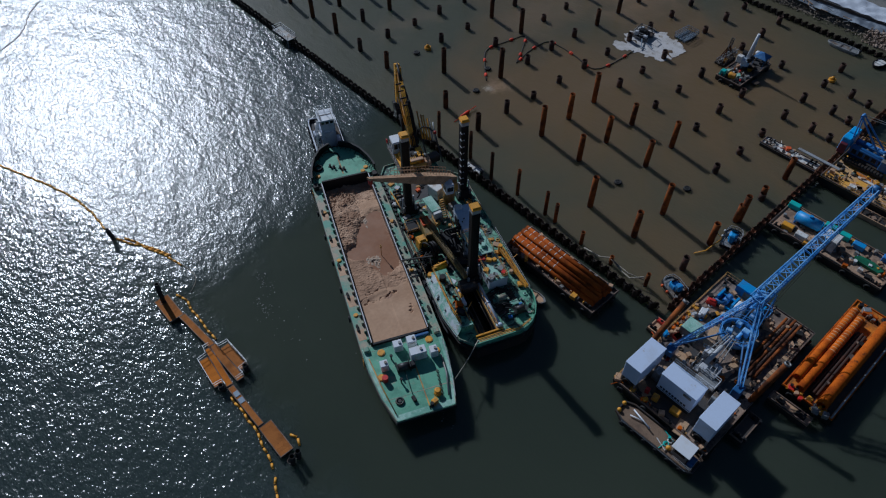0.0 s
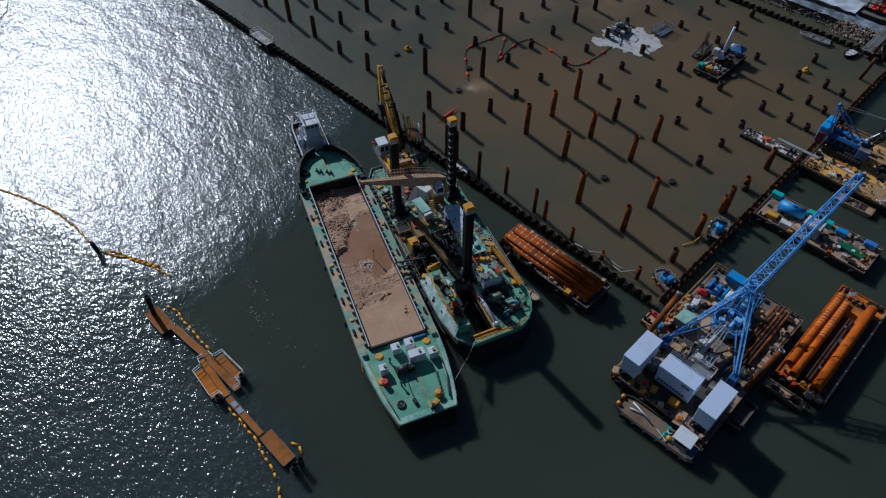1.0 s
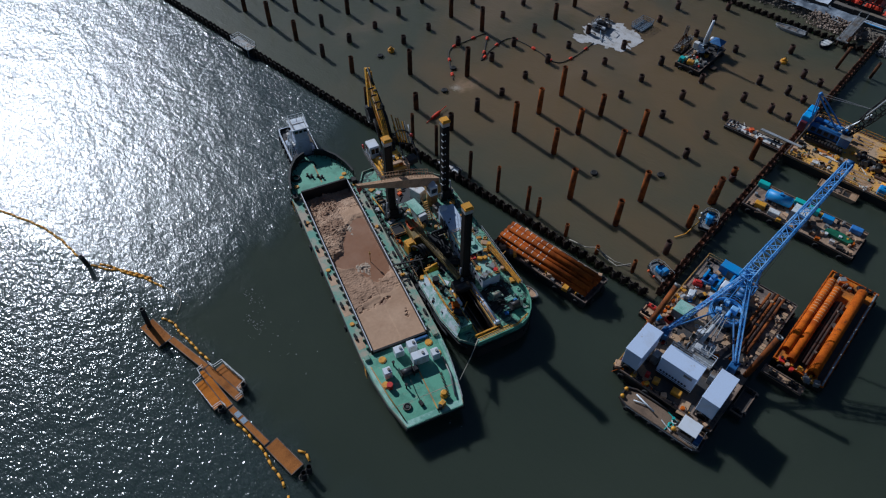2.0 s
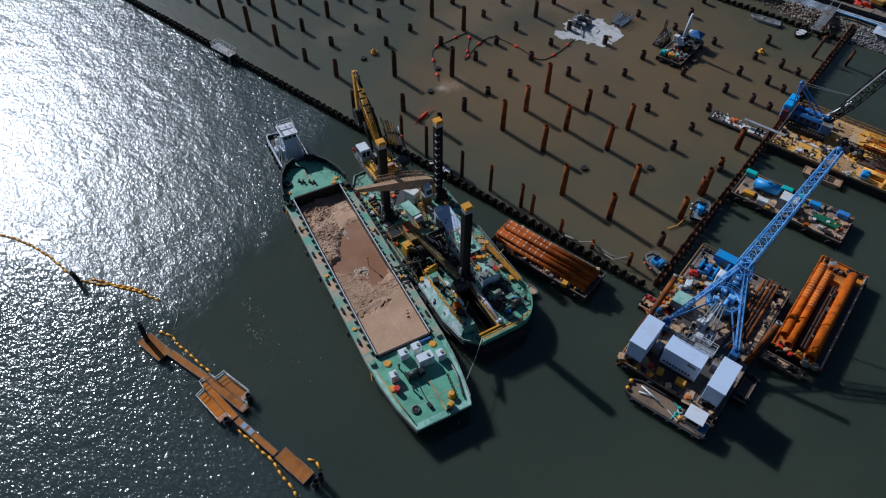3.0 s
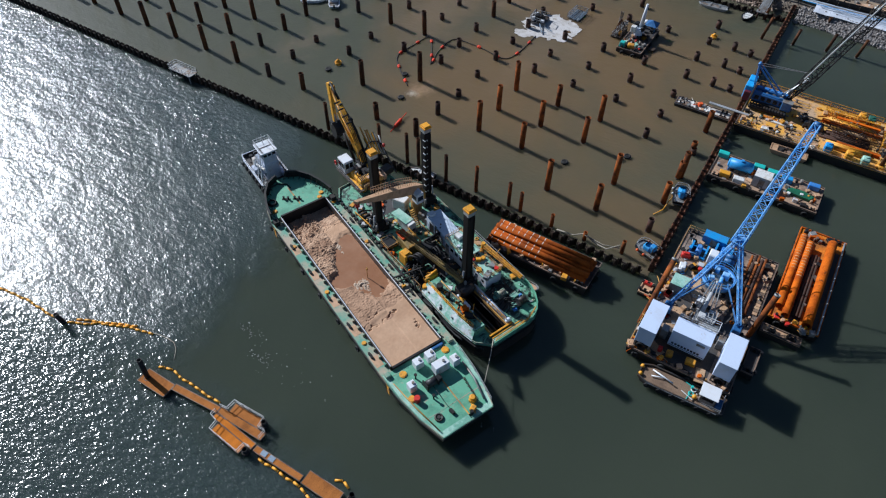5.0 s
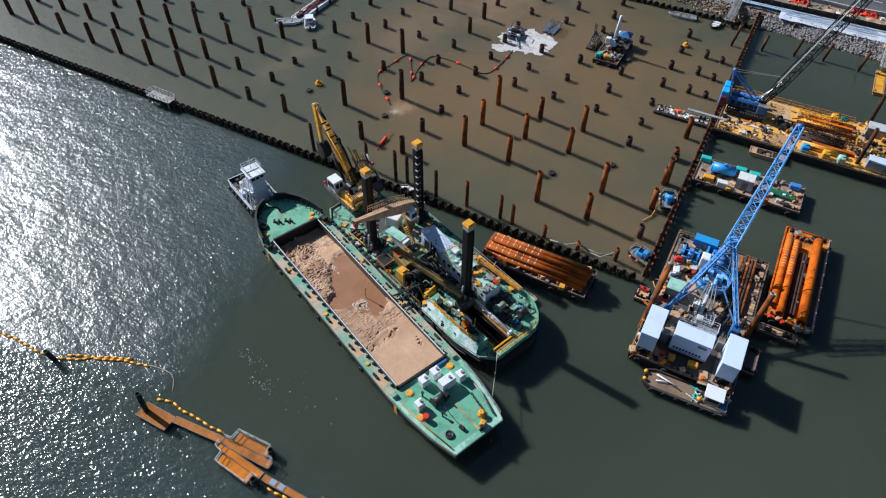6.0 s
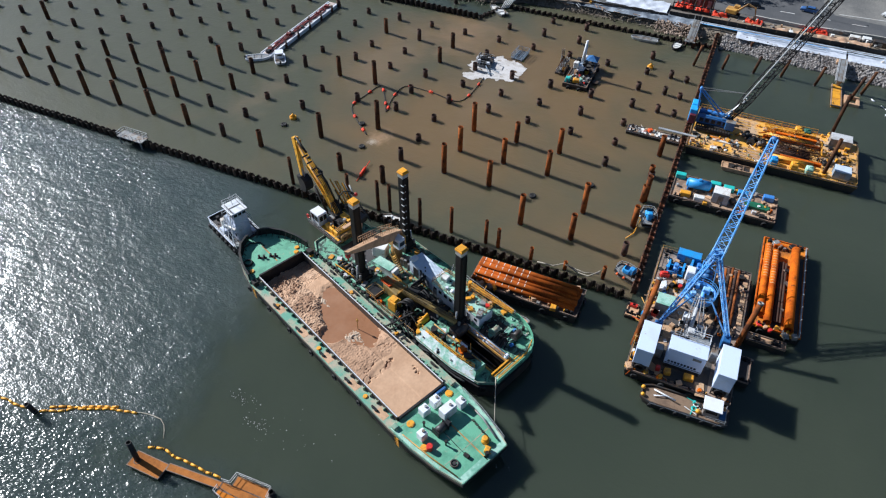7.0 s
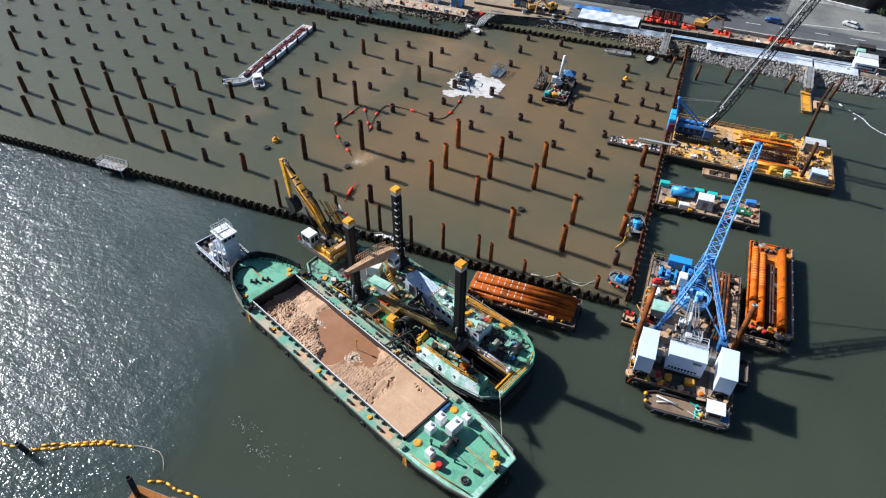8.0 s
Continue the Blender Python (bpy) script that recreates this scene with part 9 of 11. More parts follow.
def pump_pontoon():
    ob = thing("pump_pontoon", pose(107.8, 46.9, 0, 0, 0, 6), "small grey pump pontoon with a steel frame and white lockers", "pontoon")
    put("float", lambda bm: [cbox(bm, s, 0, -0.2, 0.9, 4.2, 0.9, 0, 0.15) for s in (-1.2, 1.2)], GREY_STEEL, ob)
    put("deck", lambda bm: box(bm, -1.9, 1.9, -1.9, 1.9, 0.7, 0.8), DARK_STEEL, ob)
    put("frame", lambda bm: [bar(bm, (a, b, 0.8), (a * 0.6, b * 0.8, 2.6), 0.12) for a in (-1.4, 1.4) for b in (-1.5, 1.5)] + [bar(bm, (-0.85, -1.2, 2.6), (0.85, -1.2, 2.6), 0.12), bar(bm, (-0.85, 1.2, 2.6), (0.85, 1.2, 2.6), 0.12)], DARK_STEEL, ob)
    put("pump", lambda bm: [cbox(bm, 0, 0.2, 0.8, 1.3, 1.6, 1.0, 0, 0.1), cyl(bm, (-2.0, -0.6, 0.9), (1.2, -0.6, 0.9), 0.3, n=10)], BLACK_STEEL, ob)
    put("locker", lambda bm: [cbox(bm, -1.3, 1.1, 0.8, 0.8, 0.7, 0.9, 0, 0.06), cbox(bm, 1.3, 1.2, 0.8, 0.7, 0.7, 0.7, 0, 0.06), cbox(bm, -1.3, -1.2, 0.8, 0.7, 0.8, 0.6, 0, 0.06)], WHITE, ob, "white locker")
    put("rail", lambda bm: railing(bm, [(-1.8, -1.8, 0.8), (-1.8, 1.8, 0.8), (1.8, 1.8, 0.8), (1.8, -1.8, 0.8)], 1.0, 0.05, 0.9), GALV, ob)
    put("outrigger", lambda bm: [bar(bm, (-5.2, -2.6, 0.4), (-2.0, -0.8, 0.8), 0.2), bar(bm, (-4.9, -3.6, 0.5), (-4.4, -1.2, 0.5), 0.16), bar(bm, (-3.6, -4.6, 0.5), (-2.6, -2.2, 0.5), 0.16)], MESH_GREY, ob)
    return ob


pump_pontoon()
def mesh_raft():
    ob = thing("mesh_raft", pose(114.9, 40.1, 0, 0, 0, -4), "blue-grey steel mesh raft floating in the basin", "raft")
    for k in range(3):
        put("float", lambda bm: cyl(bm, (-2.3, -1.1 + 1.1 * k, 0.15), (2.3, -1.1 + 1.1 * k, 0.15), 0.3, n=10), GREY_STEEL, ob)
    put("grating", lambda bm: [box(bm, -2.3 + 0.5 * k, -2.2 + 0.5 * k, -1.5, 1.5, 0.45, 0.55) for k in range(10)] + [box(bm, -2.3, 2.3, -1.5 + 0.5 * k, -1.4 + 0.5 * k, 0.56, 0.62) for k in range(7)], MESH_GREY, ob)
    put("rail", lambda bm: railing(bm, [(-2.3, -1.5, 0.6), (2.3, -1.5, 0.6), (2.3, 1.5, 0.6), (-2.3, 1.5, 0.6)], 1.0, 0.05, 1.0), MESH_GREY, ob)
    return ob


mesh_raft()


def drill_barge():
    ob = deck_barge("drill_barge", 105.6, 118.0, 20.6, 26.4, 1.0, DARK_DECK, "small cluttered black barge with a white crane jib", tyres=True)
    return ob


drill_barge()
def white_crane():
    ob = thing("barge_crane", pose(112.4, 24.0, 1.0), "small white jib crane on the drill barge", "crane")
    put("pedestal", lambda bm: [cyl(bm, (0, 0, 0), (0, 0, 1.4), 0.9, n=14), cbox(bm, 0, 0.2, 1.4, 2.2, 2.0, 0.9, 0, 0.15)], PALE_BLUE, ob)
    put("winch", lambda bm: [cyl(bm, (-0.9, -0.9, 2.4), (0.9, -0.9, 2.4), 0.5, n=10), cbox(bm, 0.6, 0.9, 2.3, 1.2, 0.9, 0.9, 0, 0.1)], BLACK_STEEL, ob)
    put("jib", lambda bm: cyl(bm, (0.3, -0.2, 2.2), (0.6, -0.4, 7.9), 0.55, 0.26, n=10), WHITE, ob, "white jib")
    put("cab", lambda bm: cbox(bm, -0.9, 1.0, 1.4, 1.1, 1.2, 1.5, 0, 0.1), WHITE_WORN, ob)
    return ob


white_crane()
tagged(put("blue_canopy", lambda bm: [cyl(bm, (116.1, 22.2, 3.0), (116.1, 22.2, 3.9), 2.0, 0.1, n=4)] + [cyl(bm, (x, y, 1.0), (x, y, 2.9), 0.06, n=5) for x in (114.8, 117.4) for y in (21.1, 23.4)], BLUE_DARK, None), "dark blue canopy tent on the drill barge", "canopy")
tagged(put("dome_light", lambda bm: ball(bm, (117.2, 23.9, 2.5), 0.55), WHITE, None), "white domed tank on the drill barge", "tank")
tagged(put("teal_tote", lambda bm: cbox(bm, 106.8, 25.5, 1.0, 1.1, 1.1, 1.2, 0, 0.12), TEAL, None), "teal plastic tote on the drill barge", "tote")
tagged(put("yellow_compressor", lambda bm: cbox(bm, 107.2, 23.6, 1.0, 1.2, 1.5, 1.0, 10, 0.15), YELLOW, None), "yellow compressor on the drill barge", "compressor")
tagged(put("small_tender", lambda bm: prism(bm, [(109.6, 19.0), (110.8, 18.8), (111.3, 20.0), (110.2, 20.4), (109.5, 20.0)], -0.2, 0.5, 0.2), DARK_STEEL, None), "small dark tender beside the drill barge", "boat")
_dg = thing("drill_gear", pose(0, 0, 0), "pipes, drums and tools over the drill barge", "gear", kind="stuff")
clutter_parts(_dg, 106.2, 117.4, 21.0, 26.0, 1.0, [(34, BLACK_STEEL, "rope_coil"), (12, GREY_STEEL, "fitting"), (10, TAN, "timber_offcut"), (5, YELLOW, "box"), (4, PILE_RUST, "tube"), (4, GREEN_PALE, "box"), (3, RED, "drum"), (3, WHITE_WORN, "box")], 121)
def side_rig():
    ob = thing("side_rig", pose(113.0, 28.6, 0), "rusty drilling frame on a float beside the barge", "drill rig")
    put("float", lambda bm: cbox(bm, 0, 0, -0.2, 4.6, 2.4, 0.8, 0, 0.1), DARK_STEEL, ob)
    put("frame", lambda bm: [bar(bm, (a, -0.9 + 0.9 * k, 0.6), (a * 0.3, 0.2, 3.6), 0.14) for a in (-1.8, 1.8) for k in range(3)] + [bar(bm, (-1.6, 0.8, 1.6), (1.6, 0.8, 1.6), 0.12)], PILE_BROWN, ob)
    put("ladder_frame", lambda bm: [lattice(bm, (-2.6, 0.4, 1.0), (2.9, -0.5, 1.9), 0.9, 0.7, 8, 0.06), lattice(bm, (1.2, 0.6, 0.8), (2.4, 0.9, 4.4), 0.6, 0.5, 6, 0.06)], GREY_STEEL, ob)
    put("rail", lambda bm: railing(bm, [(-2.2, -1.1, 0.6), (2.2, -1.1, 0.6), (2.2, 1.1, 0.6)], 1.0, 0.04, 0.8), GREY_STEEL, ob)
    put("drum", lambda bm: cyl(bm, (-1.2, -0.6, 0.6), (-1.2, -0.6, 1.4), 0.4, n=10), YELLOW, ob)
    return ob


side_rig()

# the long white pontoon pier and its boats
def long_pier():
    ob = thing("pontoon_pier", pose(104.0, 97.6, 0), "long white pontoon pier with red pipes along it", "pier")
    for k in range(6):
        put("float", lambda bm: cbox(bm, -13.5 + k * 5.4, 0, -0.3, 5.32, 3.3, 1.1, 0, 0.08), WHITE, ob, "pale concrete float")
    put("deck", lambda bm: box(bm, -16.1, 16.1, -0.85, 0.85, 0.8, 0.86), PINK_DECK, ob, "pale pinkish deck")
    put("kerb", lambda bm: [box(bm, -16.2, 16.2, s * 1.5 - 0.12, s * 1.5 + 0.12, 0.8, 0.95) for s in (-1, 1)], WHITE, ob)
    r = random.Random(17)
    for k in range(4):
        put("pipe", lambda bm: tube(bm, [(-14 + 4 * q, r.uniform(-0.9, 0.9), 1.02) for q in range(8)], 0.13, 7), RED_BROWN, ob, "dark red pipe")
    put("cable", lambda bm: tube(bm, [(-15, 0.5, 0.95), (-7, -0.6, 0.95), (3, 0.7, 0.95), (15, 0.5, 0.95)], 0.08, 5), PILE_DARK, ob)
    put("hose_loop", lambda bm: tube(bm, [(-14.6 + 1.1 * math.cos(a * 0.5), 0.9 * math.sin(a * 0.5), 0.98) for a in range(12)], 0.1, 6), PILE_DARK, ob)
    for k in range(5):
        put("mooring_collar", lambda bm: [cbox(bm, -10.0 + k * 5.6, -1.85, 0.1, 0.7, 0.4, 1.0, 0, 0.06), cyl(bm, (-10.0 + k * 5.6, -1.9, -1.0), (-10.0 + k * 5.6, -1.9, 1.9), 0.24, n=9)], PILE_DARK, ob, "dark mooring collar")
    return ob


RED_BROWN = mat("dark_red_pipe_paint", (0.22, 0.035, 0.03), 0.55, alt=(0.12, 0.03, 0.025), amount=0.4)
PINK_DECK = mat("pale_pinkish_deck", (0.58, 0.50, 0.45), 0.8, alt=(0.42, 0.33, 0.29), amount=0.45, scale=0.6)
long_pier()
_pg = thing("pier_gear", pose(0, 0, 0), "dark red and black gear along the pontoon pier", "gear", kind="stuff")
clutter_parts(_pg, 88.6, 118.0, 96.7, 98.4, 0.86, [(16, BLACK_STEEL, "rope_coil"), (12, RED_BROWN, "hose"), (6, RUSTY_DECK, "box"), (3, RED, "drum")], 131)
small_boat(86.2, 98.8, -146, 6.0, 2.4, WHITE, GREY_STEEL, "white inflatable boat at the pier's end")
small_boat(88.2, 93.8, -52, 6.0, 2.6, WHITE, GREY_STEEL, "white cabin boat at the pier's end", WHITE)
small_boat(136.9, 13.6, 2, 7.0, 2.0, GALV, GREY_STEEL, "long white open boat before the far wall")
small_boat(136.4, 5.2, 80, 3.8, 2.1, BLACK_STEEL, WHITE_WORN, "small white and black boat by the corner")
small_boat(136.2, 54.2, -35, 6.6, 2.4, GREY_STEEL, WHITE_WORN, "grey boat tied at the step in the wall")
deck_barge("gear_float", 93.0, 95.6, -2.9, 8.3, 0.75, WHITE_WORN, "long grey float with gear beside the side wall", tyres=False)
_fg = thing("float_gear", pose(0, 0, 0), "orange and white gear heaped on the grey float", "gear", kind="stuff")
clutter_parts(_fg, 93.3, 95.3, 1.0, 7.8, 0.75, [(8, WHITE_WORN, "box"), (2, ORANGE, "bag"), (8, TAN, "timber_offcut"), (6, GREY_STEEL, "fitting"), (5, RUSTY_DECK, "box")], 141)
tagged(put("gangplank", lambda bm: [box(bm, 94.6, 95.4, -6.0, 2.0, 1.95, 2.05), box(bm, 94.55, 94.62, -6.0, 2.0, 2.05, 2.2)], GALV, None), "pale aluminium gangplank laid over the sheet wall", "gangplank")

# buoys, tyres and small floats
for _x, _y in ((67.6, 76.4), (123.3, 9.2)):
    _b = thing("buoy", pose(_x, _y, 0), "yellow mooring buoy in the basin", "buoy", "yellow buoys")
    put("body", lambda bm: [cyl(bm, (0, 0, -0.2), (0, 0, 0.6), 0.75, n=14), cyl(bm, (0, 0, 0.6), (0, 0, 1.2), 0.6, 0.2, n=14)], YELLOW_LIGHT, _b)
    put("lifting_eye", lambda bm: torus(bm, (0, 0, 1.35), (1, 0, 0), 0.2, 0.05, 10, 5), DARK_STEEL, _b)
for _x, _y in ((64.5, 76.7), (64.6, 57.4), (64.4, 19.7), (72.3, 10.3), (72.0, 61.5)):
    tagged(put("tyre_float", lambda bm: [torus(bm, (_x, _y, 0.25), (0, 0, 1), 0.5, 0.24, 14, 6), cbox(bm, _x, _y, 0.1, 0.5, 0.5, 0.35, 20, 0.05)], RUBBER, None), "black tyre float in the basin", "tyre", "tyre floats")
def wall_platform():
    ob = thing("wall_platform", pose(45.6, 101.0, 0), "pale steel platform with rails on the sheet wall", "platform")
    put("floor", lambda bm: box(bm, -1.2, 1.2, -3.2, 3.2, 1.75, 1.9), GREY_STEEL, ob)
    put("leg", lambda bm: [box(bm, a - 0.1, a + 0.1, b - 0.1, b + 0.1, -0.5, 1.75) for a in (-1.0, 1.0) for b in (-2.8, 2.8)], GREY_STEEL, ob)
    put("rail", lambda bm: railing(bm, [(-1.1, -3.1, 1.9), (1.1, -3.1, 1.9), (1.1, 3.1, 1.9), (-1.1, 3.1, 1.9), (-1.1, -3.1, 1.9)], 1.0, 0.05, 1.0), GALV, ob)
    return ob


wall_platform()
# hoses and ropes hung along the front wall by the pipe barge
tagged(put("wall_hose", lambda bm: tube(bm, [(46.8, 13.0, 1.3), (47.9, 10.4, 0.4), (48.2, 8.6, 1.5), (48.0, 6.0, 0.5), (47.6, 4.2, 0.8), (48.6, 2.4, 1.9)], 0.12, 7), ROPE, None), "pale hose draped between the guide piles", "hose")
tagged(put("wall_hose", lambda bm: tube(bm, [(47.9, 8.4, 1.6), (48.6, 5.2, 0.3), (48.9, 2.4, 0.9)], 0.1, 7), ROPE, None), "pale hose draped between the guide piles", "hose")
tagged(put("wall_hose", lambda bm: [tube(bm, [(63.9, 0.5, 4.6), (65.0, 0.4, 2.4), (65.6, -0.9, 1.0), (62.0, -0.4, 0.3), (60.2, 0.6, 0.2)], 0.1, 7)], YELLOW_LIGHT, None), "yellow hose hanging from a pile", "hose")
pile(80.6, 0.3, 2.4, True)
pile(72.3, -0.2, 6.0, True)

def foam_flecks(bm, cx, cy, rx, ry, n, seed):
    r = random.Random(seed)
    for _ in range(n):
        x, y = cx + r.gauss(0, rx), cy + r.gauss(0, ry)
        q, m = r.uniform(0.025, 0.065) * r.choice((1, 1, 1.6)), r.randint(5, 8)
        a0 = r.uniform(0, 6)
        ring = [(x + q * r.uniform(0.5, 1.5) * math.cos(a0 + 6.283 * k / m), y + q * r.uniform(0.5, 1.3) * math.sin(a0 + 6.283 * k / m)) for k in range(m)]
        prism(bm, ring, 0.0, 0.05)


tagged(put("foam_flecks", lambda bm: [foam_flecks(bm, 1.4, 38.6, 0.9, 1.6, 45, 1), foam_flecks(bm, 4.2, 43.0, 0.5, 1.4, 40, 2), foam_flecks(bm, 3.0, 31.0, 2.0, 5.0, 14, 3), foam_flecks(bm, 9.6, 8.0, 0.35, 1.6, 20, 4), foam_flecks(bm, 7.4, 16.0, 0.3, 2.5, 16, 5)], mat("thin_foam", (0.38, 0.38, 0.36), 0.8), None), "scattered flecks of white foam drifting on calm water", "foam", kind="stuff")

# the shore: land, rock revetment, works strip, road
LAND = 2.3


def land_block(name, pts, z0, z1, material, label, category="ground"):
    return tagged(put(name, lambda bm: prism(bm, pts, z0, z1), material, None), label, category, kind="structure")


land_block("ground", [(149.5, -2500), (2500, -2500), (2500, 2500), (149.5, 2500)], -1.0, LAND, GRAVEL, "dark gravel ground of the shore")
def bank_face(bm):
    pts = [(139.0, -400), (139.0, -52), (138.6, -43), (138.4, -34), (139.4, -29), (140.4, -22), (141.2, -16), (143.6, -10), (143.2, -3.5), (143.4, 6), (144.6, 12), (144.4, 21), (144.0, 37), (143.2, 50), (139.6, 58), (139.0, 68), (138.0, 79), (137.5, 140), (137, 500)]
    top = [(x + 5.2 + 0.3 * math.sin(y * 0.3), y) for x, y in pts]
    n = len(pts)
    a = [bm.verts.new((x, y, -0.8)) for x, y in pts]
    b = [bm.verts.new((x, y, LAND - 0.05)) for x, y in top]
    c = [bm.verts.new((151.0, y, LAND - 0.05)) for x, y in pts]
    for k in range(n - 1):
        bm.faces.new((a[k], a[k + 1], b[k + 1], b[k]))
        bm.faces.new((b[k], b[k + 1], c[k + 1], c[k]))
tagged(put("bank", bank_face, MUD_BANK, None), "dark rubble bank sloping into the water", "bank", kind="structure")


def rubble(count, x0, x1, y0, y1, smin, smax, seed, foot, rise, stone=ROCK):
    """Angular stones heaped on the bank: foot(y) is the water's edge."""
    r = random.Random(seed)
    base = bmesh.new()
    bmesh.ops.create_icosphere(base, subdivisions=1, radius=1.0)
    vs = [v.co.copy() for v in base.verts]
    fs = [[v.index for v in f.verts] for f in base.faces]
    base.free()
    verts, faces = [], []
    for _ in range(count):
        y, q = r.uniform(y0, y1), r.random()
        x = foot(y) + x0 + (x1 - x0) * q
        s = r.uniform(smin, smax)
        e = Euler((r.uniform(0, 6), r.uniform(0, 6), r.uniform(0, 6)))
        sc = Vector((s * r.uniform(0.7, 1.3), s * r.uniform(0.6, 1.1), s * r.uniform(0.45, 0.8)))
        c = Vector((x, y, max(0.0, (q * rise)) + r.uniform(-0.15, 0.25)))
        o = len(verts)
        for v in vs:
            p = Vector((v.x * sc.x, v.y * sc.y, v.z * sc.z)) * r.uniform(0.8, 1.15)
            p.rotate(e)
            verts.append(p + c)
        faces += [[k + o for k in f] for f in fs]
    me = bpy.data.meshes.new("stones")
    me.from_pydata(verts, [], faces)
    me.materials.append(stone)
    return me


def foot_line(y):
    return 140.6 + 1.3 * math.exp(-((y + 9) / 6) ** 2) - 1.6 * (1 / (1 + math.exp((y + 33) / 3)))


tagged(new("rock_revetment", rubble(6600, -0.6, 3.6, -70, -5, 0.11, 0.40, 7, lambda y: foot_line(y) - 0.6, 2.3)), "grey angular rocks of the shore revetment", "rocks", kind="stuff")
tagged(new("rubble_strip", rubble(850, -0.4, 2.6, -5, 60, 0.10, 0.34, 8, lambda y: 144.9, 1.6, MUD_BANK)), "mixed rubble between far wall and works", "rubble", kind="stuff")
tagged(new("corner_rocks", rubble(420, -0.4, 3.4, 0.5, 12.5, 0.10, 0.40, 19, lambda y: 143.2, 1.9, TAN_RUBBLE)), "tan broken stone beside the corner steps", "rocks", kind="stuff")
tagged(new("far_rubble", rubble(300, -0.5, 3.0, 56, 110, 0.15, 0.45, 9, lambda y: 138.6, 1.5, MUD_BANK)), "rubble along the far shore", "rubble", kind="stuff")


def strip(name, pts, z, material, label, category, thick=0.05):
    return tagged(put(name, lambda bm: prism(bm, pts, z - thick, z), material, None), label, category, kind="structure")


# paved strips from the water inland, each a little proud of the ground
strip("road", [(159.2, -900), (185.5, -900), (186.5, -28), (185.0, -16), (175.0, 0), (168.6, 12), (167.6, 26), (167.6, 900), (157.6, 900), (157.8, 60), (158.6, 0)], LAND + 0.06, ASPHALT, "dark asphalt road along the shore", "road", 0.3)
strip("road_apron", [(165.5, -60), (190, -62), (197, -30), (184.5, -29), (176.0, -27.8), (168.5, -31.0)], LAND + 0.072, ROAD_PALE, "pale worn concrete junction", "road", 0.05)
strip("road_shoulder", [(161.2, 4), (164.2, 4), (163.6, 34), (160.2, 34)], LAND + 0.072, ROAD_PALE, "pale worn road shoulder", "road", 0.05)
strip("pavement", [(187.5, -60), (2000, -60), (2000, 200), (188.5, 200), (187.0, -30)], LAND + 0.09, CONCRETE, "pale concrete pavement beyond the road", "pavement", 0.3)
strip("verge", [(189.0, -52), (191.5, -52), (191.0, -31), (188.6, -31)], LAND + 0.12, GRASS, "strip of dry roadside grass", "verge")
strip("works_earth", [(150.4, -56), (156.6, -52), (155.8, -12), (156.0, 2), (151.0, 2), (150.2, -14)], LAND + 0.05, EARTH, "sandy earth of the works strip", "ground")
strip("works_earth_far", [(147.2, 31), (156.5, 31), (156.5, 80), (142.5, 80), (143.5, 52)], LAND + 0.05, EARTH, "trodden earth of the works strip", "ground")
for _k in range(16):
    strip("lane_mark", [(164.6, -66 + _k * 9.0), (164.85, -66 + _k * 9.0), (164.8, -62.2 + _k * 9.0), (164.55, -62.2 + _k * 9.0)], LAND + 0.085, WHITE_WORN, "white broken lane line", "road marking", 0.01)
strip("edge_line", [(171.2, -52), (171.45, -52), (169.6, -32), (169.35, -32)], LAND + 0.09, WHITE_WORN, "white edge line", "road marking", 0.01)


def draped(name, x0, x1, y0, y1, za, zb, material, label, category, seed, sag=0.12):
    def h(x, y):
        q = (x - x0) / (x1 - x0)
        return za + (zb - za) * q + sag * noise.noise(Vector((x * 0.5, y * 0.5, seed))) + 0.05 * noise.noise(Vector((x * 1.7, y * 1.7, seed)))
    return tagged(put(name, lambda bm: crumpled(bm, 14, max(10, int((y1 - y0) * 2)), x0, x1, y0, y1, h), material, None), label, category)


draped("white_sheeting", 143.0, 147.6, -34.0, -8.0, 2.55, 2.8, SHEETING, "white geotextile sheeting spread over the bank", "sheeting", 1)
draped("white_sheeting", 142.3, 146.6, -44.6, -34.4, 2.55, 2.75, SHEETING, "white geotextile sheeting near the site office", "sheeting", 2)
draped("white_sheeting", 149.9, 155.6, 10.8, 27.6, 2.5, 2.9, SHEETING, "crumpled white sheeting over stockpiled material", "sheeting", 3, 0.35)
draped("spoil_bank", 140.4, 143.0, 58.0, 84.0, 1.6, 2.6, PALE_SILT, "pale sandy spoil along the far bank", "spoil", 4, 0.3)
draped("blue_tarpaulin", 155.9, 157.8, 20.0, 30.0, 2.6, 2.9, BLUE, "blue tarpaulin beside the white sheeting", "tarpaulin", 5, 0.35)
draped("sand_mound", 150.8, 154.4, -39.5, -27.0, 2.45, 2.6, SAND, "low heap of tan sand on the works strip", "sand", 6, 0.9)
draped("sand_mound", 151.2, 153.8, -24.0, -16.0, 2.45, 2.5, SAND, "low heap of tan sand on the works strip", "sand", 7, 0.4)
draped("pale_path", 147.7, 149.0, -45.0, 2.0, 2.5, 2.5, mat("pale_blue_membrane", (0.45, 0.53, 0.63), 0.55, alt=(0.3, 0.36, 0.44), amount=0.4, scale=0.3), "pale blue membrane strip along the bank", "membrane", 8, 0.05)
strip("works_hardstanding", [(155.8, 9.6), (160.0, 9.6), (159.8, 19.6), (155.8, 19.6)], LAND + 0.07, ROAD_PALE, "pale hardstanding behind the sheeting", "ground", 0.05)
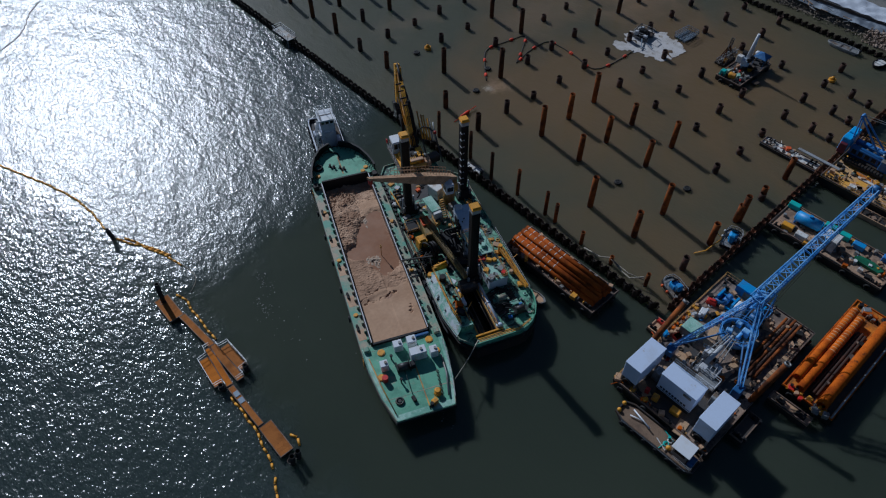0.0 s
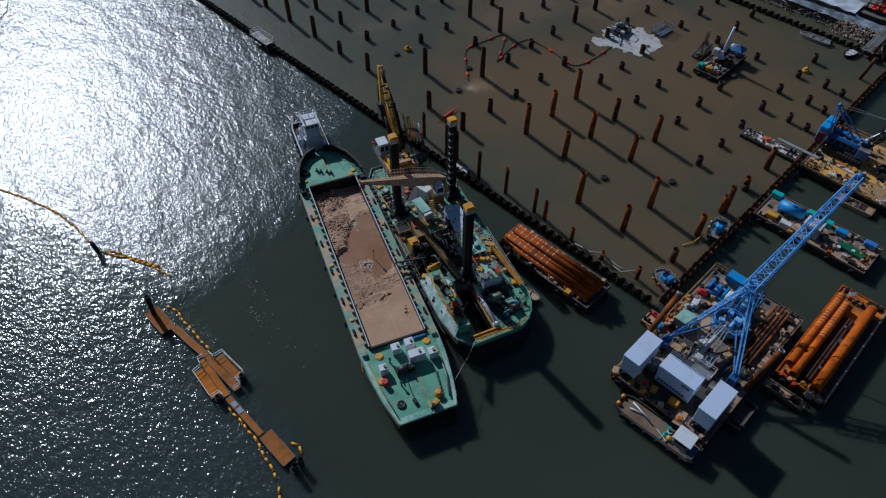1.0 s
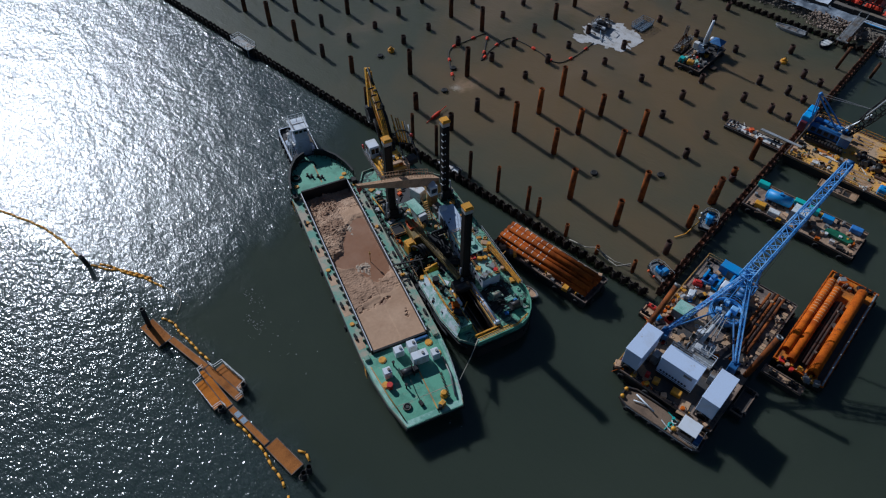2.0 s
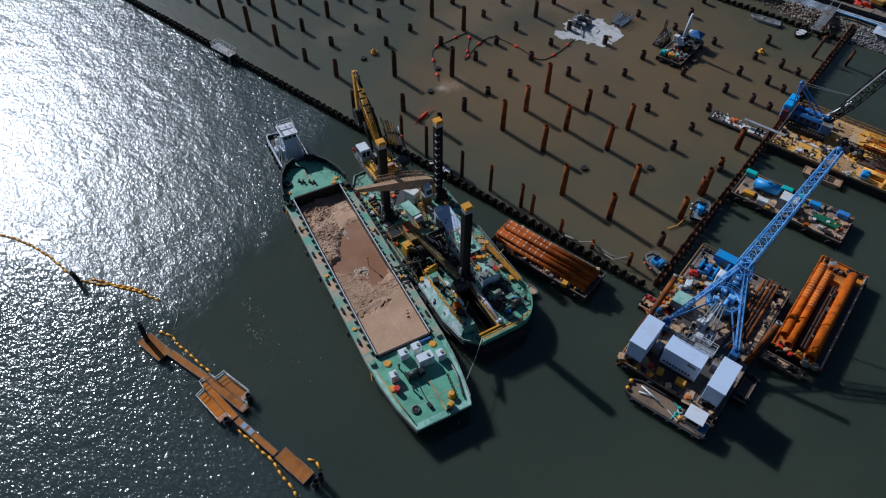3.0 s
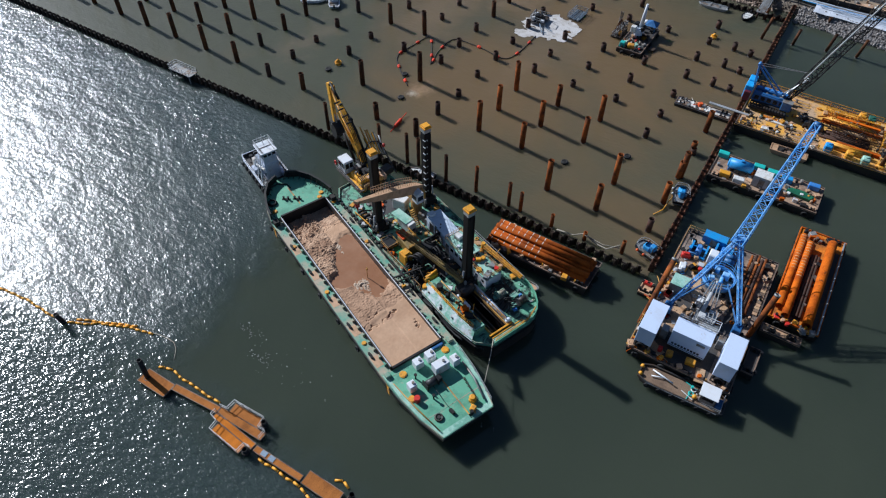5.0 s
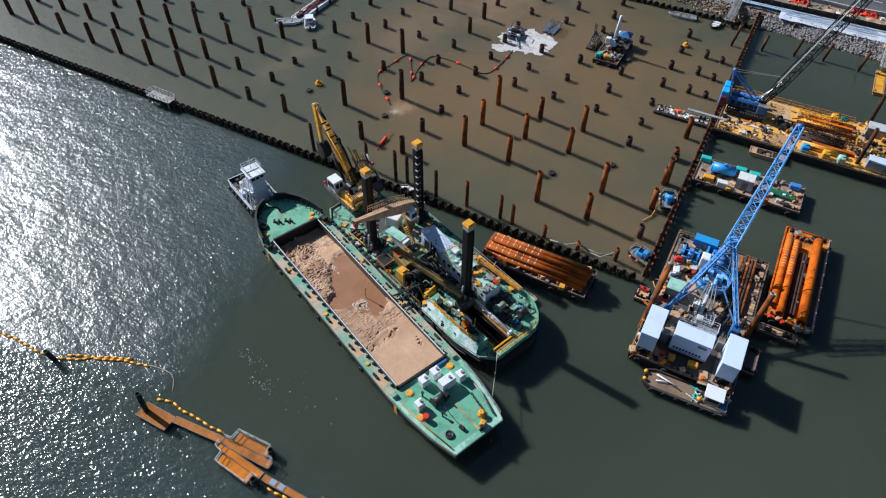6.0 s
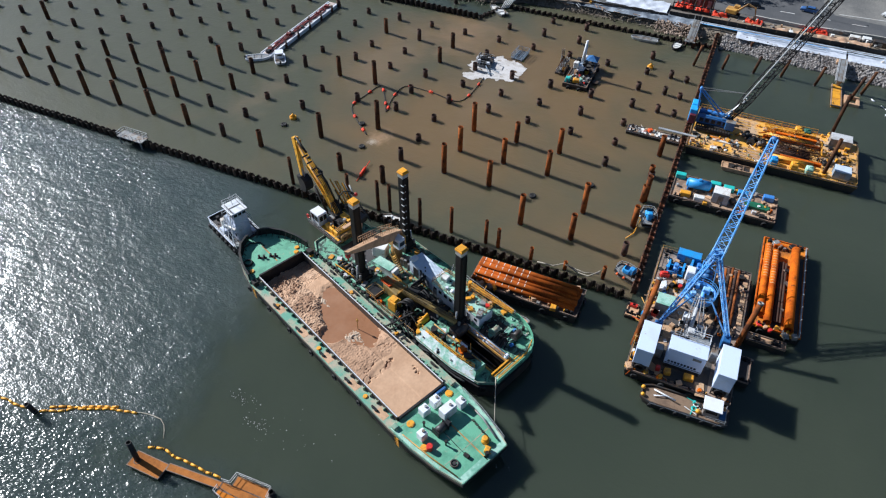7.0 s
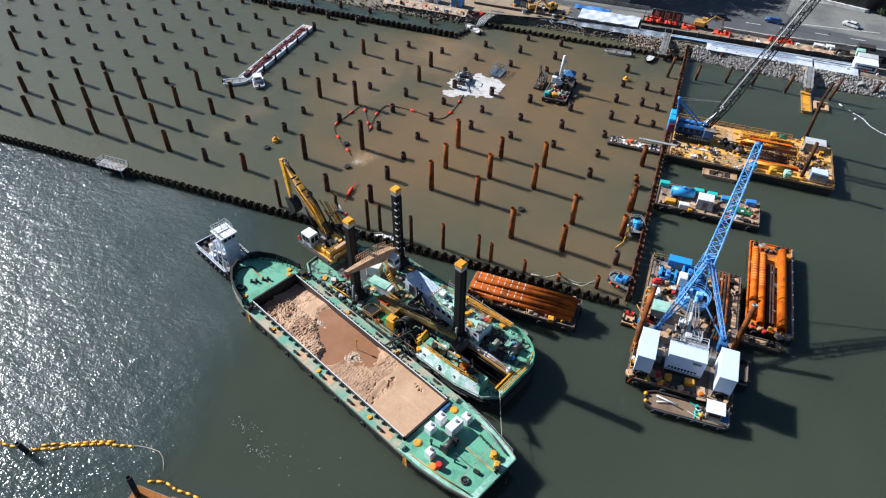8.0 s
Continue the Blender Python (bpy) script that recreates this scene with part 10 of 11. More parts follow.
def netting(x0, x1, y0, y1, seed):
    def h(x, y):
        lump = abs(noise.noise(Vector((x * 0.9, y * 0.7, seed)))) * 1.5 + 0.5 * abs(noise.noise(Vector((x * 2.6, y * 2.6, seed + 3))))
        edge = min(1.0, (x - x0) * 2.2, (x1 - x) * 2.2, (y - y0) * 2.2, (y1 - y) * 2.2)
        return LAND + 0.02 + (0.12 + lump) * max(0.0, edge + 0.35 * noise.noise(Vector((x * 1.3, y * 1.3, seed + 9))))
    tagged(put("orange_netting", lambda bm: crumpled(bm, 26, max(20, int((y1 - y0) * 7)), x0, x1, y0, y1, h), NETTING, None), "crumpled heap of bright orange safety netting", "netting", "heaps of netting")


for _x0, _x1, _y0, _y1 in ((154.4, 158.0, 4.8, 9.6), (154.6, 157.4, 0.4, 4.2), (154.0, 156.2, -4.6, -0.4), (153.6, 155.8, -13.8, -9.0), (154.8, 156.8, -29.6, -23.4)):
    netting(_x0, _x1, _y0, _y1, _y0)
def net_pen():
    ob = thing("net_pen", pose(0, 0, LAND), "open dark steel pen round the orange netting", "pen")
    for y in (-0.2, 2.4, 4.5, 7.2, 9.9):
        put("post", lambda bm: [box(bm, 153.6, 153.9, y - 0.15, y + 0.15, 0, 1.9)], BLACK_STEEL, ob)
        put("cross_beam", lambda bm: bar(bm, (153.7, y, 1.8), (158.1, y, 2.5), 0.2), DARK_STEEL, ob)
    put("front_rail", lambda bm: [box(bm, 153.55, 153.65, -0.2, 9.9, 0.1, 0.8), box(bm, 153.6, 153.85, -0.2, 9.9, 1.75, 1.95)], BLACK_STEEL, ob)


net_pen()
# dark seams and turned-back edges of the bank membrane
for _x, _w, _y0, _y1, _m in ((145.6, 0.28, -44.0, -9.0, MESH_GREY), (146.5, 0.2, -30.0, 1.0, BLUE_LIGHT), (147.3, 0.35, -44.0, 1.5, GREY_STEEL), (144.6, 0.18, -30.0, -12.0, MESH_GREY)):
    draped("membrane_seam", _x, _x + _w, _y0, _y1, 2.92, 2.95, _m, "dark folded seam of the bank membrane", "membrane", _x, 0.1)
draped("bank_liner", 146.2, 149.2, 3.0, 58.0, 1.75, 2.55, mat("streaked_grey_liner", (0.15, 0.175, 0.21), 0.5, alt=(0.36, 0.41, 0.47), amount=0.46, scale=0.35), "dark blue-grey liner along the top of the bank", "liner", 9, 0.3)
for _k in range(26):
    _y, _x = random.uniform(4, 58), random.uniform(144.2, 147.0)
    _a = random.uniform(0, 3.1)
    tagged(put("debris_plank", lambda bm: bar(bm, (_x, _y, 1.9), (_x + math.cos(_a) * random.uniform(0.6, 1.6), _y + math.sin(_a) * 2.2, 2.2), 0.14), random.choice((TAN, GALV, WHITE_WORN, PILE_DARK)), None), "weathered plank among the bank's rubble", "plank", "planks on the bank")
# hoardings and barriers
def hoarding(pts, h, material, label, t=0.12):
    ob = thing("hoarding", pose(0, 0, LAND), label, "hoarding")
    for (ax, ay), (bx, by) in zip(pts[:-1], pts[1:]):
        n = max(1, round(math.hypot(bx - ax, by - ay) / 2.4))
        for k in range(n):
            p = (ax + (bx - ax) * k / n, ay + (by - ay) * k / n)
            q = (ax + (bx - ax) * (k + 0.99) / n, ay + (by - ay) * (k + 0.99) / n)
            put("panel", lambda bm: fence_wall(bm, [p, q], 0.05, h + random.uniform(-0.05, 0.05), t), material, ob)
    return ob


hoarding([(149.3, 10.0), (149.7, -7.5), (150.0, -22.0), (149.6, -30.0), (150.1, -36.0), (149.4, -40.5), (150.6, -44.0)], 1.25, BLACK_STEEL, "long dark mesh-covered site hoarding")
hoarding([(148.2, 58.0), (147.9, 30.0), (148.6, 10.2)], 0.7, DARK_STEEL, "dark site hoarding above the rubble")
hoarding([(157.2, -11.0), (156.8, -23.0), (158.2, -40.0), (158.6, -54.0)], 0.9, CONCRETE, "pale concrete road barriers in a row", 0.5)
hoarding([(161.0, 48.0), (162.6, 30.0), (162.8, 9.4)], 1.2, GREY_STEEL, "grey site hoarding along the road")
for _k in range(3):
    store("net_bay", 158.2, 1.0 + _k * 2.9, LAND, 0.3, 2.7, 2.6, DARK_STEEL, DARK_STEEL, "dark steel bay wall behind the netting", "bay wall")


def site_office():
    ob = thing("site_office", pose(148.8, -46.2, LAND, 0, 0, -3), "white site office with a dark blue sign panel", "site office")
    put("wall", lambda bm: cbox(bm, -1.4, 0, 0.1, 3.6, 5.2, 1.8, 0, 0.06), WHITE, ob)
    put("roof", lambda bm: cbox(bm, -1.4, 0, 1.9, 3.8, 5.4, 0.12, 0, 0.04), WHITE, ob)
    put("annex", lambda bm: cbox(bm, 2.4, -0.6, 0.1, 2.6, 4.6, 1.8, 0, 0.06), PALE_GREY, ob)
    put("sign", lambda bm: box(bm, -3.28, -3.2, -2.2, 2.0, 0.5, 1.5), INK, ob, "dark blue sign panel")
    for k in range(7):
        put("lettering", lambda bm: box(bm, -3.3, -3.28, 1.6 - k * 0.52, 1.95 - k * 0.52, 0.8, 1.2), WHITE, ob, "white lettering bar")
    window_row(ob, [(-2.6 + k * 1.2, -2.62, 1.2) for k in range(3)], (0, -1, 0), 0.8, 0.7)
    return ob


site_office()


def car(x, y, rz, paint, label):
    ob = thing("car", pose(x, y, LAND + 0.07, 0, 0, rz), label, "car", "cars on the shore road")
    def body(bm):
        prof = [(-2.2, 0.35), (-2.25, 0.75), (-1.9, 0.95), (-0.9, 1.0), (1.2, 0.98), (2.0, 0.85), (2.25, 0.65), (2.2, 0.35)]
        for s in (-0.88, 0.88):
            bm.faces.new([bm.verts.new((s, yy, zz)) for yy, zz in prof])
        bm.verts.ensure_lookup_table()
        n = len(prof)
        for k in range(n):
            bm.faces.new((bm.verts[k], bm.verts[(k + 1) % n], bm.verts[n + (k + 1) % n], bm.verts[n + k]))
    put("body", body, paint, ob)
    put("glasshouse", lambda bm: box(bm, -0.8, 0.8, -1.7, 1.0, 0.97, 1.36, 0.22), GLASS, ob, "dark windows")
    put("roof", lambda bm: box(bm, -0.62, 0.62, -1.35, 0.6, 1.36, 1.45, 0.08), paint, ob)
    for sx in (-0.8, 0.8):
        for sy in (-1.4, 1.35):
            wh = put("wheel", lambda bm: cyl(bm, (sx - 0.1, sy, 0.32), (sx + 0.1, sy, 0.32), 0.32, n=14), RUBBER, ob)
            put("rim", lambda bm: cyl(bm, (sx - 0.11, sy, 0.32), (sx + 0.11, sy, 0.32), 0.19, n=10), GALV, wh)
    for s in (-0.6, 0.6):
        put("headlight", lambda bm: cbox(bm, s, 2.18, 0.6, 0.32, 0.1, 0.16), WHITE, ob)
    return ob


car(167.6, -24.3, -8, mat("blue_car_paint", (0.05, 0.13, 0.33), 0.3, bump=0.0), "dark blue car driving on the shore road")
car(173.0, -44.6, -28, mat("white_car_paint", (0.75, 0.76, 0.76), 0.3, bump=0.0), "white car at the road junction")
car(164.6, -9.8, 5, mat("black_car_paint", (0.02, 0.022, 0.025), 0.3, bump=0.0), "black car on the shore road")


def digger(x, y, rz, label):
    ob = thing("digger", pose(x, y, LAND + 0.05, 0, 0, rz), label, "excavator", "diggers on the works strip")
    for s in (-0.95, 0.95):
        put("track", lambda bm: cbox(bm, s, 0, 0, 0.55, 3.4, 0.8, 0, 0.2), BLACK_STEEL, ob)
    put("house", lambda bm: cbox(bm, 0, -0.5, 0.85, 2.3, 2.9, 1.2, 0, 0.15), YELLOW_WORN, ob)
    cb = put("cab", lambda bm: cbox(bm, -0.6, 0.5, 0.95, 1.0, 1.5, 1.9, 0, 0.1), YELLOW_WORN, ob)
    window_row(cb, [(-1.12, 0.5, 2.2)], (-1, 0, 0), 1.1, 0.9)
    put("boom", lambda bm: [cyl(bm, (0.4, 0.8, 1.6), (0.4, 3.2, 4.2), 0.32, 0.26, n=4), cyl(bm, (0.4, 3.2, 4.2), (0.4, 5.2, 3.6), 0.26, 0.2, n=4)], YELLOW_WORN, ob)
    put("stick", lambda bm: cyl(bm, (0.4, 5.2, 3.7), (0.4, 5.8, 1.2), 0.24, 0.16, n=4), YELLOW_WORN, ob)
    put("bucket", lambda bm: cbox(bm, 0.4, 5.6, 0.5, 1.0, 0.8, 0.8, 0, 0.15), DARK_STEEL, ob)
    return ob


digger(156.2, -5.6, 170, "yellow digger beside the orange netting")
digger(151.6, 36.0, 60, "yellow digger working on the far strip")
digger(150.4, 41.5, -60, "yellow digger with its boom raised")


def ramp():
    ob = thing("access_ramp", pose(143.4, 2.4, 0), "grey steel access ramp at the corner of the walls", "ramp")
    put("deck", lambda bm: [bm.faces.new([bm.verts.new(p) for p in ((-6.0, -0.9, 1.9), (6.4, -0.9, 2.6), (6.4, 0.9, 2.6), (-6.0, 0.9, 1.9))]), box(bm, -6.2, -4.6, -1.3, 1.3, 1.7, 1.88)], GREY_STEEL, ob)
    put("rail", lambda bm: [railing(bm, [(-6.0, s, 1.9), (6.4, s, 2.6)], 1.0, 0.05, 1.2) for s in (-0.9, 0.9)], GALV, ob)
    put("leg", lambda bm: [cyl(bm, (x, s, -1.0), (x, s, 2.1), 0.22, n=8) for x in (-5.4, -1.0) for s in (-0.8, 0.8)], PILE_DARK, ob)
    return ob


ramp()
def gangway():
    ob = thing("gangway", pose(0, 0, 0), "grey aluminium gangway leading down to a yellow pontoon", "gangway")
    put("walkway", lambda bm: [cyl(bm, (132.6, -33.0, 1.4), (141.6, -33.3, 2.7), 0.7, n=4)], GREY_STEEL, ob)
    put("side_truss", lambda bm: [lattice(bm, (132.6, -33.0 + s, 1.8), (141.6, -33.3 + s, 3.1), 0.25, 0.25, 14, 0.05) for s in (-0.8, 0.8)], GALV, ob)
    put("landing", lambda bm: cbox(bm, 142.6, -33.3, 1.6, 2.4, 2.6, 0.8, 0, 0.1), TAN, ob)
    return ob


gangway()
def yellow_pontoon():
    ob = thing("yellow_pontoon", pose(128.2, -32.9, 0), "bright yellow landing pontoon near the shore", "pontoon")
    for k in range(3):
        put("float", lambda bm: cbox(bm, -3.3 + 3.3 * k, 0, -0.3, 3.2, 1.9, 1.0, 0, 0.12), YELLOW, ob)
    put("edge_timber", lambda bm: [box(bm, -5.0, 5.0, s * 1.02 - 0.08, s * 1.02 + 0.08, 0.35, 0.75) for s in (-1, 1)] + [box(bm, -5.08, -4.92, -1.1, 1.1, 0.35, 0.75)], TIMBER, ob)
    for x in (-4.2, 3.6):
        put("cleat", lambda bm: box(bm, x - 0.25, x + 0.25, 0.6, 0.75, 0.7, 0.88), DARK_STEEL, ob)
    return ob


yellow_pontoon()
def frame_float():
    ob = thing("frame_float", pose(127.2, -36.2, 0), "square pile-guide float with an open middle", "float")
    put("float", lambda bm: [box(bm, -1.9, 1.9, 1.0, 1.6, -0.3, 0.7), box(bm, -1.9, 1.9, -1.6, -1.0, -0.3, 0.7), box(bm, -1.9, -1.3, -1.0, 1.0, -0.3, 0.7), box(bm, 1.3, 1.9, -1.0, 1.0, -0.3, 0.7)], TAN, ob)
    return ob


frame_float()
for _x, _y, _h, _rx in ((130.1, -7.1, 4.0, 6), (131.4, -14.2, 4.4, 8), (132.4, -20.5, 4.4, 8), (131.6, -28.2, 4.8, 8), (128.4, -36.0, 6.2, 10), (131.9, -38.3, 6.0, 10), (138.8, -48.6, 3.4, 6), (142.6, -12.2, 2.4, 0), (128.9, -0.3, 5.6, 8), (138.0, 1.2, 3.0, 0)):
    _p = pile(_x, _y, _h, 2, r=0.34)
    _p.matrix_basis = pose(_x, _y, 0, _rx, _rx * 0.5, 0)
    tagged(_p, "leaning dark red steel pile near the rocky shore")


def culvert():
    ob = thing("culvert", pose(140.6, -45.6, 0.9), "round concrete culvert mouth among the rocks", "culvert")
    put("ring", lambda bm: pipe(bm, (-1.2, 0, 0), (2.5, 0, 0.1), 1.1, 0.16, 20), CONCRETE, ob)
    # black disc within the ring, standing for the darkness of the pipe
    put("bore", lambda bm: cyl(bm, (0.4, 0, 0), (0.5, 0, 0), 0.95, n=20), BLACK_STEEL, ob)
    return ob


culvert()
# the corner of a building, its plinth and the shrubs behind
def corner_building():
    ob = thing("corner_building", pose(193.5, -47.0, LAND), "corner of a pale low building across the road", "building")
    put("wall", lambda bm: prism(bm, [(-8.0, -2.0), (-4.5, -7.5), (30, -3.5), (30, 34), (-3.5, 12.0)], 0, 5.0), DARK_STEEL, ob, "dark glazed wall")
    put("canopy", lambda bm: [prism(bm, [(-9.2, -2.2), (-5.0, -8.6), (30, -4.6), (30, 36), (-4.8, 13.4)], 5.0, 5.7), prism(bm, [(-9.0, -2.0), (-8.2, -3.2), (-4.0, 12.0), (-4.8, 12.8)], 0, 1.0)], WHITE_WORN, ob, "pale overhanging roof edge")
    for k in range(6):
        put("window", lambda bm: fence_wall(bm, [(-8.0 + 0.75 * k - 0.05, -2.0 + 2.35 * k + 0.3), (-8.0 + 0.75 * (k + 0.8) - 0.05, -2.0 + 2.35 * (k + 0.8) + 0.3)], 0.8, 4.2, 0.1), GLASS, ob)
    return ob


corner_building()


def shrub(x, y, r, seed):
    ob = thing("shrub", pose(x, y, LAND), "dark green rounded roadside shrub", "shrub", "shrubs by the building")
    q = random.Random(seed)
    put("trunk", lambda bm: [cyl(bm, (0, 0, 0), (q.uniform(-0.3, 0.3), q.uniform(-0.3, 0.3), r), 0.12, 0.05, n=6) for _ in range(3)], TIMBER, ob)
    def leaves(bm):
        for _ in range(420):
            v = Vector((q.gauss(0, 1), q.gauss(0, 1), q.gauss(0, 0.7)))
            v = v.normalized() * r * q.uniform(0.55, 1.05)
            c = v + Vector((0, 0, r * 0.9))
            a, b = Vector((q.gauss(0, 1), q.gauss(0, 1), q.gauss(0, 1))).normalized() * 0.22, Vector((q.gauss(0, 1), q.gauss(0, 1), q.gauss(0, 1))).normalized() * 0.12
            bm.faces.new([bm.verts.new(c - a), bm.verts.new(c + b), bm.verts.new(c + a), bm.verts.new(c - b)])
    put("foliage", leaves, LEAF, ob)


LEAF = mat("dark_green_leaves", (0.035, 0.075, 0.02), 0.7, alt=(0.06, 0.09, 0.03), amount=0.5, scale=2.0)
for _k, (_x, _y, _r) in enumerate(((184.8, -53.5, 1.6), (187.0, -55.0, 2.0), (190.0, -56.0, 2.2), (186.2, -58.0, 1.8), (189.0, -30.2, 1.0))):
    shrub(_x, _y, _r, _k)
# the works: pile of bags, machines, stores, vehicles
for _k, (_x, _y, _sx, _sy, _sz, _w, _l) in enumerate(((154.4, -41.5, 1.6, 3.0, 1.3, DARK_STEEL, "dark generator on the works strip"), (157.4, -31.8, 1.0, 2.2, 0.9, GREY_STEEL, "grey pallet stack by the barriers"), (155.6, -35.8, 1.4, 2.4, 0.9, WHITE_WORN, "pale bulk bags by the barriers"), (156.2, -38.6, 1.4, 2.0, 0.8, WHITE_WORN, "pale bulk bags by the barriers"), (153.6, -45.4, 1.8, 1.8, 2.0, GREEN_PALE, "pale green portable toilet"), (156.8, -47.0, 2.2, 4.0, 2.0, DARK_STEEL, "dark grey equipment store"), (153.0, -49.5, 2.0, 5.0, 1.8, BLACK_STEEL, "black van parked on the works strip"), (152.4, 44.0, 2.4, 5.5, 2.6, BLUE_DARK, "dark blue crane truck body"), (165.2, 18.5, 2.4, 6.0, 2.6, GREY_STEEL, "grey container by the road"), (165.4, 26.0, 2.4, 6.0, 2.6, DARK_STEEL, "dark container by the road"), (145.0, 62.0, 2.4, 3.0, 2.4, BLUE, "blue container on the far bank"), (145.4, 70.0, 2.4, 4.0, 2.4, WHITE, "white container on the far bank"))):
    store("site_store", _x, _y, LAND + 0.05, _sx, _sy, _sz, _w, _w, _l, "store", rz=-3)
tagged(put("truck_boom", lambda bm: lattice(bm, (151.6, 42.4, 4.4), (147.4, 48.0, 6.4), 0.7, 0.6, 10, 0.07), DARK_STEEL, None), "dark lattice boom of the crane truck", "crane boom")
_wg = thing("works_litter", pose(0, 0, 0), "barriers, bags, timber and fittings strewn over the works", "litter", kind="stuff")
clutter_parts(_wg, 147.5, 153.5, 30.0, 47.0, LAND + 0.05, [(12, YELLOW, "box"), (12, BLACK_STEEL, "fitting"), (10, WHITE_WORN, "bag"), (6, BLUE, "box")], 151)
clutter_parts(_wg, 150.0, 156.5, -48.0, -4.0, LAND + 0.05, [(16, WHITE_WORN, "bag"), (14, GREY_STEEL, "fitting"), (10, TAN, "timber_offcut"), (6, BLACK_STEEL, "fitting"), (4, ORANGE, "cone")], 152)
clutter_parts(_wg, 140.6, 145.0, 54.0, 84.0, 1.9, [(16, WHITE_WORN, "bag"), (10, BLUE, "drum"), (10, RED, "cone"), (8, YELLOW, "box"), (14, BLACK_STEEL, "fitting"), (8, NETTING, "bag")], 153)
clutter_parts(_wg, 144.6, 149.0, -49.0, -42.0, LAND, [(4, ORANGE, "cone"), (5, RED, "barrier"), (5, WHITE_WORN, "bag")], 154)
for _k in range(5):
    _t = thing("hose_bundle", pose(0, 0, 0), "pale hose running from the boat up the bank", "hose", "bank hoses")
    put("hose", lambda bm: tube(bm, [(137.0 + 0.3 * _k, 53.6 - 0.4 * _k, 0.8), (139.6, 53.2 - 0.5 * _k, 2.2), (142.2 + 0.3 * _k, 53.0 - 0.6 * _k, 1.9), (145.6, 51.4 - 0.8 * _k, 2.5)], 0.13, 7), WHITE_WORN, _t)
def street_lamp(x, y, rz):
    ob = thing("street_lamp", pose(x, y, LAND + 0.07, 0, 0, rz), "slim grey street lamp beside the road", "street lamp")
    put("post", lambda bm: cyl(bm, (0, 0, 0), (0, 0, 7.5), 0.11, 0.06, n=8), GREY_STEEL, ob)
    put("arm", lambda bm: cyl(bm, (0, 0, 7.4), (1.6, 0, 7.8), 0.05, n=6), GREY_STEEL, ob)
    put("lamp_head", lambda bm: cbox(bm, 1.8, 0, 7.72, 0.7, 0.3, 0.14, 0, 0.04), GALV, ob)


street_lamp(165.2, -27.6, 0)
tagged(put("land_buoy", lambda bm: ball(bm, (124.6, -43.6, 0.2), 0.3), WHITE, None), "small white float near the shore", "float")


# tall trees in the road's bend, whose dappled shade lies over it
def tree():
    ob = thing("tree", pose(172, 14, LAND), "tall leafy street tree in the road's bend", "tree", "street trees")
    q = random.Random(77)
    tips = []
    def wood(bm):
        cyl(bm, (0, 0, 0), (0.2, 0.1, 6.0), 0.42, 0.3, n=10)
        cyl(bm, (0.2, 0.1, 6.0), (0.1, -0.2, 15.0), 0.3, 0.1, n=8)
        for k in range(16):
            z, w = 4.5 + k * 0.75, 2.4 * k
            reach = 4.6 * (1 - 0.045 * k) * q.uniform(0.8, 1.15)
            foot = Vector((0.2, 0.1, z))
            tip = foot + Vector((math.cos(w) * reach, math.sin(w) * reach, q.uniform(1.2, 3.2)))
            cyl(bm, foot, tip, 0.13, 0.04, n=6)
            tips.append(tip)
            tips.append(foot.lerp(tip, 0.6) + Vector((0, 0, 0.8)))
        tips.append(Vector((0.1, -0.2, 16.5)))
    put("trunk", wood, TIMBER, ob, "grey-brown trunk and limbs")
    def leaves(bm):
        for tip in tips:
            r = q.uniform(1.1, 1.9)
            for _ in range(70):
                c = tip + Vector((q.gauss(0, 0.55), q.gauss(0, 0.55), q.gauss(0, 0.4))) * r
                d = Vector((q.gauss(0, 1), q.gauss(0, 1), q.gauss(0, 1))).normalized() * 0.42
                e = d.orthogonal().normalized() * 0.24
                bm.faces.new([bm.verts.new(c - d), bm.verts.new(c + e), bm.verts.new(c + d), bm.verts.new(c - e)])
    put("crown", leaves, LEAF, ob, "open green crown")
    return ob


_tree = tree()
for _x, _y, _k, _a in ((177.0, 9.0, 1.1, 50), (181.5, 3.0, 1.0, 130), (186.5, -2.0, 0.9, 210), (170.0, 27.0, 1.2, 300), (176.5, 23.0, 1.2, 20), (183.0, 15.0, 1.15, 95), (189.0, 8.0, 1.1, 170), (171.5, 40.0, 1.2, 250)):
    copy_thing(_tree, pose(_x, _y, LAND, 0, 0, _a) @ Matrix.Scale(_k, 4))

# the sheet pile walls, each a row of steel U piles with their own edges
PITCH = 0.8
PIECES = 300


def u_profile():
    w, d, t = PITCH / 2, 0.42, 0.1
    out = [(-w, d), (-w * 0.82, d * 0.8), (-w * 0.74, 0), (-w * 0.6, -d * 0.65), (0, -d), (w * 0.6, -d * 0.65), (w * 0.74, 0), (w * 0.82, d * 0.8), (w, d)]
    return out + [(x * 0.98, y - t) for x, y in out[::-1]]


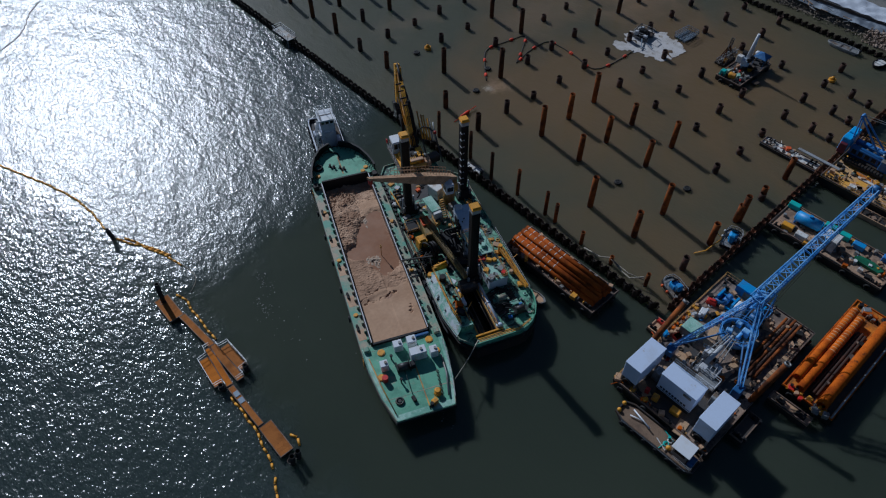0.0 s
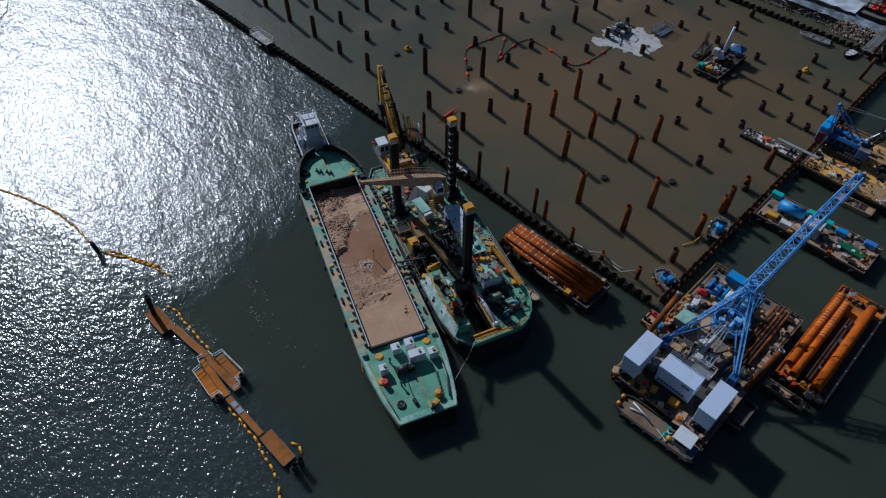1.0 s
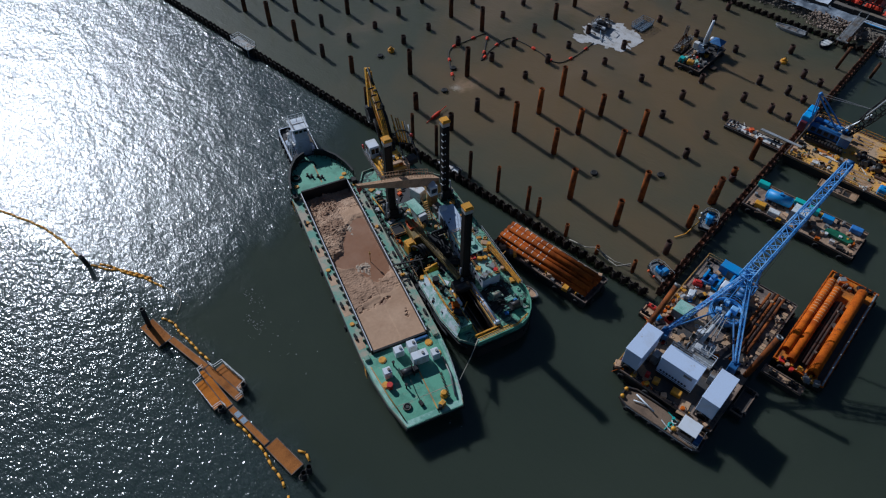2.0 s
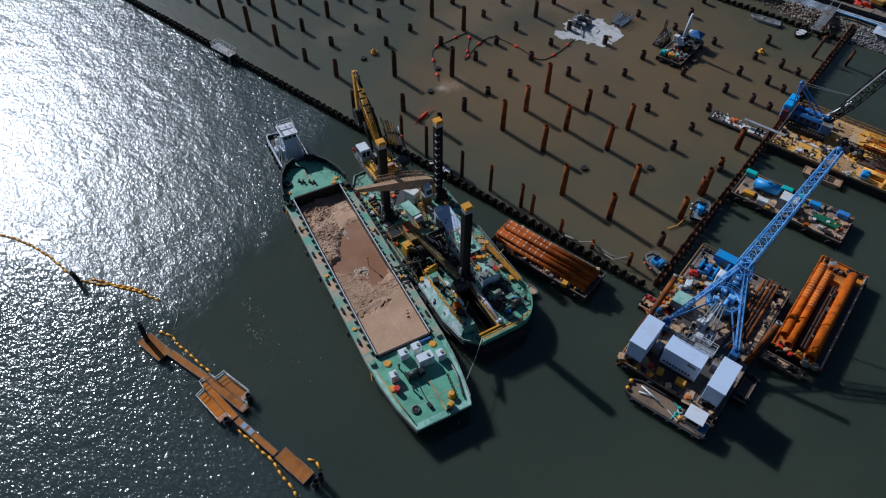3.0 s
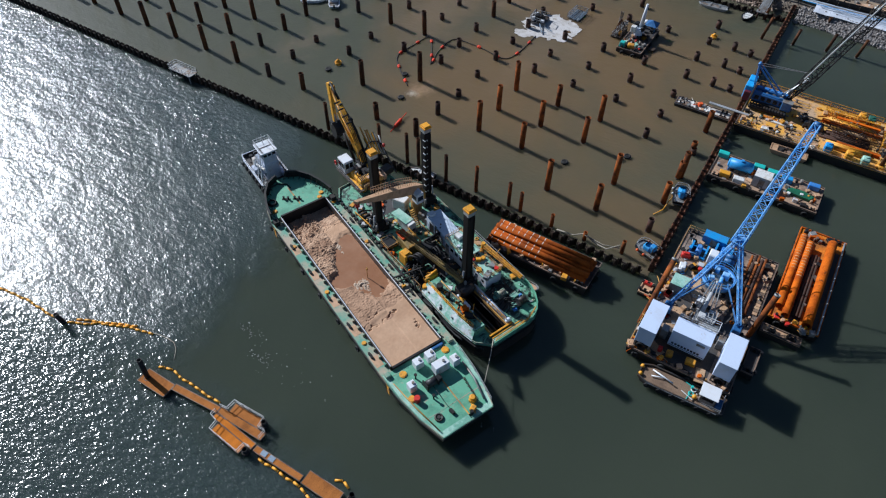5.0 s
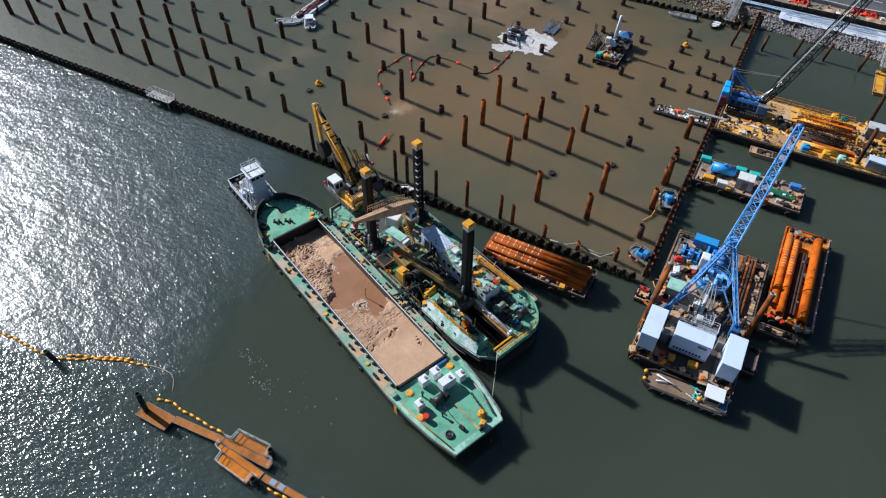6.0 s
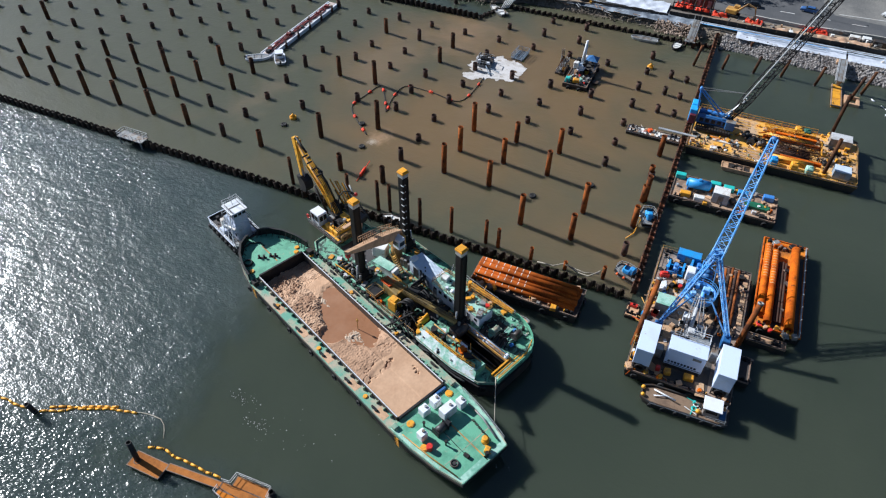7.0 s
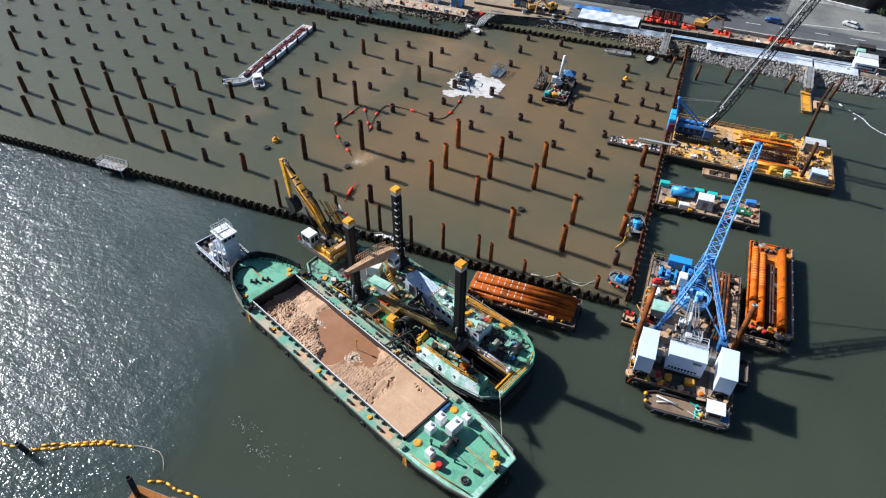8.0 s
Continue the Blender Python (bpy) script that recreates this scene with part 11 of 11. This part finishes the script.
def u_pile(bm, m=None):
    ring = [(m @ Vector((x, y, 0)) if m else Vector((x, y, 0))) for x, y in u_profile()]
    lo = [bm.verts.new((p.x, p.y, p.z - 2.0)) for p in ring]
    hi = [bm.verts.new(p) for p in ring]
    n = len(ring)
    for k in range(n):
        bm.faces.new((lo[k], lo[(k + 1) % n], hi[(k + 1) % n], hi[k]))
    for k in range(n // 2 - 1):
        bm.faces.new((hi[k], hi[k + 1], hi[n - 2 - k], hi[n - 1 - k]))


U_MESH = mesh_of("sheet_pile", u_pile, SHEET)
U_BROWN = mesh_of("sheet_pile", u_pile, SHEET_BROWN)


def sheet_wall(name, x0, y0, x1, y1, top, label, mesh=U_MESH):
    d = Vector((x1 - x0, y1 - y0, 0))
    n = round(d.length / PITCH)
    turn = math.degrees(math.atan2(d.y, d.x))
    ob = thing(name, pose(x0, y0, 0, 0, 0, turn), label, "sheet pile wall", kind="structure")
    rest = []
    for k in range(n):
        m = pose((k + 0.5) * PITCH, random.uniform(-0.04, 0.04), top + random.uniform(-0.1, 0.1), 0, 0, 180 * (k % 2))
        if k < PIECES:
            piece("sheet_pile", mesh, ob, m)
        else:
            rest.append(m)
    if rest:
        far = put("distant_sheet_pile", lambda bm: [u_pile(bm, m) for m in rest], SHEET, ob, "further sheet piles of the wall")
        far["kind"] = "stuff"
    put("waling", lambda bm: box(bm, 0, n * PITCH, -0.56, -0.4, top - 1.0, top - 0.7), SHEET, ob, "dark steel waling beam")
    return ob


sheet_wall("wall_front", WALL_X, -2.4, WALL_X, 420, 1.5, "long dark rusty sheet pile wall between harbour and basin")
sheet_wall("wall_side", WALL_X + 1.5, WALL_Y, FAR_X + 6.0, WALL_Y, 1.7, "brown rusty sheet pile wall along the side of the basin", U_BROWN)
sheet_wall("wall_far", FAR_X, WALL_Y, FAR_X, STEP_Y - 3, 1.1, "dark sheet pile wall before the rocky shore")
sheet_wall("wall_step", FAR_X, STEP_Y - 3, STEP_X, STEP_Y + 1.5, 0.9, "short slanting sheet pile wall at the corner")
sheet_wall("wall_back", STEP_X, STEP_Y + 1.5, STEP_X, 122, 1.6, "dark sheet pile wall at the back of the basin")
